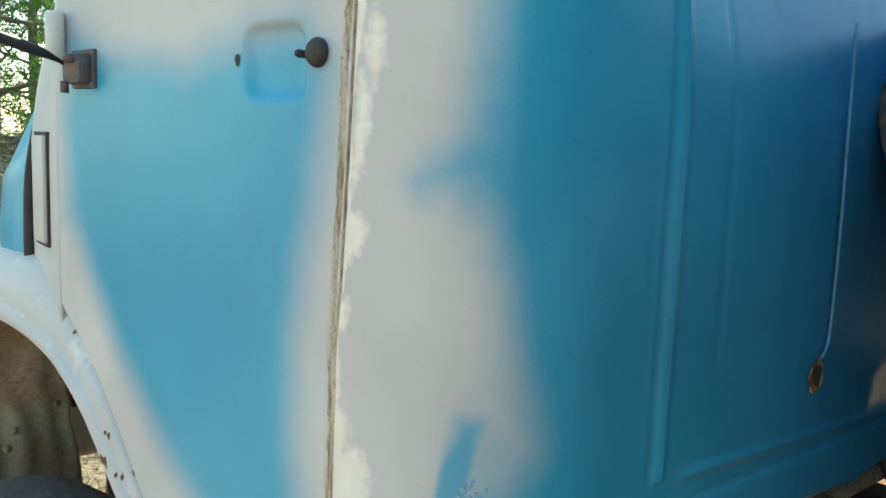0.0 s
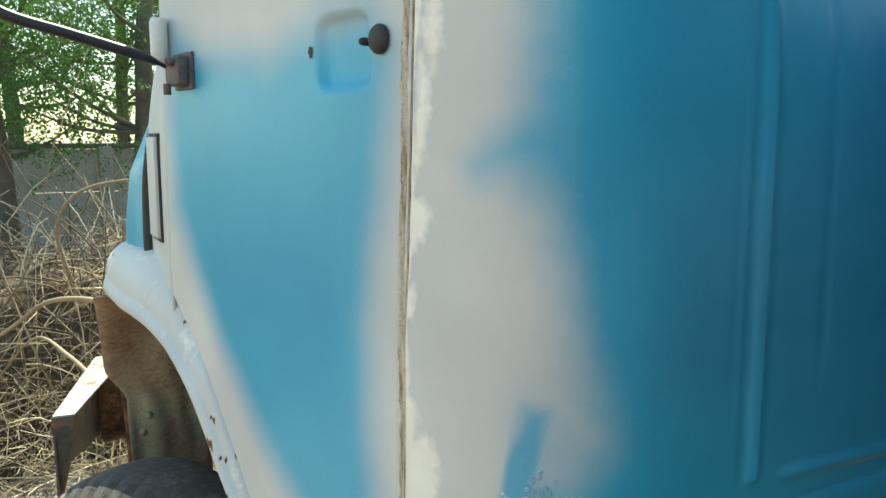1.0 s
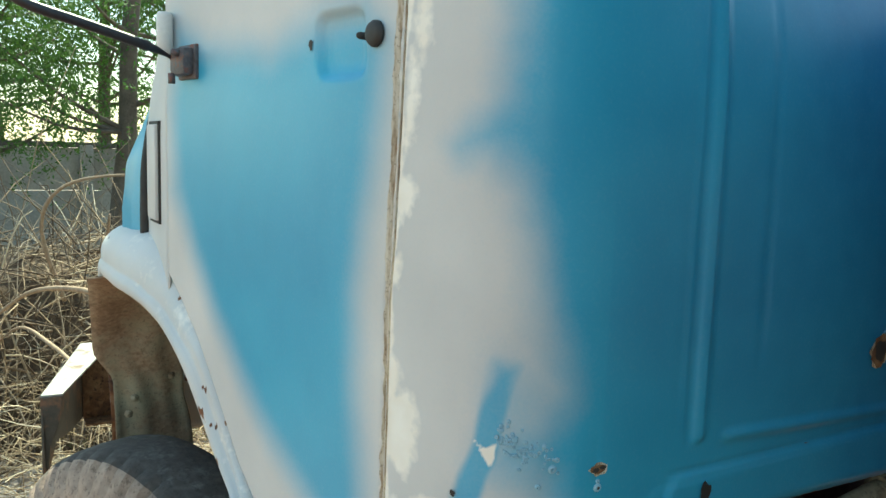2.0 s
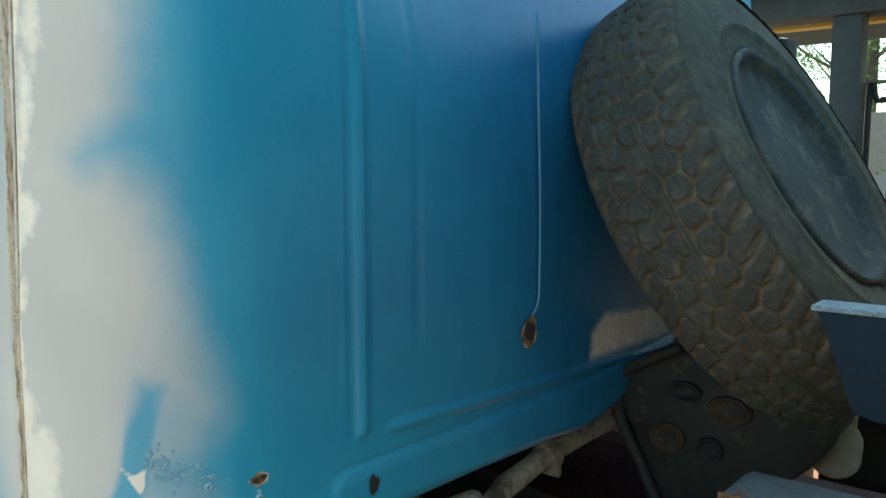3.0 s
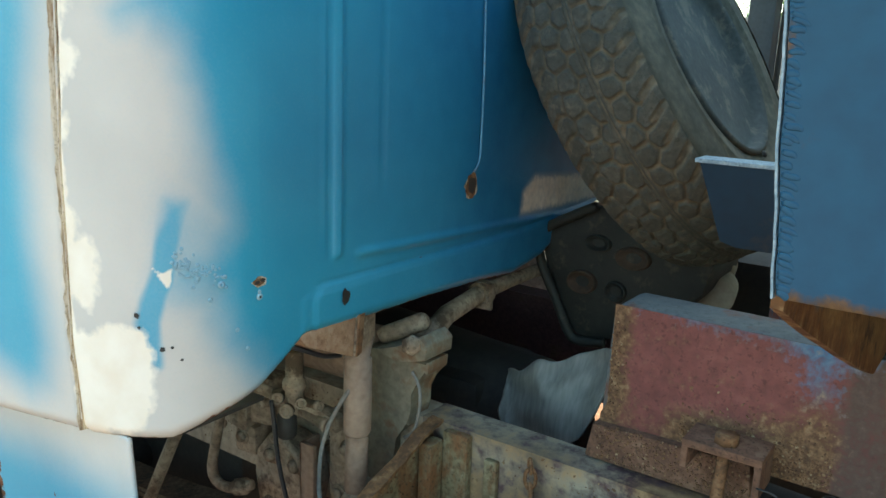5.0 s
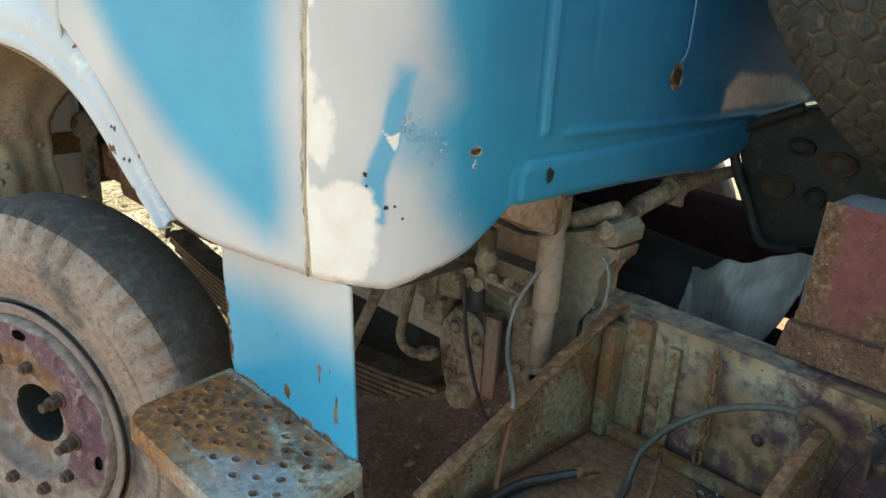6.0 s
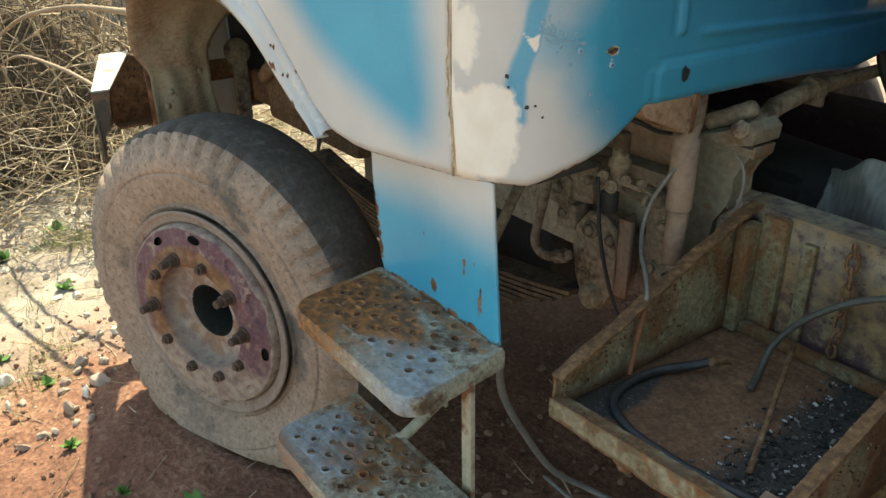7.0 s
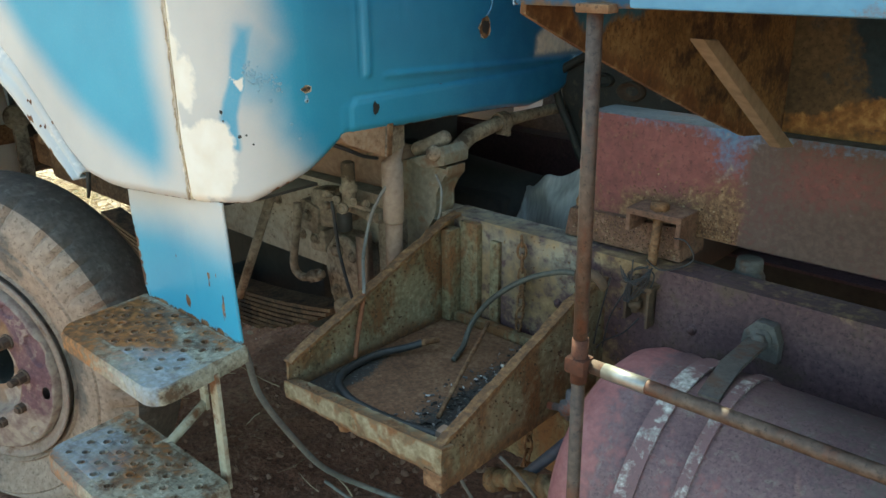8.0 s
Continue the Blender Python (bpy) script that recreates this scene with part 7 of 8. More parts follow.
def bed():
    wavy = lambda z: 0.6940 - 0.078 * (min(z, 1.72) - 1.555) + 0.0016 * noise.noise((z * 22, 2, 0)) + 0.0007 * noise.noise((z * 60, 5, 0))
    bm = B()
    shell(bm, lambda a, b: (lambda z: (wavy(z) + (4.6 - wavy(z)) * a ** 4, 0.0, z))(1.534 + 0.616 * b), 140, 150, 0.012)
    bmesh.ops.recalc_face_normals(bm, faces=list(bm.faces))
    side = part("bed_side", bm, M_BEDMARK, truck, "blue steel bed side with a ragged weld along its edge")
    lay(side, lambda x, y, z: (0, 0, max(0.75 * soft(1.540 + 0.010 * noise.noise((x * 40, 2, 1)) - z, 0.006) * soft(0.95 - x, 0.1), 0.55 * soft(noise.noise((x * 50, z * 28, 3)) - 0.42, 0.08) * soft(0.715 - x, 0.006))))
    # ragged weld: short slanting runs of metal laid one over another along the front edge
    rnd = random.Random(9)
    bm = B()
    line, rads, z = [], [], 1.536
    while z < 2.14:
        line.append((wavy(z) + 0.0042 + rnd.uniform(-0.0007, 0.0007), 0.0012, z))
        rads.append(rnd.uniform(0.0017, 0.0022))
        z += rnd.uniform(0.003, 0.006)
    add_tube(bm, line, rads, 12)
    z = 1.537
    while z < 2.13:
        x0 = wavy(z) + rnd.uniform(0.0002, 0.0012)
        long = rnd.uniform(0.005, 0.0090)
        r = rnd.uniform(0.0012, 0.0022)
        drop = rnd.uniform(0.0006, 0.0040)
        pts = [(x0 + long * t, 0.0002 - 0.0009 * math.sin(math.pi * min(t * 1.15, 1)), z - drop * t * t + rnd.uniform(-1, 1) * 0.0004) for t in (0, 0.2, 0.45, 0.7, 0.9, 1.0)]
        add_tube(bm, pts, [r * 0.75, r * 0.95, r, r * 0.95, r * 0.8, r * 0.5], 10)
        z += rnd.uniform(0.0028, 0.0062)
    for v in bm.verts:
        v.co.y = 0.0001 + v.co.y * 0.20
    tagged(part("weld_bead", bm, M_BEDBLUE, side, "painted weld bead", 70), kind="stuff")
    bm = B()
    shell(bm, lambda a, b: (lambda z: (wavy(z) - 0.0012 + 0.0013 * a, -0.0006 + 0.0135 * a, z))(1.5335 + 0.6165 * b), 2, 150, 0.0012)
    bmesh.ops.recalc_face_normals(bm, faces=list(bm.faces))
    part("edge_strip", bm, M_EDGE, side, "pale worn front edge")
    # lower rail in light blue: the lit strip's brightness is put into the colour
    bm = B()
    add_box(bm, (0.82, -0.006, 1.5345), (4.6, 0.032, 1.562), None, 0.004)
    part("lower_rail", bm, M_LIGHTBLUE, side, "light blue lower rail")
    # tapered cross bearer at the front
    low = [(0.014, 1.524), (0.073, 1.500), (0.156, 1.467), (0.277, 1.421), (0.42, 1.367), (0.575, 1.312), (0.68, 1.297), (0.80, 1.297)]
    under = lambda y: float(np.interp(y, [a for a, b in low], [b for a, b in low]))
    bm = B()
    shell(bm, lambda a, b: (lambda y: (0.698 + 0.0015 * noise.noise((y * 8, b * 3, 4)), y, under(y) + (1.60 - under(y)) * b))(0.014 + 0.786 * a), 90, 40, 0.007)
    bmesh.ops.recalc_face_normals(bm, faces=list(bm.faces))
    bear = part("cross_bearer", bm, M_BEARMARK, truck, "ochre rusted tapered bearer plate")
    lay(bear, lambda x, y, z: (0.85 * soft(z - 1.500 - 0.05 * (y - 0.1) + 0.02 * noise.noise((y * 18, z * 18, 2)), 0.015) * soft(0.24 - y + 0.05 * noise.noise((y * 9, z * 30, 7)), 0.03), 0.30 * soft(0.006 - (z - under(y)), 0.006), 0.85 * soft(0.020 + 0.015 * noise.noise((y * 20, 3, 3)) - (z - under(y)), 0.02) + 0.6 * soft(0.10 - y, 0.03)))
    bm = B()
    add_prism(bm, [(0.775, 0.200, 1.492), (0.775, 0.240, 1.488), (0.775, 0.528, 1.317), (0.775, 0.475, 1.325)], (1, 0, 0), 0.018, 0.003)
    part("brace", bm, M_OLDWOOD, truck, "pale brown diagonal brace")
    bm = B()
    add_box(bm, (0.708, 0.726, 1.285), (4.4, 0.734, 1.60), None, 0.002)
    part("long_bearer", bm, M_OLIVE, truck, "stained olive-brown long bearer")
    bm = B()
    grid(bm, lambda p, q: (0.702 + 0.9 * p, 0.7225 - 0.001 * noise.noise((p * 20, q * 9, 1)), 1.296 + 0.301 * q), 90, 30)
    web = part("bearer_web", bm, M_OLIVEMARK, truck, "olive-brown web with ragged dark blue paint")
    lay(web, lambda x, y, z: (0.95 * soft(x - 0.80 - 0.25 * (1.40 - z) + 0.05 * noise.noise((x * 14, z * 14, 3)), 0.035) * soft(x - 0.70, 0.1) * soft(1.55 - z, 0.03), 0, 0.75 * soft(0.03 + 0.05 * noise.noise((x * 9, z * 9, 8)) - abs(z - 1.318), 0.02)))
    # floor
    bm = B()
    add_box(bm, (0.70, 0.03, 1.60), (4.6, 2.20, 1.64), None, 0.003)
    part("bed_floor", bm, M_OLDWOOD, truck, "worn wooden bed floor")
    # headboard out of view, added to shade the gap behind the cab
    bm = B()
    add_box(bm, (0.700, 0.03, 1.64), (0.72, 2.19, 2.45), None, 0.003)
    part("headboard", bm, M_BEDBLUE, truck, "unseen blue steel headboard of the bed, added for shade")
    bm = B()
    add_box(bm, (0.70, 2.19, 1.53), (4.6, 2.205, 2.15))
    part("far_bed_side", bm, M_BEDBLUE, truck, "far blue bed side")
    # navy sill plate that reaches forward of the bed
    bm = B()
    add_prism(bm, [(0.425, 0.737, 1.514), (0.466, 0.737, 1.404), (0.49, 0.737, 1.398), (0.692, 0.737, 1.398), (0.692, 0.737, 1.514)], (0, 1, 0), 0.006, 0.001)
    sill = part("sill_plate", bm, M_NAVY, truck, "dark blue plate reaching forward of the bed")
    # paler than the plate: the sun it catches is put into its colour
    bm = B()
    add_box(bm, (0.418, 0.735, 1.514), (0.692, 0.785, 1.520), None, 0.001)
    part("top_flange", bm, M_EDGE, sill, "light blue top flange, paled for the sun on it")
    # leaning prop pole with a cross pipe
    bm = B()
    add_tube(bm, [(0.789, -0.002, 1.182), (0.787, -0.004, 1.537)], 0.0074, 14)
    pole = part("prop_pole", bm, M_PIPERUST, truck, "thin rust-brown pole hung from the bed")
    part("lower_pole", add_tube(B(), [(0.789, -0.002, 1.20), (0.7885, 0.004, 0.62)], 0.0072, 14), M_PIPERUST, pole, "rust-brown lower half")
    bm = B()
    add_box(bm, (0.777, -0.013, 1.176), (0.801, 0.009, 1.194), None, 0.004)
    add_tube(bm, [(0.789, -0.002, 1.165), (0.789, -0.002, 1.214)], 0.0088, 10)
    part("pole_clamp", bm, M_REDRUST, pole, "rusty clamp")
    part("cross_pipe", add_tube(B(), [(0.785, 0.004, 1.184), (0.90, 0.004, 1.1845), (1.6, 0.004, 1.187)], 0.0076, 14), M_PIPERUST, pole, "rusty steel cross pipe")
    # bright band near the joint: the sun's glint, put into the colour
    part("pipe_glint", add_tube(B(), [(0.815, 0.004, 1.184), (0.863, 0.004, 1.1844)], 0.0081, 14), M_GLINT, pole, "bright band painting the sun's glint on the pipe")
    bm = B()
    add_box(bm, (0.772, -0.014, 1.530), (0.806, 0.004, 1.538), None, 0.002)
    part("pole_tab", bm, M_RUST, pole)


M_EDGE = mat("worn pale blue edge", [(0.3, (0.10, 0.17, 0.24)), (0.5, (0.22, 0.31, 0.38)), (0.7, (0.42, 0.50, 0.55))], 60, 160, 0.6, 0.2, pits=0.6)
M_LIGHTBLUE = mat("light blue paint", [(0.3, (0.06, 0.22, 0.38)), (0.7, (0.11, 0.31, 0.48))], 10, 90, 0.45, 0.15, spots=((0.16, 0.08, 0.04), 0.12, 12))
bed()


# ---- between cab and bed ----
def spare_tyre():
    c, n = Vector((0.197, 1.205, 1.632)), Vector((0.872, -0.01, 0.49)).normalized()
    R, hw = 0.400, 0.10
    at = turned(n, c)
    bm = B()
    prof = [(0.205, hw * 0.80), (0.218, hw * 0.95), (0.232, hw * 1.0), (0.262, hw * 1.04), (0.265, hw * 1.075), (0.271, hw * 1.075), (0.274, hw * 1.05), (0.30, hw * 1.08), (0.345, hw * 1.0), (0.366, hw * 0.93), (0.360, hw * 0.5), (0.360, -hw * 0.5), (0.366, -hw * 0.93), (0.34, -hw * 1.02), (0.28, -hw * 1.05), (0.228, -hw * 0.95), (0.215, -hw * 0.8)]
    add_lathe(bm, prof, 96, at, close=True)
    tyre = tagged(done("spare_tyre", bm, M_MUD, 35), "muddy lug-tread spare wheel leaning against the cab's rear wall", "spare wheel")
    # tread: hexagonal lugs in staggered rows parted by muddy grooves, a thin line round the middle, bars on the shoulders
    na, nh = 1000, 84
    pitch = 58
    rnd = random.Random(4)
    wear = {(j, k): (rnd.uniform(-0.16, 0.16), rnd.uniform(-0.16, 0.16), rnd.uniform(0.5, 1.0)) for j in range(-4, 5) for k in range(pitch)}
    row_h, row_a = 0.0345, 2 * math.pi / pitch

    def lug(a, h):
        """The lug under a place: how far the nearest groove is, as a share of the lug's width, and its height."""
        near = []
        j0 = round(h / row_h)
        for j in (j0 - 1, j0, j0 + 1):
            k0 = round(a / row_a - (0.5 if j % 2 else 0))
            for k in (k0 - 1, k0, k0 + 1):
                ja, jh, tall = wear[max(-4, min(4, j)), k % pitch]
                da = (a / row_a - k - (0.5 if j % 2 else 0) - ja) * row_a * R / 0.043
                dh = (h - (j + jh) * row_h) / row_h
                near.append((math.hypot(da, dh * 1.02), tall))
        near.sort()
        return near[1][0] - near[0][0], near[0][1]

    co, mud = [], []
    for i in range(na):
        a = 2 * math.pi * i / na
        for j in range(nh + 1):
            h = -0.098 + 0.196 * j / nh
            gap, tall = lug(a, h + 0.004 * noise.noise((math.cos(a) * 9, math.sin(a) * 9, h * 20)))
            top = soft(gap - 0.17, 0.09)
            line = soft(0.0020 - abs(abs(h - 0.012) - 0.0034), 0.0010)
            if abs(h) > 0.066:
                bar = abs((a / row_a * 1.0 + h * 16) % 1.0 - 0.5) * 2
                top = max(top * 0.4, soft(bar - 0.36, 0.12))
            top = max(top * (1 - 0.8 * soft(0.0075 - abs(h - 0.012), 0.002)), 0.9 * line)
            crown = 0.35 * max(0.0, abs(h) - 0.045) + 9 * max(0.0, abs(h) - 0.076) ** 2
            fade = soft(0.097 - abs(h), 0.006)
            rad = R - 0.0095 - crown + 0.0085 * top * (0.6 + 0.4 * tall) * fade + 0.0012 * noise.noise((math.cos(a) * 40, math.sin(a) * 40, h * 90))
            co.append(at @ Vector((rad * math.cos(a), rad * math.sin(a), h)))
            mud.append(max(0.0, 1 - top) * (0.55 + 0.5 * soft(h + 0.005, 0.05)) + 0.25 * soft(abs(h) - 0.075, 0.02))
    w = nh + 1
    faces = [(i * w + j, ((i + 1) % na) * w + j, ((i + 1) % na) * w + j + 1, i * w + j + 1) for i in range(na) for j in range(nh)]
    mesh = bpy.data.meshes.new("tread")
    mesh.from_pydata(co, [], faces)
    mesh.attributes.new("cream", "FLOAT", "POINT").data.foreach_set("value", mud)
    mesh.materials.append(M_SPARE)
    mesh.shade_smooth()
    tread = new("tread", mesh)
    tread.parent = tyre
    tagged(tread, "worn black tread lugs with tan mud in the grooves")
    bm = B()
    add_lathe(bm, [(0.218, hw * 0.9), (0.222, hw * 1.02), (0.215, hw * 1.06), (0.207, hw * 0.99), (0.203, hw * 0.86), (0.195, hw * 0.80), (0.10, hw * 0.78), (0.0, hw * 0.78)], 56, at)
    part("rim", bm, M_SPARERIM, tyre, "dark dusty rim dish")
    bm = B()
    add_lathe(bm, [(0.0, 0.004), (0.006, 0.004), (0.008, 0.0)], 10, at @ Matrix.Translation((0.225, 0.02, hw * 1.04)))
    part("valve", bm, M_DARK, tyre)


M_MUD = mat("mud-stained tyre rubber", [(0.3, (0.060, 0.062, 0.052)), (0.5, (0.110, 0.106, 0.084)), (0.7, (0.19, 0.170, 0.128))], 10, 60, 0.95, 0.45, spec=0.25)
M_SPARERIM = mat("dusty dark rim", [(0.3, (0.035, 0.043, 0.043)), (0.7, (0.095, 0.108, 0.105))], 8, 90, 0.8, 0.25, spots=((0.15, 0.14, 0.115), 0.25, 16))
spare_tyre()


SHEET_X0, SHEET_X1 = 0.037, 0.256


def behind_cab():
    # dark cast carrier under the spare wheel: a rounded drum with a rolled rim and sunk sockets
    bm = B()
    edge = [(-0.018, 1.25), (-0.012, 1.285), (0.012, 1.307), (0.11, 1.36), (0.25, 1.37), (0.34, 1.33), (0.36, 1.27), (0.345, 1.21), (0.30, 1.16), (0.22, 1.10), (0.15, 1.07), (0.09, 1.062), (0.065, 1.08), (0.035, 1.14), (0.0, 1.20)]
    add_prism(bm, [(x, 1.115, z) for x, z in edge], (0, 1, 0), 0.22, 0.022)
    carrier = part("carrier_casting", bm, M_CAST, truck, "black oily casting under the spare wheel", 50)
    part("carrier_rim", add_tube(B(), bend([(x, 1.108, z) for x, z in edge[10:] + edge[:4]], 5), 0.011, 10), M_CAST, carrier)
    for x, z, w, h, matl in ((0.088, 1.193, 0.034, 0.026, M_RUSTDARK), (0.197, 1.262, 0.038, 0.024, M_RUSTDARK), (0.118, 1.282, 0.030, 0.018, M_CAST), (0.165, 1.186, 0.024, 0.022, M_CAST)):
        bm = B()
        add_lathe(bm, [(0.0, -0.004), (0.45, -0.003), (0.72, 0.002), (0.84, 0.010), (0.93, 0.011), (1.0, 0.004), (1.04, -0.01)], 22, Matrix.Translation((x, 1.112, z)) @ Matrix.Rotation(radians(90), 4, "X") @ Matrix.Diagonal((w, h, 1, 1)))
        part("socket", bm, matl, carrier)
    # two pale filter cans
    for k, (x, y, z) in enumerate(((0.342, 1.20, 1.192), (0.318, 1.27, 1.225))):
        bm = B()
        add_tube(bm, [(x + 0.004, y - 0.006, z), (x, y + 0.002, z), (x - 0.012, y + 0.07, z + 0.004), (x - 0.014, y + 0.075, z + 0.004)], [0.034, 0.041, 0.041, 0.036], 24)
        part("filter_can", bm, M_PALE2, truck, "pale dusty filter can")
    bm = B()
    add_lathe(bm, [(0.060, 0.0), (0.060, 0.10), (0.055, 0.10), (0.055, 0.01), (0.0, 0.01)], 24, Matrix.Translation((0.56, 0.97, 1.16)))
    part("tin_cup", bm, M_GREYIRON, truck, "grey sheet metal cup")
    # sagging pale sheet
    bm = B()

    def f(a, b):
        x = SHEET_X0 + (SHEET_X1 - SHEET_X0) * a
        low = float(np.interp(x, (0.035, 0.048, 0.10, 0.177, 0.213, 0.232, 0.252), (0.960, 0.920, 0.911, 0.929, 0.958, 1.000, 1.065)))
        high = 1.04 + 0.50 * (x - 0.06) + 0.02 * noise.noise((x * 22, 1, 6))
        fold = 0.020 * math.sin(a * 7 + b * 2.5) + 0.012 * noise.noise((a * 4, b * 4, 2))
        return (x - 0.022 * b * (1 - a), 0.88 + 0.05 * b ** 1.5 + fold * (0.5 + 0.5 * b), low + (high - low) * b)

    shell(bm, f, 44, 30, 0.004)
    sheet_ob = done("plastic_sheet", bm, M_SHEET, 60)
    tagged(sheet_ob, "crumpled pale grey plastic sheet stuffed behind the gearbox", "plastic sheet")


M_RUSTDARK = mat("dark rust", [(0.3, (0.03, 0.02, 0.014)), (0.7, (0.09, 0.055, 0.035))], 20, 90, 0.85, 0.4)
M_PALE2 = mat("pale dusty can", [(0.3, (0.26, 0.24, 0.19)), (0.7, (0.42, 0.39, 0.32))], 12, 80, 0.8, 0.2)
M_SHEET = mat("pale grey plastic sheet", [(0.3, (0.11, 0.108, 0.10)), (0.7, (0.29, 0.282, 0.26))], 7, 50, 0.5, 0.2, stretch=(3, 1, 0.5))
behind_cab()
part("rear_wall_wire", add_tube(B(), bend([(0.006, 0.794, 1.450), (0.006, 0.808, 1.466), (0.006, 0.812, 1.50), (0.006, 0.812, 1.62), (0.006, 0.806, 1.74), (0.006, 0.798, 1.90)], 6), 0.0024, 6), M_LIGHTBLUE, truck, "thin painted wire on the rear wall")
bm = B()
add_tube(bm, bend([(-0.105, 0.165, 0.83), (-0.112, 0.175, 0.799), (-0.151, 0.22, 0.681), (-0.174, 0.30, 0.538), (-0.21, 0.42, 0.36), (-0.22, 0.56, 0.22), (-0.10, 0.66, 0.155), (0.05, 0.70, 0.15)], 8), 0.0075, 10)
tagged(done("drooping_hose", bm, M_GREYHOSE, 40), "thin grey hose drooping from the step to the soil", "hose")

for label, pts, r in (("thin pale cable drooping to the soil below the tray", [(0.27, 0.30, 0.786), (0.285, 0.33, 0.70), (0.31, 0.42, 0.50), (0.36, 0.55, 0.30), (0.42, 0.70, 0.17)], 0.0035),
                      ("thin grey cable lying on the soil", [(-0.34, 0.52, 0.20), (-0.22, 0.55, 0.165), (-0.05, 0.62, 0.16), (0.15, 0.60, 0.16), (0.33, 0.72, 0.165), (0.6, 0.80, 0.16)], 0.0045),
                      ("thin dark cable hanging by the tray corner", [(0.452, 0.30, 0.76), (0.47, 0.34, 0.70), (0.50, 0.38, 0.62), (0.53, 0.45, 0.50), (0.50, 0.60, 0.2)], 0.003)):
    bm = B()
    add_tube(bm, bend(pts, 8), r, 8)
    tagged(done("loose_cable", bm, M_GREYHOSE, 40), label, "cable")


# ---- ground ----
def height(x, y):
    """The soil: nearly level, sinking to the far side, heaped round the tyre and rough with clods."""
    z = 0.13 + 0.05 * noise.noise((x * 0.5, y * 0.5, 0)) + 0.02 * noise.noise((x * 2.1, y * 2.1, 4))
    z += 0.075 * math.exp(-(((x + 1.15) / 0.7) ** 2 + ((y + 0.15) / 0.35) ** 2))
    near = math.exp(-((x + 0.8) ** 2 + y ** 2) / 9)
    z += near * (0.015 * noise.noise((x * 9, y * 9, 7)) + 0.009 * noise.noise((x * 22, y * 22, 2)) + 0.005 * noise.noise((x * 48, y * 48, 5)))
    return z


def spaced(lo, hi, a, b, fine, coarse):
    out, v = [], lo
    while v < hi:
        out.append(v)
        d = 0 if a <= v <= b else min(abs(v - a), abs(v - b))
        v += fine + d * coarse
    return out + [hi]


def make_ground():
    xs, ys = spaced(-400, 400, -2.6, 0.8, 0.014, 0.07), spaced(-400, 400, -1.0, 1.0, 0.014, 0.07)
    co = [(x, y, height(x, y)) for x in xs for y in ys]
    n = len(ys)
    faces = [(i * n + j, (i + 1) * n + j, (i + 1) * n + j + 1, i * n + j + 1) for i in range(len(xs) - 1) for j in range(n - 1)]
    mesh = bpy.data.meshes.new("ground")
    mesh.from_pydata(co, [], faces)
    mesh.materials.append(M_SOIL)
    mesh.shade_smooth()
    tagged(new("ground", mesh), "red dry soil, cloddy and bare under the lorry", "ground", kind="structure")


make_ground()


def scatter(name, label, category, count, area, size, material, seed, avoid=None):
    """Loose stones and clods, half sunk in the soil."""
    rnd = random.Random(seed)
    ball = B()
    bmesh.ops.create_icosphere(ball, subdivisions=2, radius=1.0)
    unit, tris = [v.co.copy() for v in ball.verts], [[v.index for v in f.verts] for f in ball.faces]
    ball.free()
    co, faces = [], []
    for _ in range(count):
        x, y = rnd.uniform(*area[0]), rnd.uniform(*area[1])
        if avoid and avoid(x, y):
            continue
        s = size[0] + (size[1] - size[0]) * rnd.random() ** 3
        m = pose(x, y, height(x, y) + s * 0.25, rnd.uniform(0, 360), rnd.uniform(0, 360), rnd.uniform(0, 360))
        k = Vector((rnd.uniform(0.7, 1.3), rnd.uniform(0.6, 1.1), rnd.uniform(0.4, 0.8))) * s
        n = len(co)
        seed_at = Vector((rnd.uniform(0, 50), rnd.uniform(0, 50), rnd.uniform(0, 50)))
        co += [m @ (Vector((v.x * k.x, v.y * k.y, v.z * k.z)) * (1 + 0.45 * noise.noise(v * 1.6 + seed_at) + rnd.uniform(-0.06, 0.06))) for v in unit]
        faces += [tuple(n + i for i in t) for t in tris]
    mesh = bpy.data.meshes.new(name)
    mesh.from_pydata(co, [], faces)
    mesh.materials.append(material)
    return tagged(new(name, mesh), label, category, kind="stuff")


M_STONE = by_stem(mat("pale stones", [(0.3, (0.24, 0.19, 0.145)), (0.7, (0.48, 0.40, 0.32))], 14, 90, 0.9, 0.4), [(0.0, (0.24, 0.170, 0.130)), (0.5, (0.40, 0.330, 0.270)), (1.0, (0.62, 0.57, 0.50))])
M_CLOD = mat("red clods", [(0.3, (0.12, 0.060, 0.040)), (0.7, (0.29, 0.170, 0.118))], 18, 90, 0.95, 0.5)
under = lambda x, y: -1.5 < x < -0.6 and -0.3 < y < 0.2
scatter("clods", "red soil clods and crumbs round the tyre", "clods", 7000, ((-2.1, 1.0), (-1.4, 1.6)), (0.0015, 0.0135), M_CLOD, 11, under)
scatter("stones", "pale rubble stones on the sunlit soil", "stones", 2600, ((-4.6, -1.3), (-1.5, 2.0)), (0.002, 0.026), M_STONE, 12, under)


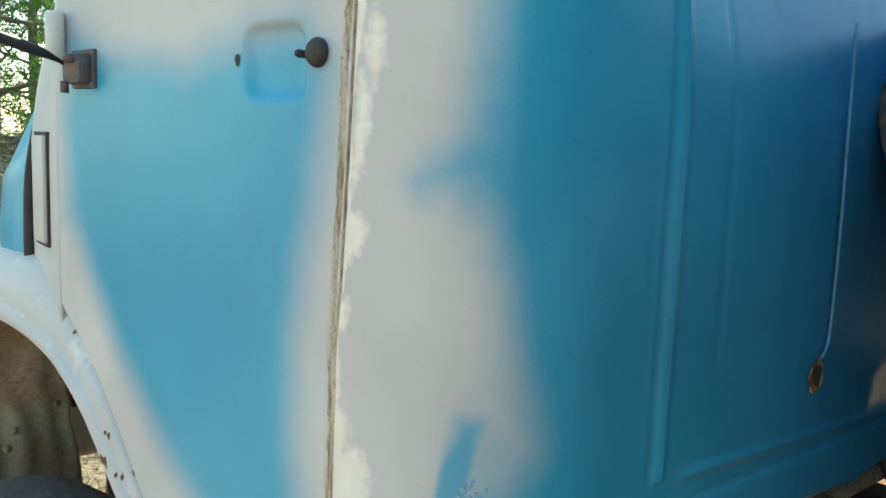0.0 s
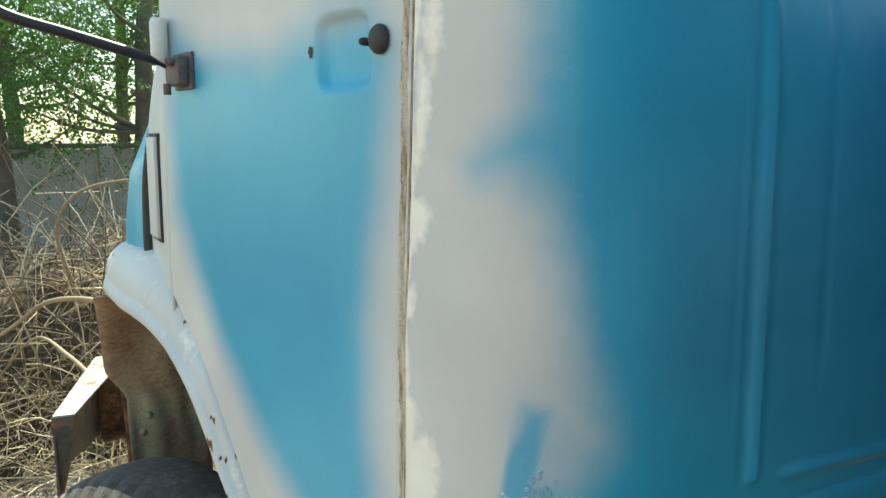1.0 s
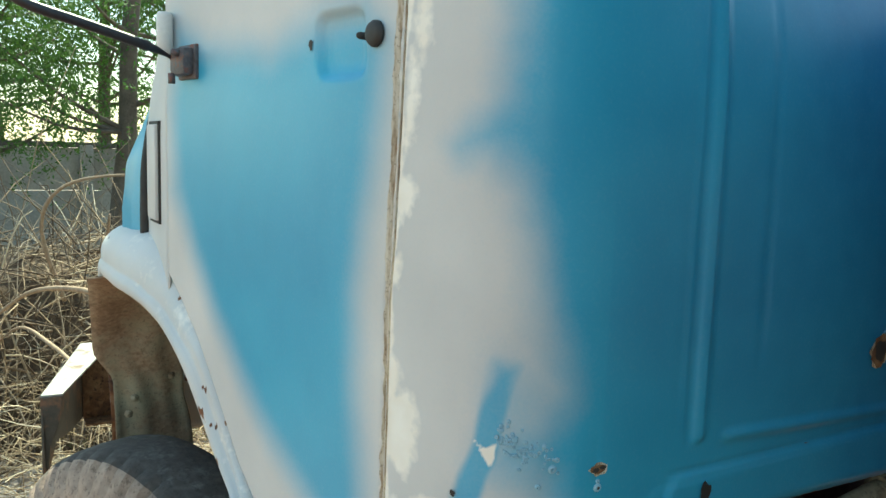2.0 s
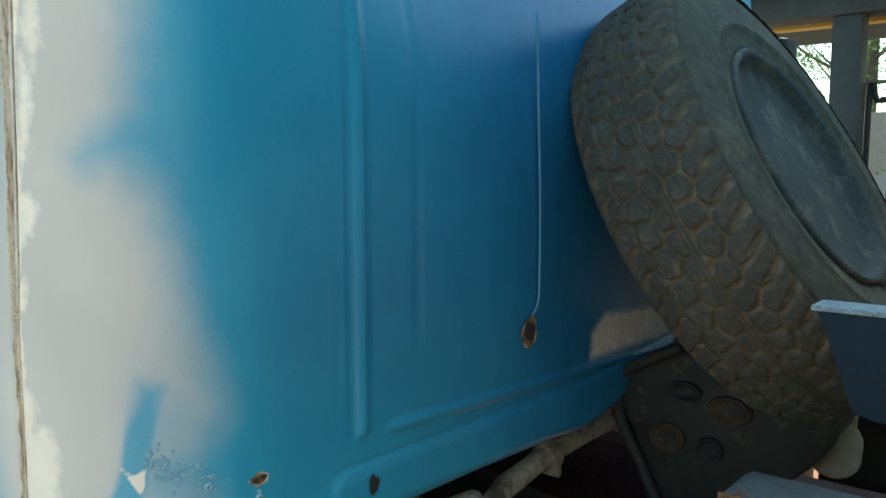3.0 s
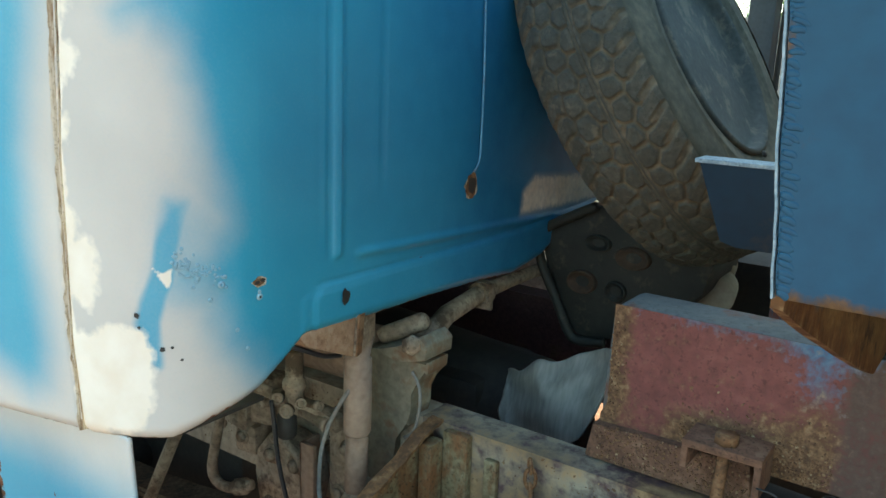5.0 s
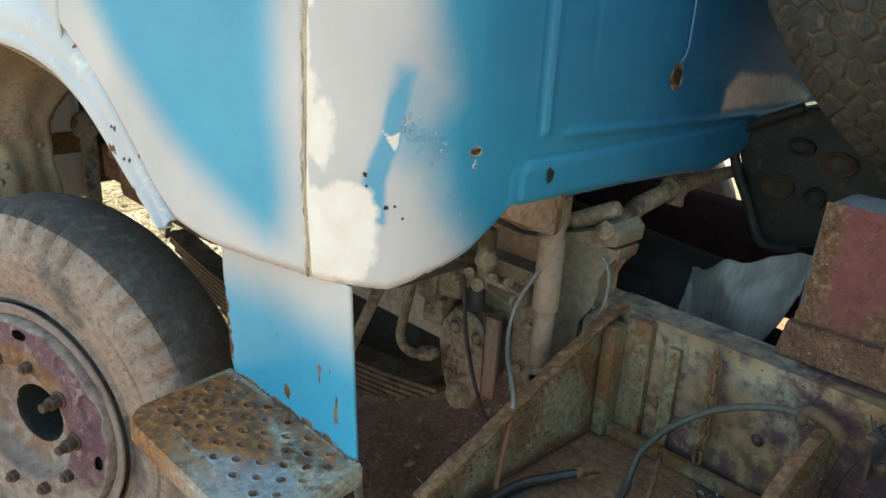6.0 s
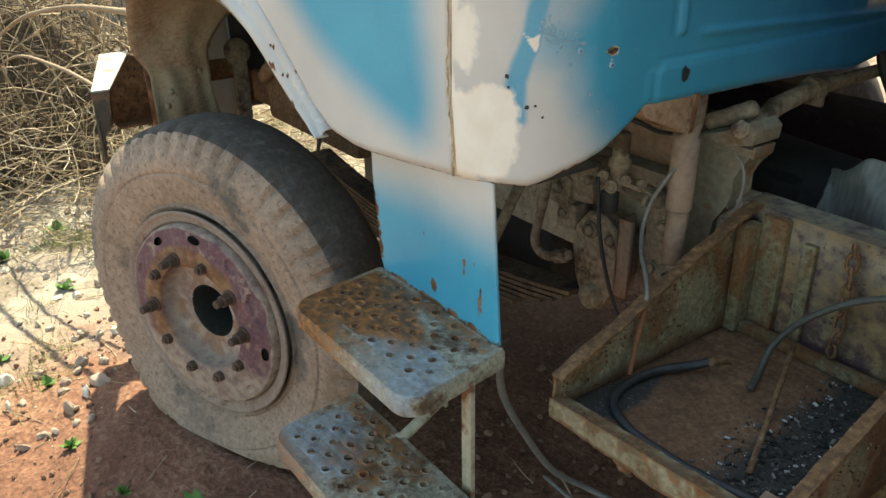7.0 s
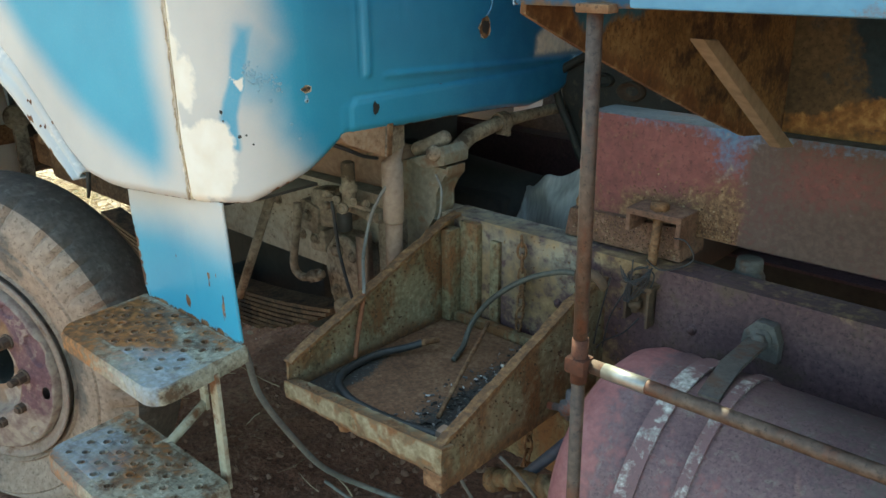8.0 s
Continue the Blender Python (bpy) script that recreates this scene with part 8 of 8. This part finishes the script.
def stalks(name, label, category, count, place, length, radius, material, seed, flat=0.5, curve=0.25):
    """A tangle of dry stems, each bent a little."""
    rnd = random.Random(seed)
    bm = B()
    for _ in range(count):
        x, y, z = place(rnd)
        a, tilt = rnd.uniform(0, 2 * math.pi), math.radians(rnd.uniform(0, 90) if rnd.random() > flat else rnd.uniform(65, 100))
        d = Vector((math.sin(tilt) * math.cos(a), math.sin(tilt) * math.sin(a), math.cos(tilt)))
        L = rnd.uniform(*length)
        side = Vector((rnd.gauss(0, 1), rnd.gauss(0, 1), rnd.gauss(0, 1) - 0.4)) * curve * L
        p = Vector((x, y, z))
        pts = [p + d * L * t + side * t * t for t in (0, 0.35, 0.7, 1)]
        for q in pts:
            q.z = max(q.z, height(q.x, q.y) + 0.005)
        r = rnd.uniform(*radius)
        add_tube(bm, pts, [r, r * 0.9, r * 0.7, r * 0.35], 4, False)
    return tagged(done(name, bm, material, 60), label, category, kind="stuff")


M_STRAW = by_stem(mat("dry straw", [(0.3, (0.3, 0.2, 0.1)), (0.7, (0.5, 0.4, 0.3))], 5, 30, 0.85, 0.1), [(0.0, (0.16, 0.105, 0.062)), (0.4, (0.36, 0.265, 0.165)), (0.75, (0.54, 0.43, 0.29)), (1.0, (0.66, 0.57, 0.43))])
M_TWIG = by_stem(mat("dry brown twigs", [(0.3, (0.1, 0.06, 0.035)), (0.7, (0.3, 0.2, 0.13))], 4, 30, 0.85, 0.2), [(0.0, (0.055, 0.036, 0.022)), (0.4, (0.16, 0.11, 0.068)), (0.75, (0.32, 0.235, 0.15)), (1.0, (0.50, 0.40, 0.28))])
M_GRASS = by_stem(mat("thin dry and green grass", [(0.3, (0.1, 0.12, 0.04)), (0.7, (0.3, 0.3, 0.12))], 4, 30, 0.8, 0.1), [(0.0, (0.055, 0.085, 0.022)), (0.4, (0.12, 0.16, 0.045)), (0.7, (0.25, 0.25, 0.095)), (1.0, (0.44, 0.37, 0.20))])


def heap(rnd):
    x = -3.4 - 2.8 * rnd.random()
    y = rnd.uniform(-2.6, 0.85)
    top = 0.95 * math.exp(-((x + 4.3) / 1.3) ** 2) + 0.12
    return x, y, height(x, y) + top * rnd.random() ** 1.3


TUFTS = [(random.Random(300 + k).uniform(-4.2, -1.55), random.Random(700 + k).uniform(-1.5, 2.0)) for k in range(90)]


def tuft(rnd):
    cx, cy = rnd.choice(TUFTS)
    x, y = cx + rnd.gauss(0, 0.06), cy + rnd.gauss(0, 0.06)
    return x, y, height(x, y)


def mulch():
    """A dark lumpy mound added under the stems for the heap's deep shadow."""
    bm = B()
    grid(bm, lambda a, b: (lambda x, y: (x, y, height(x, y) - 0.03 + min(a * 6, (1 - a) * 6, b * 6, (1 - b) * 6, 1) * (0.80 * math.exp(-((x + 4.4) / 1.25) ** 2) + 0.10 + 0.10 * noise.noise((x * 3, y * 3, 1)) + 0.06 * noise.noise((x * 11, y * 11, 2)))))(-6.4 + 2.9 * a, -3.2 + 4.1 * b), 110, 160)
    tagged(done("dark_mound", bm, M_HEAPCORE, 80), "dark brown mound under the stems, standing in for shadow", "mulch", kind="stuff")


M_HEAPCORE = mat("dark brown heap core", [(0.3, (0.035, 0.022, 0.013)), (0.5, (0.10, 0.065, 0.038)), (0.7, (0.22, 0.155, 0.095))], 9, 45, 0.95, 0.9, dist=0.03, pits=0.6)
mulch()
stalks("brushwood_heap", "brown heap of dry brushwood and stems in front of the wall", "brushwood", 5200, heap, (0.20, 0.85), (0.0018, 0.0060), M_TWIG, 21, 0.55, 0.35)
stalks("straw", "pale dry straw strewn over the soil", "straw", 4300, lambda r: (lambda x, y: (x, y, height(x, y) + (0.10 + 0.42 * soft(-2.5 - x, 0.5)) * r.random() ** 2))(-2.55 - 1.8 * r.random(), r.uniform(-1.9, 1.9)), (0.08, 0.34), (0.0010, 0.0030), M_STRAW, 22, 0.75, 0.35)
stalks("dry_stems", "upright pale dry stems in the heap", "dry stems", 520, heap, (0.25, 0.75), (0.0016, 0.0042), M_STRAW, 24, 0.0, 0.4)
stalks("grass", "sparse thin grass on the sunlit soil", "grass", 5200, tuft, (0.03, 0.11), (0.0006, 0.0014), M_GRASS, 25, 0.10, 0.45)
stalks("litter", "thin twigs and straw bits on the red soil", "litter", 160, lambda r: (lambda x, y: (x, y, height(x, y) + 0.004))(r.uniform(-2.6, 0.4), r.uniform(-1.2, 1.0)), (0.04, 0.18), (0.001, 0.003), M_STRAW, 23, 1.0, 0.1)

M_BRANCH = mat("peeled pale branch", [(0.3, (0.17, 0.11, 0.065)), (0.7, (0.38, 0.28, 0.19))], 6, 60, 0.8, 0.3)


def branch(pts, r, label):
    rnd = random.Random(len(pts))
    line = bend(pts, 6)
    m = len(line)
    bm = B()
    add_tube(bm, line, [r * (1 - 0.6 * i / m) + r * 0.08 * rnd.uniform(-1, 1) for i in range(m)], 10)
    return tagged(done("dead_branch", bm, M_BRANCH, 50), label, "branch", "dead branches")


branch([(-2.0, 0.16, 1.18), (-2.35, 0.05, 1.17), (-2.75, -0.05, 1.10), (-3.0, -0.15, 0.98), (-3.3, -0.35, 0.75), (-3.6, -0.6, 0.3)], 0.011, "peeled dead branch jutting from the brushwood heap")
branch([(-2.1, 0.10, 0.86), (-2.6, 0.0, 0.92), (-3.2, -0.1, 0.86), (-3.6, -0.3, 0.5)], 0.009, "broken dead branch lying on the brushwood heap")
branch([(-3.6, 0.15, 0.9), (-3.5, 0.05, 1.25), (-3.4, 0.12, 1.45), (-3.3, 0.35, 1.52), (-3.2, 0.7, 1.50)], 0.011, "thin bent dead branch above the brushwood")
branch([(-3.4, 0.35, 0.9), (-3.3, 0.30, 1.15), (-3.2, 0.30, 1.35)], 0.012, "short upright dead branch in the brushwood")


# ---- wall and trees behind ----
def wall(name, x, y0, y1, top, label):
    bm = B()
    posts = []
    y = y0
    while y < y1:
        posts.append(y)
        y += 1.75
    w = thing(name, label, "wall", kind="structure")
    for y in posts:
        bm = B()
        add_box(bm, (x - 0.09, y - 0.07, -0.1), (x + 0.09, y + 0.07, top + 0.03), None, 0.012)
        part("post", bm, M_WALL, w)
        for k in range(4):
            bm = B()
            z0, z1 = top - 0.48 * (k + 1) + 0.004, top - 0.48 * k - 0.004
            add_box(bm, (x - 0.03, y + 0.072, z0), (x + 0.03, y + 1.678, z1), None, 0.006)
            part("panel", bm, M_WALL, w)
    bm = B()
    add_box(bm, (x - 0.07, y0, top), (x + 0.07, y1, top + 0.06), None, 0.01)
    part("coping", bm, M_WALLTOP, w, "dark weathered coping")


M_WALLTOP = mat("dark weathered coping", [(0.3, (0.05, 0.045, 0.04)), (0.7, (0.13, 0.12, 0.105))], 4, 50, 0.9, 0.4)
wall("wall_west", -9.3, -6, 8, 1.58, "weathered grey concrete panel wall with posts")


def tree(x, y, h, seed, spread=1.6, leaves=2600, low=0.35):
    rnd = random.Random(seed)
    t = thing("tree", "slender tree with fine green leaves and a grey trunk", "tree", "trees behind the wall", (x, y, 0))
    bm = B()
    lean = Vector((rnd.uniform(-0.3, 0.3), rnd.uniform(-0.5, 0.5), 0))
    spine = [Vector((0, 0, -0.1)) + lean * (k / 7) ** 1.3 * 1.5 + Vector((rnd.gauss(0, 0.03), rnd.gauss(0, 0.03), h * k / 7)) for k in range(8)]
    line = bend(spine, 4)
    add_tube(bm, line, [0.10 * (1 - 0.85 * i / len(line)) + 0.012 for i in range(len(line))], 9)
    tips = []
    for _ in range(26):
        k = rnd.randint(int(len(line) * low), len(line) - 2)
        p = line[k]
        a = rnd.uniform(0, 2 * math.pi)
        L = spread * rnd.uniform(0.5, 1.1) * (1.15 - 0.6 * k / len(line))
        q = p + Vector((math.cos(a) * L, math.sin(a) * L, rnd.uniform(0.1, 0.7) * L))
        mid = p.lerp(q, 0.5) + Vector((0, 0, -0.08 * L))
        add_tube(bm, bend([p, mid, q], 4), [0.028, 0.026, 0.024, 0.02, 0.017, 0.014, 0.011, 0.008, 0.005], 5)
        tips += [mid.lerp(q, f) for f in (0.0, 0.3, 0.6, 0.8, 1.0)]
    part("trunk", bm, M_BARK, t, "grey trunk and limbs")
    rng = np.random.default_rng(seed)
    tip = np.array([list(p) for p in tips])
    sprays = leaves // 14
    root = tip[rng.integers(0, len(tip), sprays)] + rng.normal(0, 1, (sprays, 3)) * (0.26, 0.26, 0.20)
    way = rng.normal(0, 1, (sprays, 3)) - (0, 0, 0.5)
    way /= np.linalg.norm(way, axis=1)[:, None]
    which = rng.integers(0, sprays, leaves)
    c = root[which] + way[which] * rng.uniform(0, 0.24, leaves)[:, None] + rng.normal(0, 0.018, (leaves, 3))
    a = rng.normal(0, 1, (leaves, 3))
    a /= np.linalg.norm(a, axis=1)[:, None]
    b = np.cross(a, rng.normal(0, 1, (leaves, 3)))
    b /= np.linalg.norm(b, axis=1)[:, None]
    size = rng.uniform(0.012, 0.030, leaves)[:, None]
    co = np.stack([c - a * size, c - b * size * 0.40, c + a * size, c + b * size * 0.40], axis=1).reshape(-1, 3)
    mesh = bpy.data.meshes.new("crown")
    mesh.from_pydata(co.tolist(), [], np.arange(leaves * 4).reshape(-1, 4).tolist())
    mesh.materials.append(M_LEAF)
    o = new("crown", mesh)
    o.parent = t
    return t


for i, (x, y, h, s) in enumerate(((-7.6, 1.02, 6.5, 1.5), (-7.7, 0.02, 5.6, 1.3), (-10.6, 0.3, 7.5, 2.0), (-11.5, -1.6, 7.0, 2.0), (-12.0, 1.6, 8.0, 2.2), (-10.8, 2.6, 7.0, 2.0), (-13.5, -0.4, 8.0, 2.4), (-14.0, 3.0, 8.0, 2.4), (-12.5, -3.6, 7.5, 2.2))):
    tree(x, y, h, 40 + i, s, 46000 if i > 1 else 26000, 0.25)


# ---- beyond the lorry's far side ----
def shed():
    M_STEEL = mat("dark blue-grey painted steel", [(0.3, (0.016, 0.020, 0.024)), (0.7, (0.045, 0.052, 0.060))], 8, 60, 0.6, 0.15)
    M_PLASTER = mat("white plaster", [(0.3, (0.55, 0.54, 0.51)), (0.7, (0.74, 0.73, 0.70))], 5, 60, 0.8, 0.2)
    M_ORANGE = mat("orange planed board", [(0.3, (0.42, 0.22, 0.07)), (0.7, (0.58, 0.34, 0.13))], 6, 60, 0.6, 0.2)
    s = thing("shelter", "open steel shelter with dark posts on the far side", "shelter", at=(0, 0, 0))
    for x, y, r in ((-0.40, 4.3, 0.07), (-0.09, 4.0, 0.045), (2.0, 4.2, 0.07)):
        bm = B()
        add_box(bm, (x - r, y - r, 0), (x + r, y + r, 2.9), None, 0.008)
        part("post", bm, M_STEEL, s)
    bm = B()
    add_box(bm, (-1.6, 4.2, 2.42), (2.4, 4.4, 2.58), None, 0.01)
    part("beam", bm, M_STEEL, s, "dark steel beam")
    bm = B()
    add_box(bm, (-1.6, 3.9, 2.60), (2.4, 6.5, 2.66))
    part("roof", bm, M_STEEL, s)
    bm = B()
    add_box(bm, (-0.9, 4.65, 2.44), (0.3, 4.75, 2.62), None, 0.01)
    part("sign_board", bm, M_YELLOW, s, "plain yellow board")
    w = thing("low_wall", "white plastered low wall", "wall", kind="structure")
    for x in (-0.35, 0.55):
        bm = B()
        add_box(bm, (x, 4.55, 0.05), (x + 0.88, 4.67, 1.62), None, 0.02)
        part("panel", bm, M_PLASTER, w)
    b = tagged(done("plank", add_box(B(), (-0.6, 3.45, 1.24), (2.2, 3.75, 1.29), None, 0.005), M_ORANGE, 30), "orange-brown plank on the bench", "plank")
    bench = thing("bench", "plain dark bench under the plank", "bench")
    for x in (-0.4, 0.8, 2.0):
        bm = B()
        add_box(bm, (x, 3.5, 0.0), (x + 0.08, 3.7, 1.24), None, 0.005)
        part("leg", bm, M_STEEL, bench)
    rail = thing("hand_railing", "dark tubular railing before the white wall", "railing")
    for pts in ([(-0.32, 4.4, 0.1), (-0.32, 4.4, 1.95), (-0.28, 4.4, 2.0), (-0.20, 4.4, 2.0)], [(0.12, 4.4, 0.1), (0.12, 4.4, 1.66), (0.18, 4.4, 1.72), (0.9, 4.4, 1.72)], [(0.12, 4.4, 1.40), (0.9, 4.4, 1.40)]):
        part("tube", add_tube(B(), bend(pts, 4), 0.016, 8), M_DARK, rail)
    bm = B()
    add_box(bm, (0.30, 5.0, 1.2), (1.4, 5.8, 2.1), None, 0.06)
    tagged(done("red_machine", bm, M_REDP, 30), "faded red machine body behind the railing", "machine")


M_YELLOW = mat("yellow ochre board", [(0.3, (0.48, 0.30, 0.06)), (0.7, (0.62, 0.42, 0.12))], 6, 60, 0.6, 0.1)
M_REDP = mat("faded red paint", [(0.3, (0.22, 0.06, 0.04)), (0.7, (0.38, 0.14, 0.10))], 6, 60, 0.7, 0.3)
shed()


def far_wall():
    w = thing("wall_north", "grey concrete yard wall below the trees", "wall", kind="structure")
    for k in range(14):
        bm = B()
        add_box(bm, (-13 + 1.9 * k, 8.0, -0.1), (-11.12 + 1.9 * k, 8.12, 2.15), None, 0.012)
        part("panel", bm, M_WALL, w)


far_wall()
for i, (x, y, h, s) in enumerate(((-3.6, 9.6, 6.5, 2.0), (-1.6, 10.5, 7.0, 2.2), (-0.4, 9.4, 6.0, 1.8), (1.0, 11.0, 7.0, 2.2), (2.8, 9.6, 6.5, 2.0))):
    tagged(tree(x, y, h, 70 + i, s, 18000, 0.08), group="trees beyond the yard")


# small green weeds by the tyre
def weed(x, y, seed, n=14, size=0.035):
    rnd = random.Random(seed)
    bm = B()
    z = height(x, y)
    for _ in range(n):
        a, up = rnd.uniform(0, 6.3), rnd.uniform(0.2, 1.2)
        d = Vector((math.cos(a) * math.cos(up), math.sin(a) * math.cos(up), math.sin(up)))
        L = size * rnd.uniform(0.5, 1.4)
        p = Vector((x, y, z))
        side = d.cross(Vector((0, 0, 1))).normalized() * L * 0.28
        v = [bm.verts.new(q) for q in (p, p + d * L * 0.5 + side, p + d * L, p + d * L * 0.5 - side)]
        bm.faces.new(v)
    return tagged(done("weed", bm, M_WEED, 30), "small green weed sprouting from the red soil", "weed", "weeds round the tyre")


M_WEED = mat("fresh green weed", [(0.3, (0.05, 0.13, 0.02)), (0.7, (0.13, 0.26, 0.06))], 20, 60, 0.6, 0.1)
for k, (x, y, s) in enumerate(((-0.80, -0.22, 0.05), (-1.25, -0.42, 0.028), (-1.62, -0.40, 0.03), (-0.98, -0.35, 0.022), (-1.9, -0.5, 0.035), (-2.3, -0.2, 0.04), (-2.2, -0.65, 0.035), (-2.9, -0.1, 0.05), (-3.2, 1.3, 0.07), (-2.8, 1.1, 0.06), (-3.0, -0.5, 0.05), (-2.6, 0.95, 0.06), (-2.4, 1.15, 0.05), (-3.4, 1.0, 0.06), (-3.1, 0.2, 0.05), (-2.7, -0.35, 0.045), (-2.5, 0.15, 0.04))):
    weed(x, y, 90 + k, 18, s)


# flakes of rust and scale on the old steel
def flakes(parent, label, count, material, seed, area, size=(0.0006, 0.0030)):
    """Thin curled scales on a steel face; area gives a place and the face's normal."""
    rnd = random.Random(seed)
    co, faces = [], []
    for _ in range(count):
        p, nrm = area(rnd)
        s = size[0] + (size[1] - size[0]) * rnd.random() ** 2.5
        m = turned(nrm, p, rnd.uniform(0, 6.3))
        k = len(co)
        tilt = rnd.uniform(-0.25, 0.25)
        ring = [(math.cos(t) * s * rnd.uniform(0.6, 1.4), math.sin(t) * s * rnd.uniform(0.3, 1.1)) for t in (0.2, 1.3, 2.5, 3.6, 4.9)]
        co += [m @ Vector((x, y, 0.0009 + s * 0.12 + x * tilt)) for x, y in ring] + [m @ Vector((x * 1.1, y * 1.1, -0.0012)) for x, y in ring]
        faces.append(tuple(range(k, k + 5)))
        faces += [(k + i, k + 5 + i, k + 5 + (i + 1) % 5, k + (i + 1) % 5) for i in range(5)]
    mesh = bpy.data.meshes.new("rust_scale")
    mesh.from_pydata(co, [], faces)
    mesh.materials.append(material)
    o = new("rust_scale", mesh)
    o.parent = parent
    tagged(o, label, kind="stuff")


M_FLAKE = mat("rust scales", [(0.3, (0.035, 0.018, 0.010)), (0.45, (0.13, 0.062, 0.028)), (0.58, (0.26, 0.165, 0.085)), (0.72, (0.42, 0.35, 0.23))], 90, 200, 0.9, 0.3)
fn, fl = M_FLAKE.node_tree.nodes, M_FLAKE.node_tree.links
fgeo = fn.new("ShaderNodeNewGeometry")
framp = ramp(fn, [(0.0, (0.06, 0.032, 0.018)), (0.5, (0.14, 0.075, 0.038)), (0.85, (0.19, 0.12, 0.065)), (1.0, (0.28, 0.22, 0.14))])
fl.new(fgeo.outputs["Random Per Island"], framp.inputs[0])
fl.new(framp.outputs[0], fn["Principled BSDF"].inputs["Base Color"])
tray_ob, beam_ob = bpy.data.objects["battery_tray"], bpy.data.objects["subframe_beam"]


def on_side(x, face, top):
    """Places on a sloping side plate of the tray, thickest along its upper edge."""
    def area(r):
        y = r.uniform(0.17, 0.62)
        t = 1 - r.random() ** 1.6
        return (x, y, 0.80 + (top(y) - 0.80) * t), (face, 0, 0)
    return area


flakes(tray_ob, "rust scales on the side plate", 405, M_FLAKE, 61, on_side(0.0495, 1, lambda y: 0.86 + 0.168 * (y - 0.2) / 0.42))
flakes(tray_ob, "rust scales on the outer side plate", 225, M_FLAKE, 62, on_side(0.4425, 1, lambda y: 0.84 + 0.132 * (y - 0.165) / 0.415))
flakes(tray_ob, "rust scales on the front lip", 157, M_FLAKE, 63, lambda r: ((r.uniform(0.05, 0.445), 0.1578, r.uniform(0.788, 0.838)), (0, -1, 0)), (0.0006, 0.0024))
flakes(bpy.data.objects["chassis_rail"], "rust scales on the web inside the tray", 315, M_FLAKE, 64, lambda r: ((r.uniform(0.06, 0.48), 0.6398, r.uniform(0.82, 1.03)), (0, -1, 0)))
flakes(beam_ob, "pitted rust scales low on the beam", 1225, M_FLAKE, 65, lambda r: (lambda x: ((x, 0.6972, 1.092 + abs(r.gauss(0, 0.035))), (0, -1, 0)))(r.uniform(0.45, 0.66)), (0.0006, 0.0028))
flakes(beam_ob, "rust scales on the beam's end", 225, M_FLAKE, 66, lambda r: ((0.334 + abs(r.gauss(0, 0.012)), 0.6972, r.uniform(1.10, 1.28)), (0, -1, 0)), (0.0006, 0.0024))
flakes(bpy.data.objects["packing_block"], "rust scales on the packing block", 800, M_FLAKE, 67, lambda r: ((r.uniform(0.325, 0.56), 0.6818, r.uniform(1.04, 1.10)), (0, -1, 0)), (0.0006, 0.0026))
flakes(bpy.data.objects["front_rail"], "dirt scales on the front rail", 315, M_FLAKE, 68, lambda r: ((r.uniform(-0.7, 0.0), 0.6415, r.uniform(0.80, 1.02)), (0, -1, 0)), (0.0006, 0.0024))
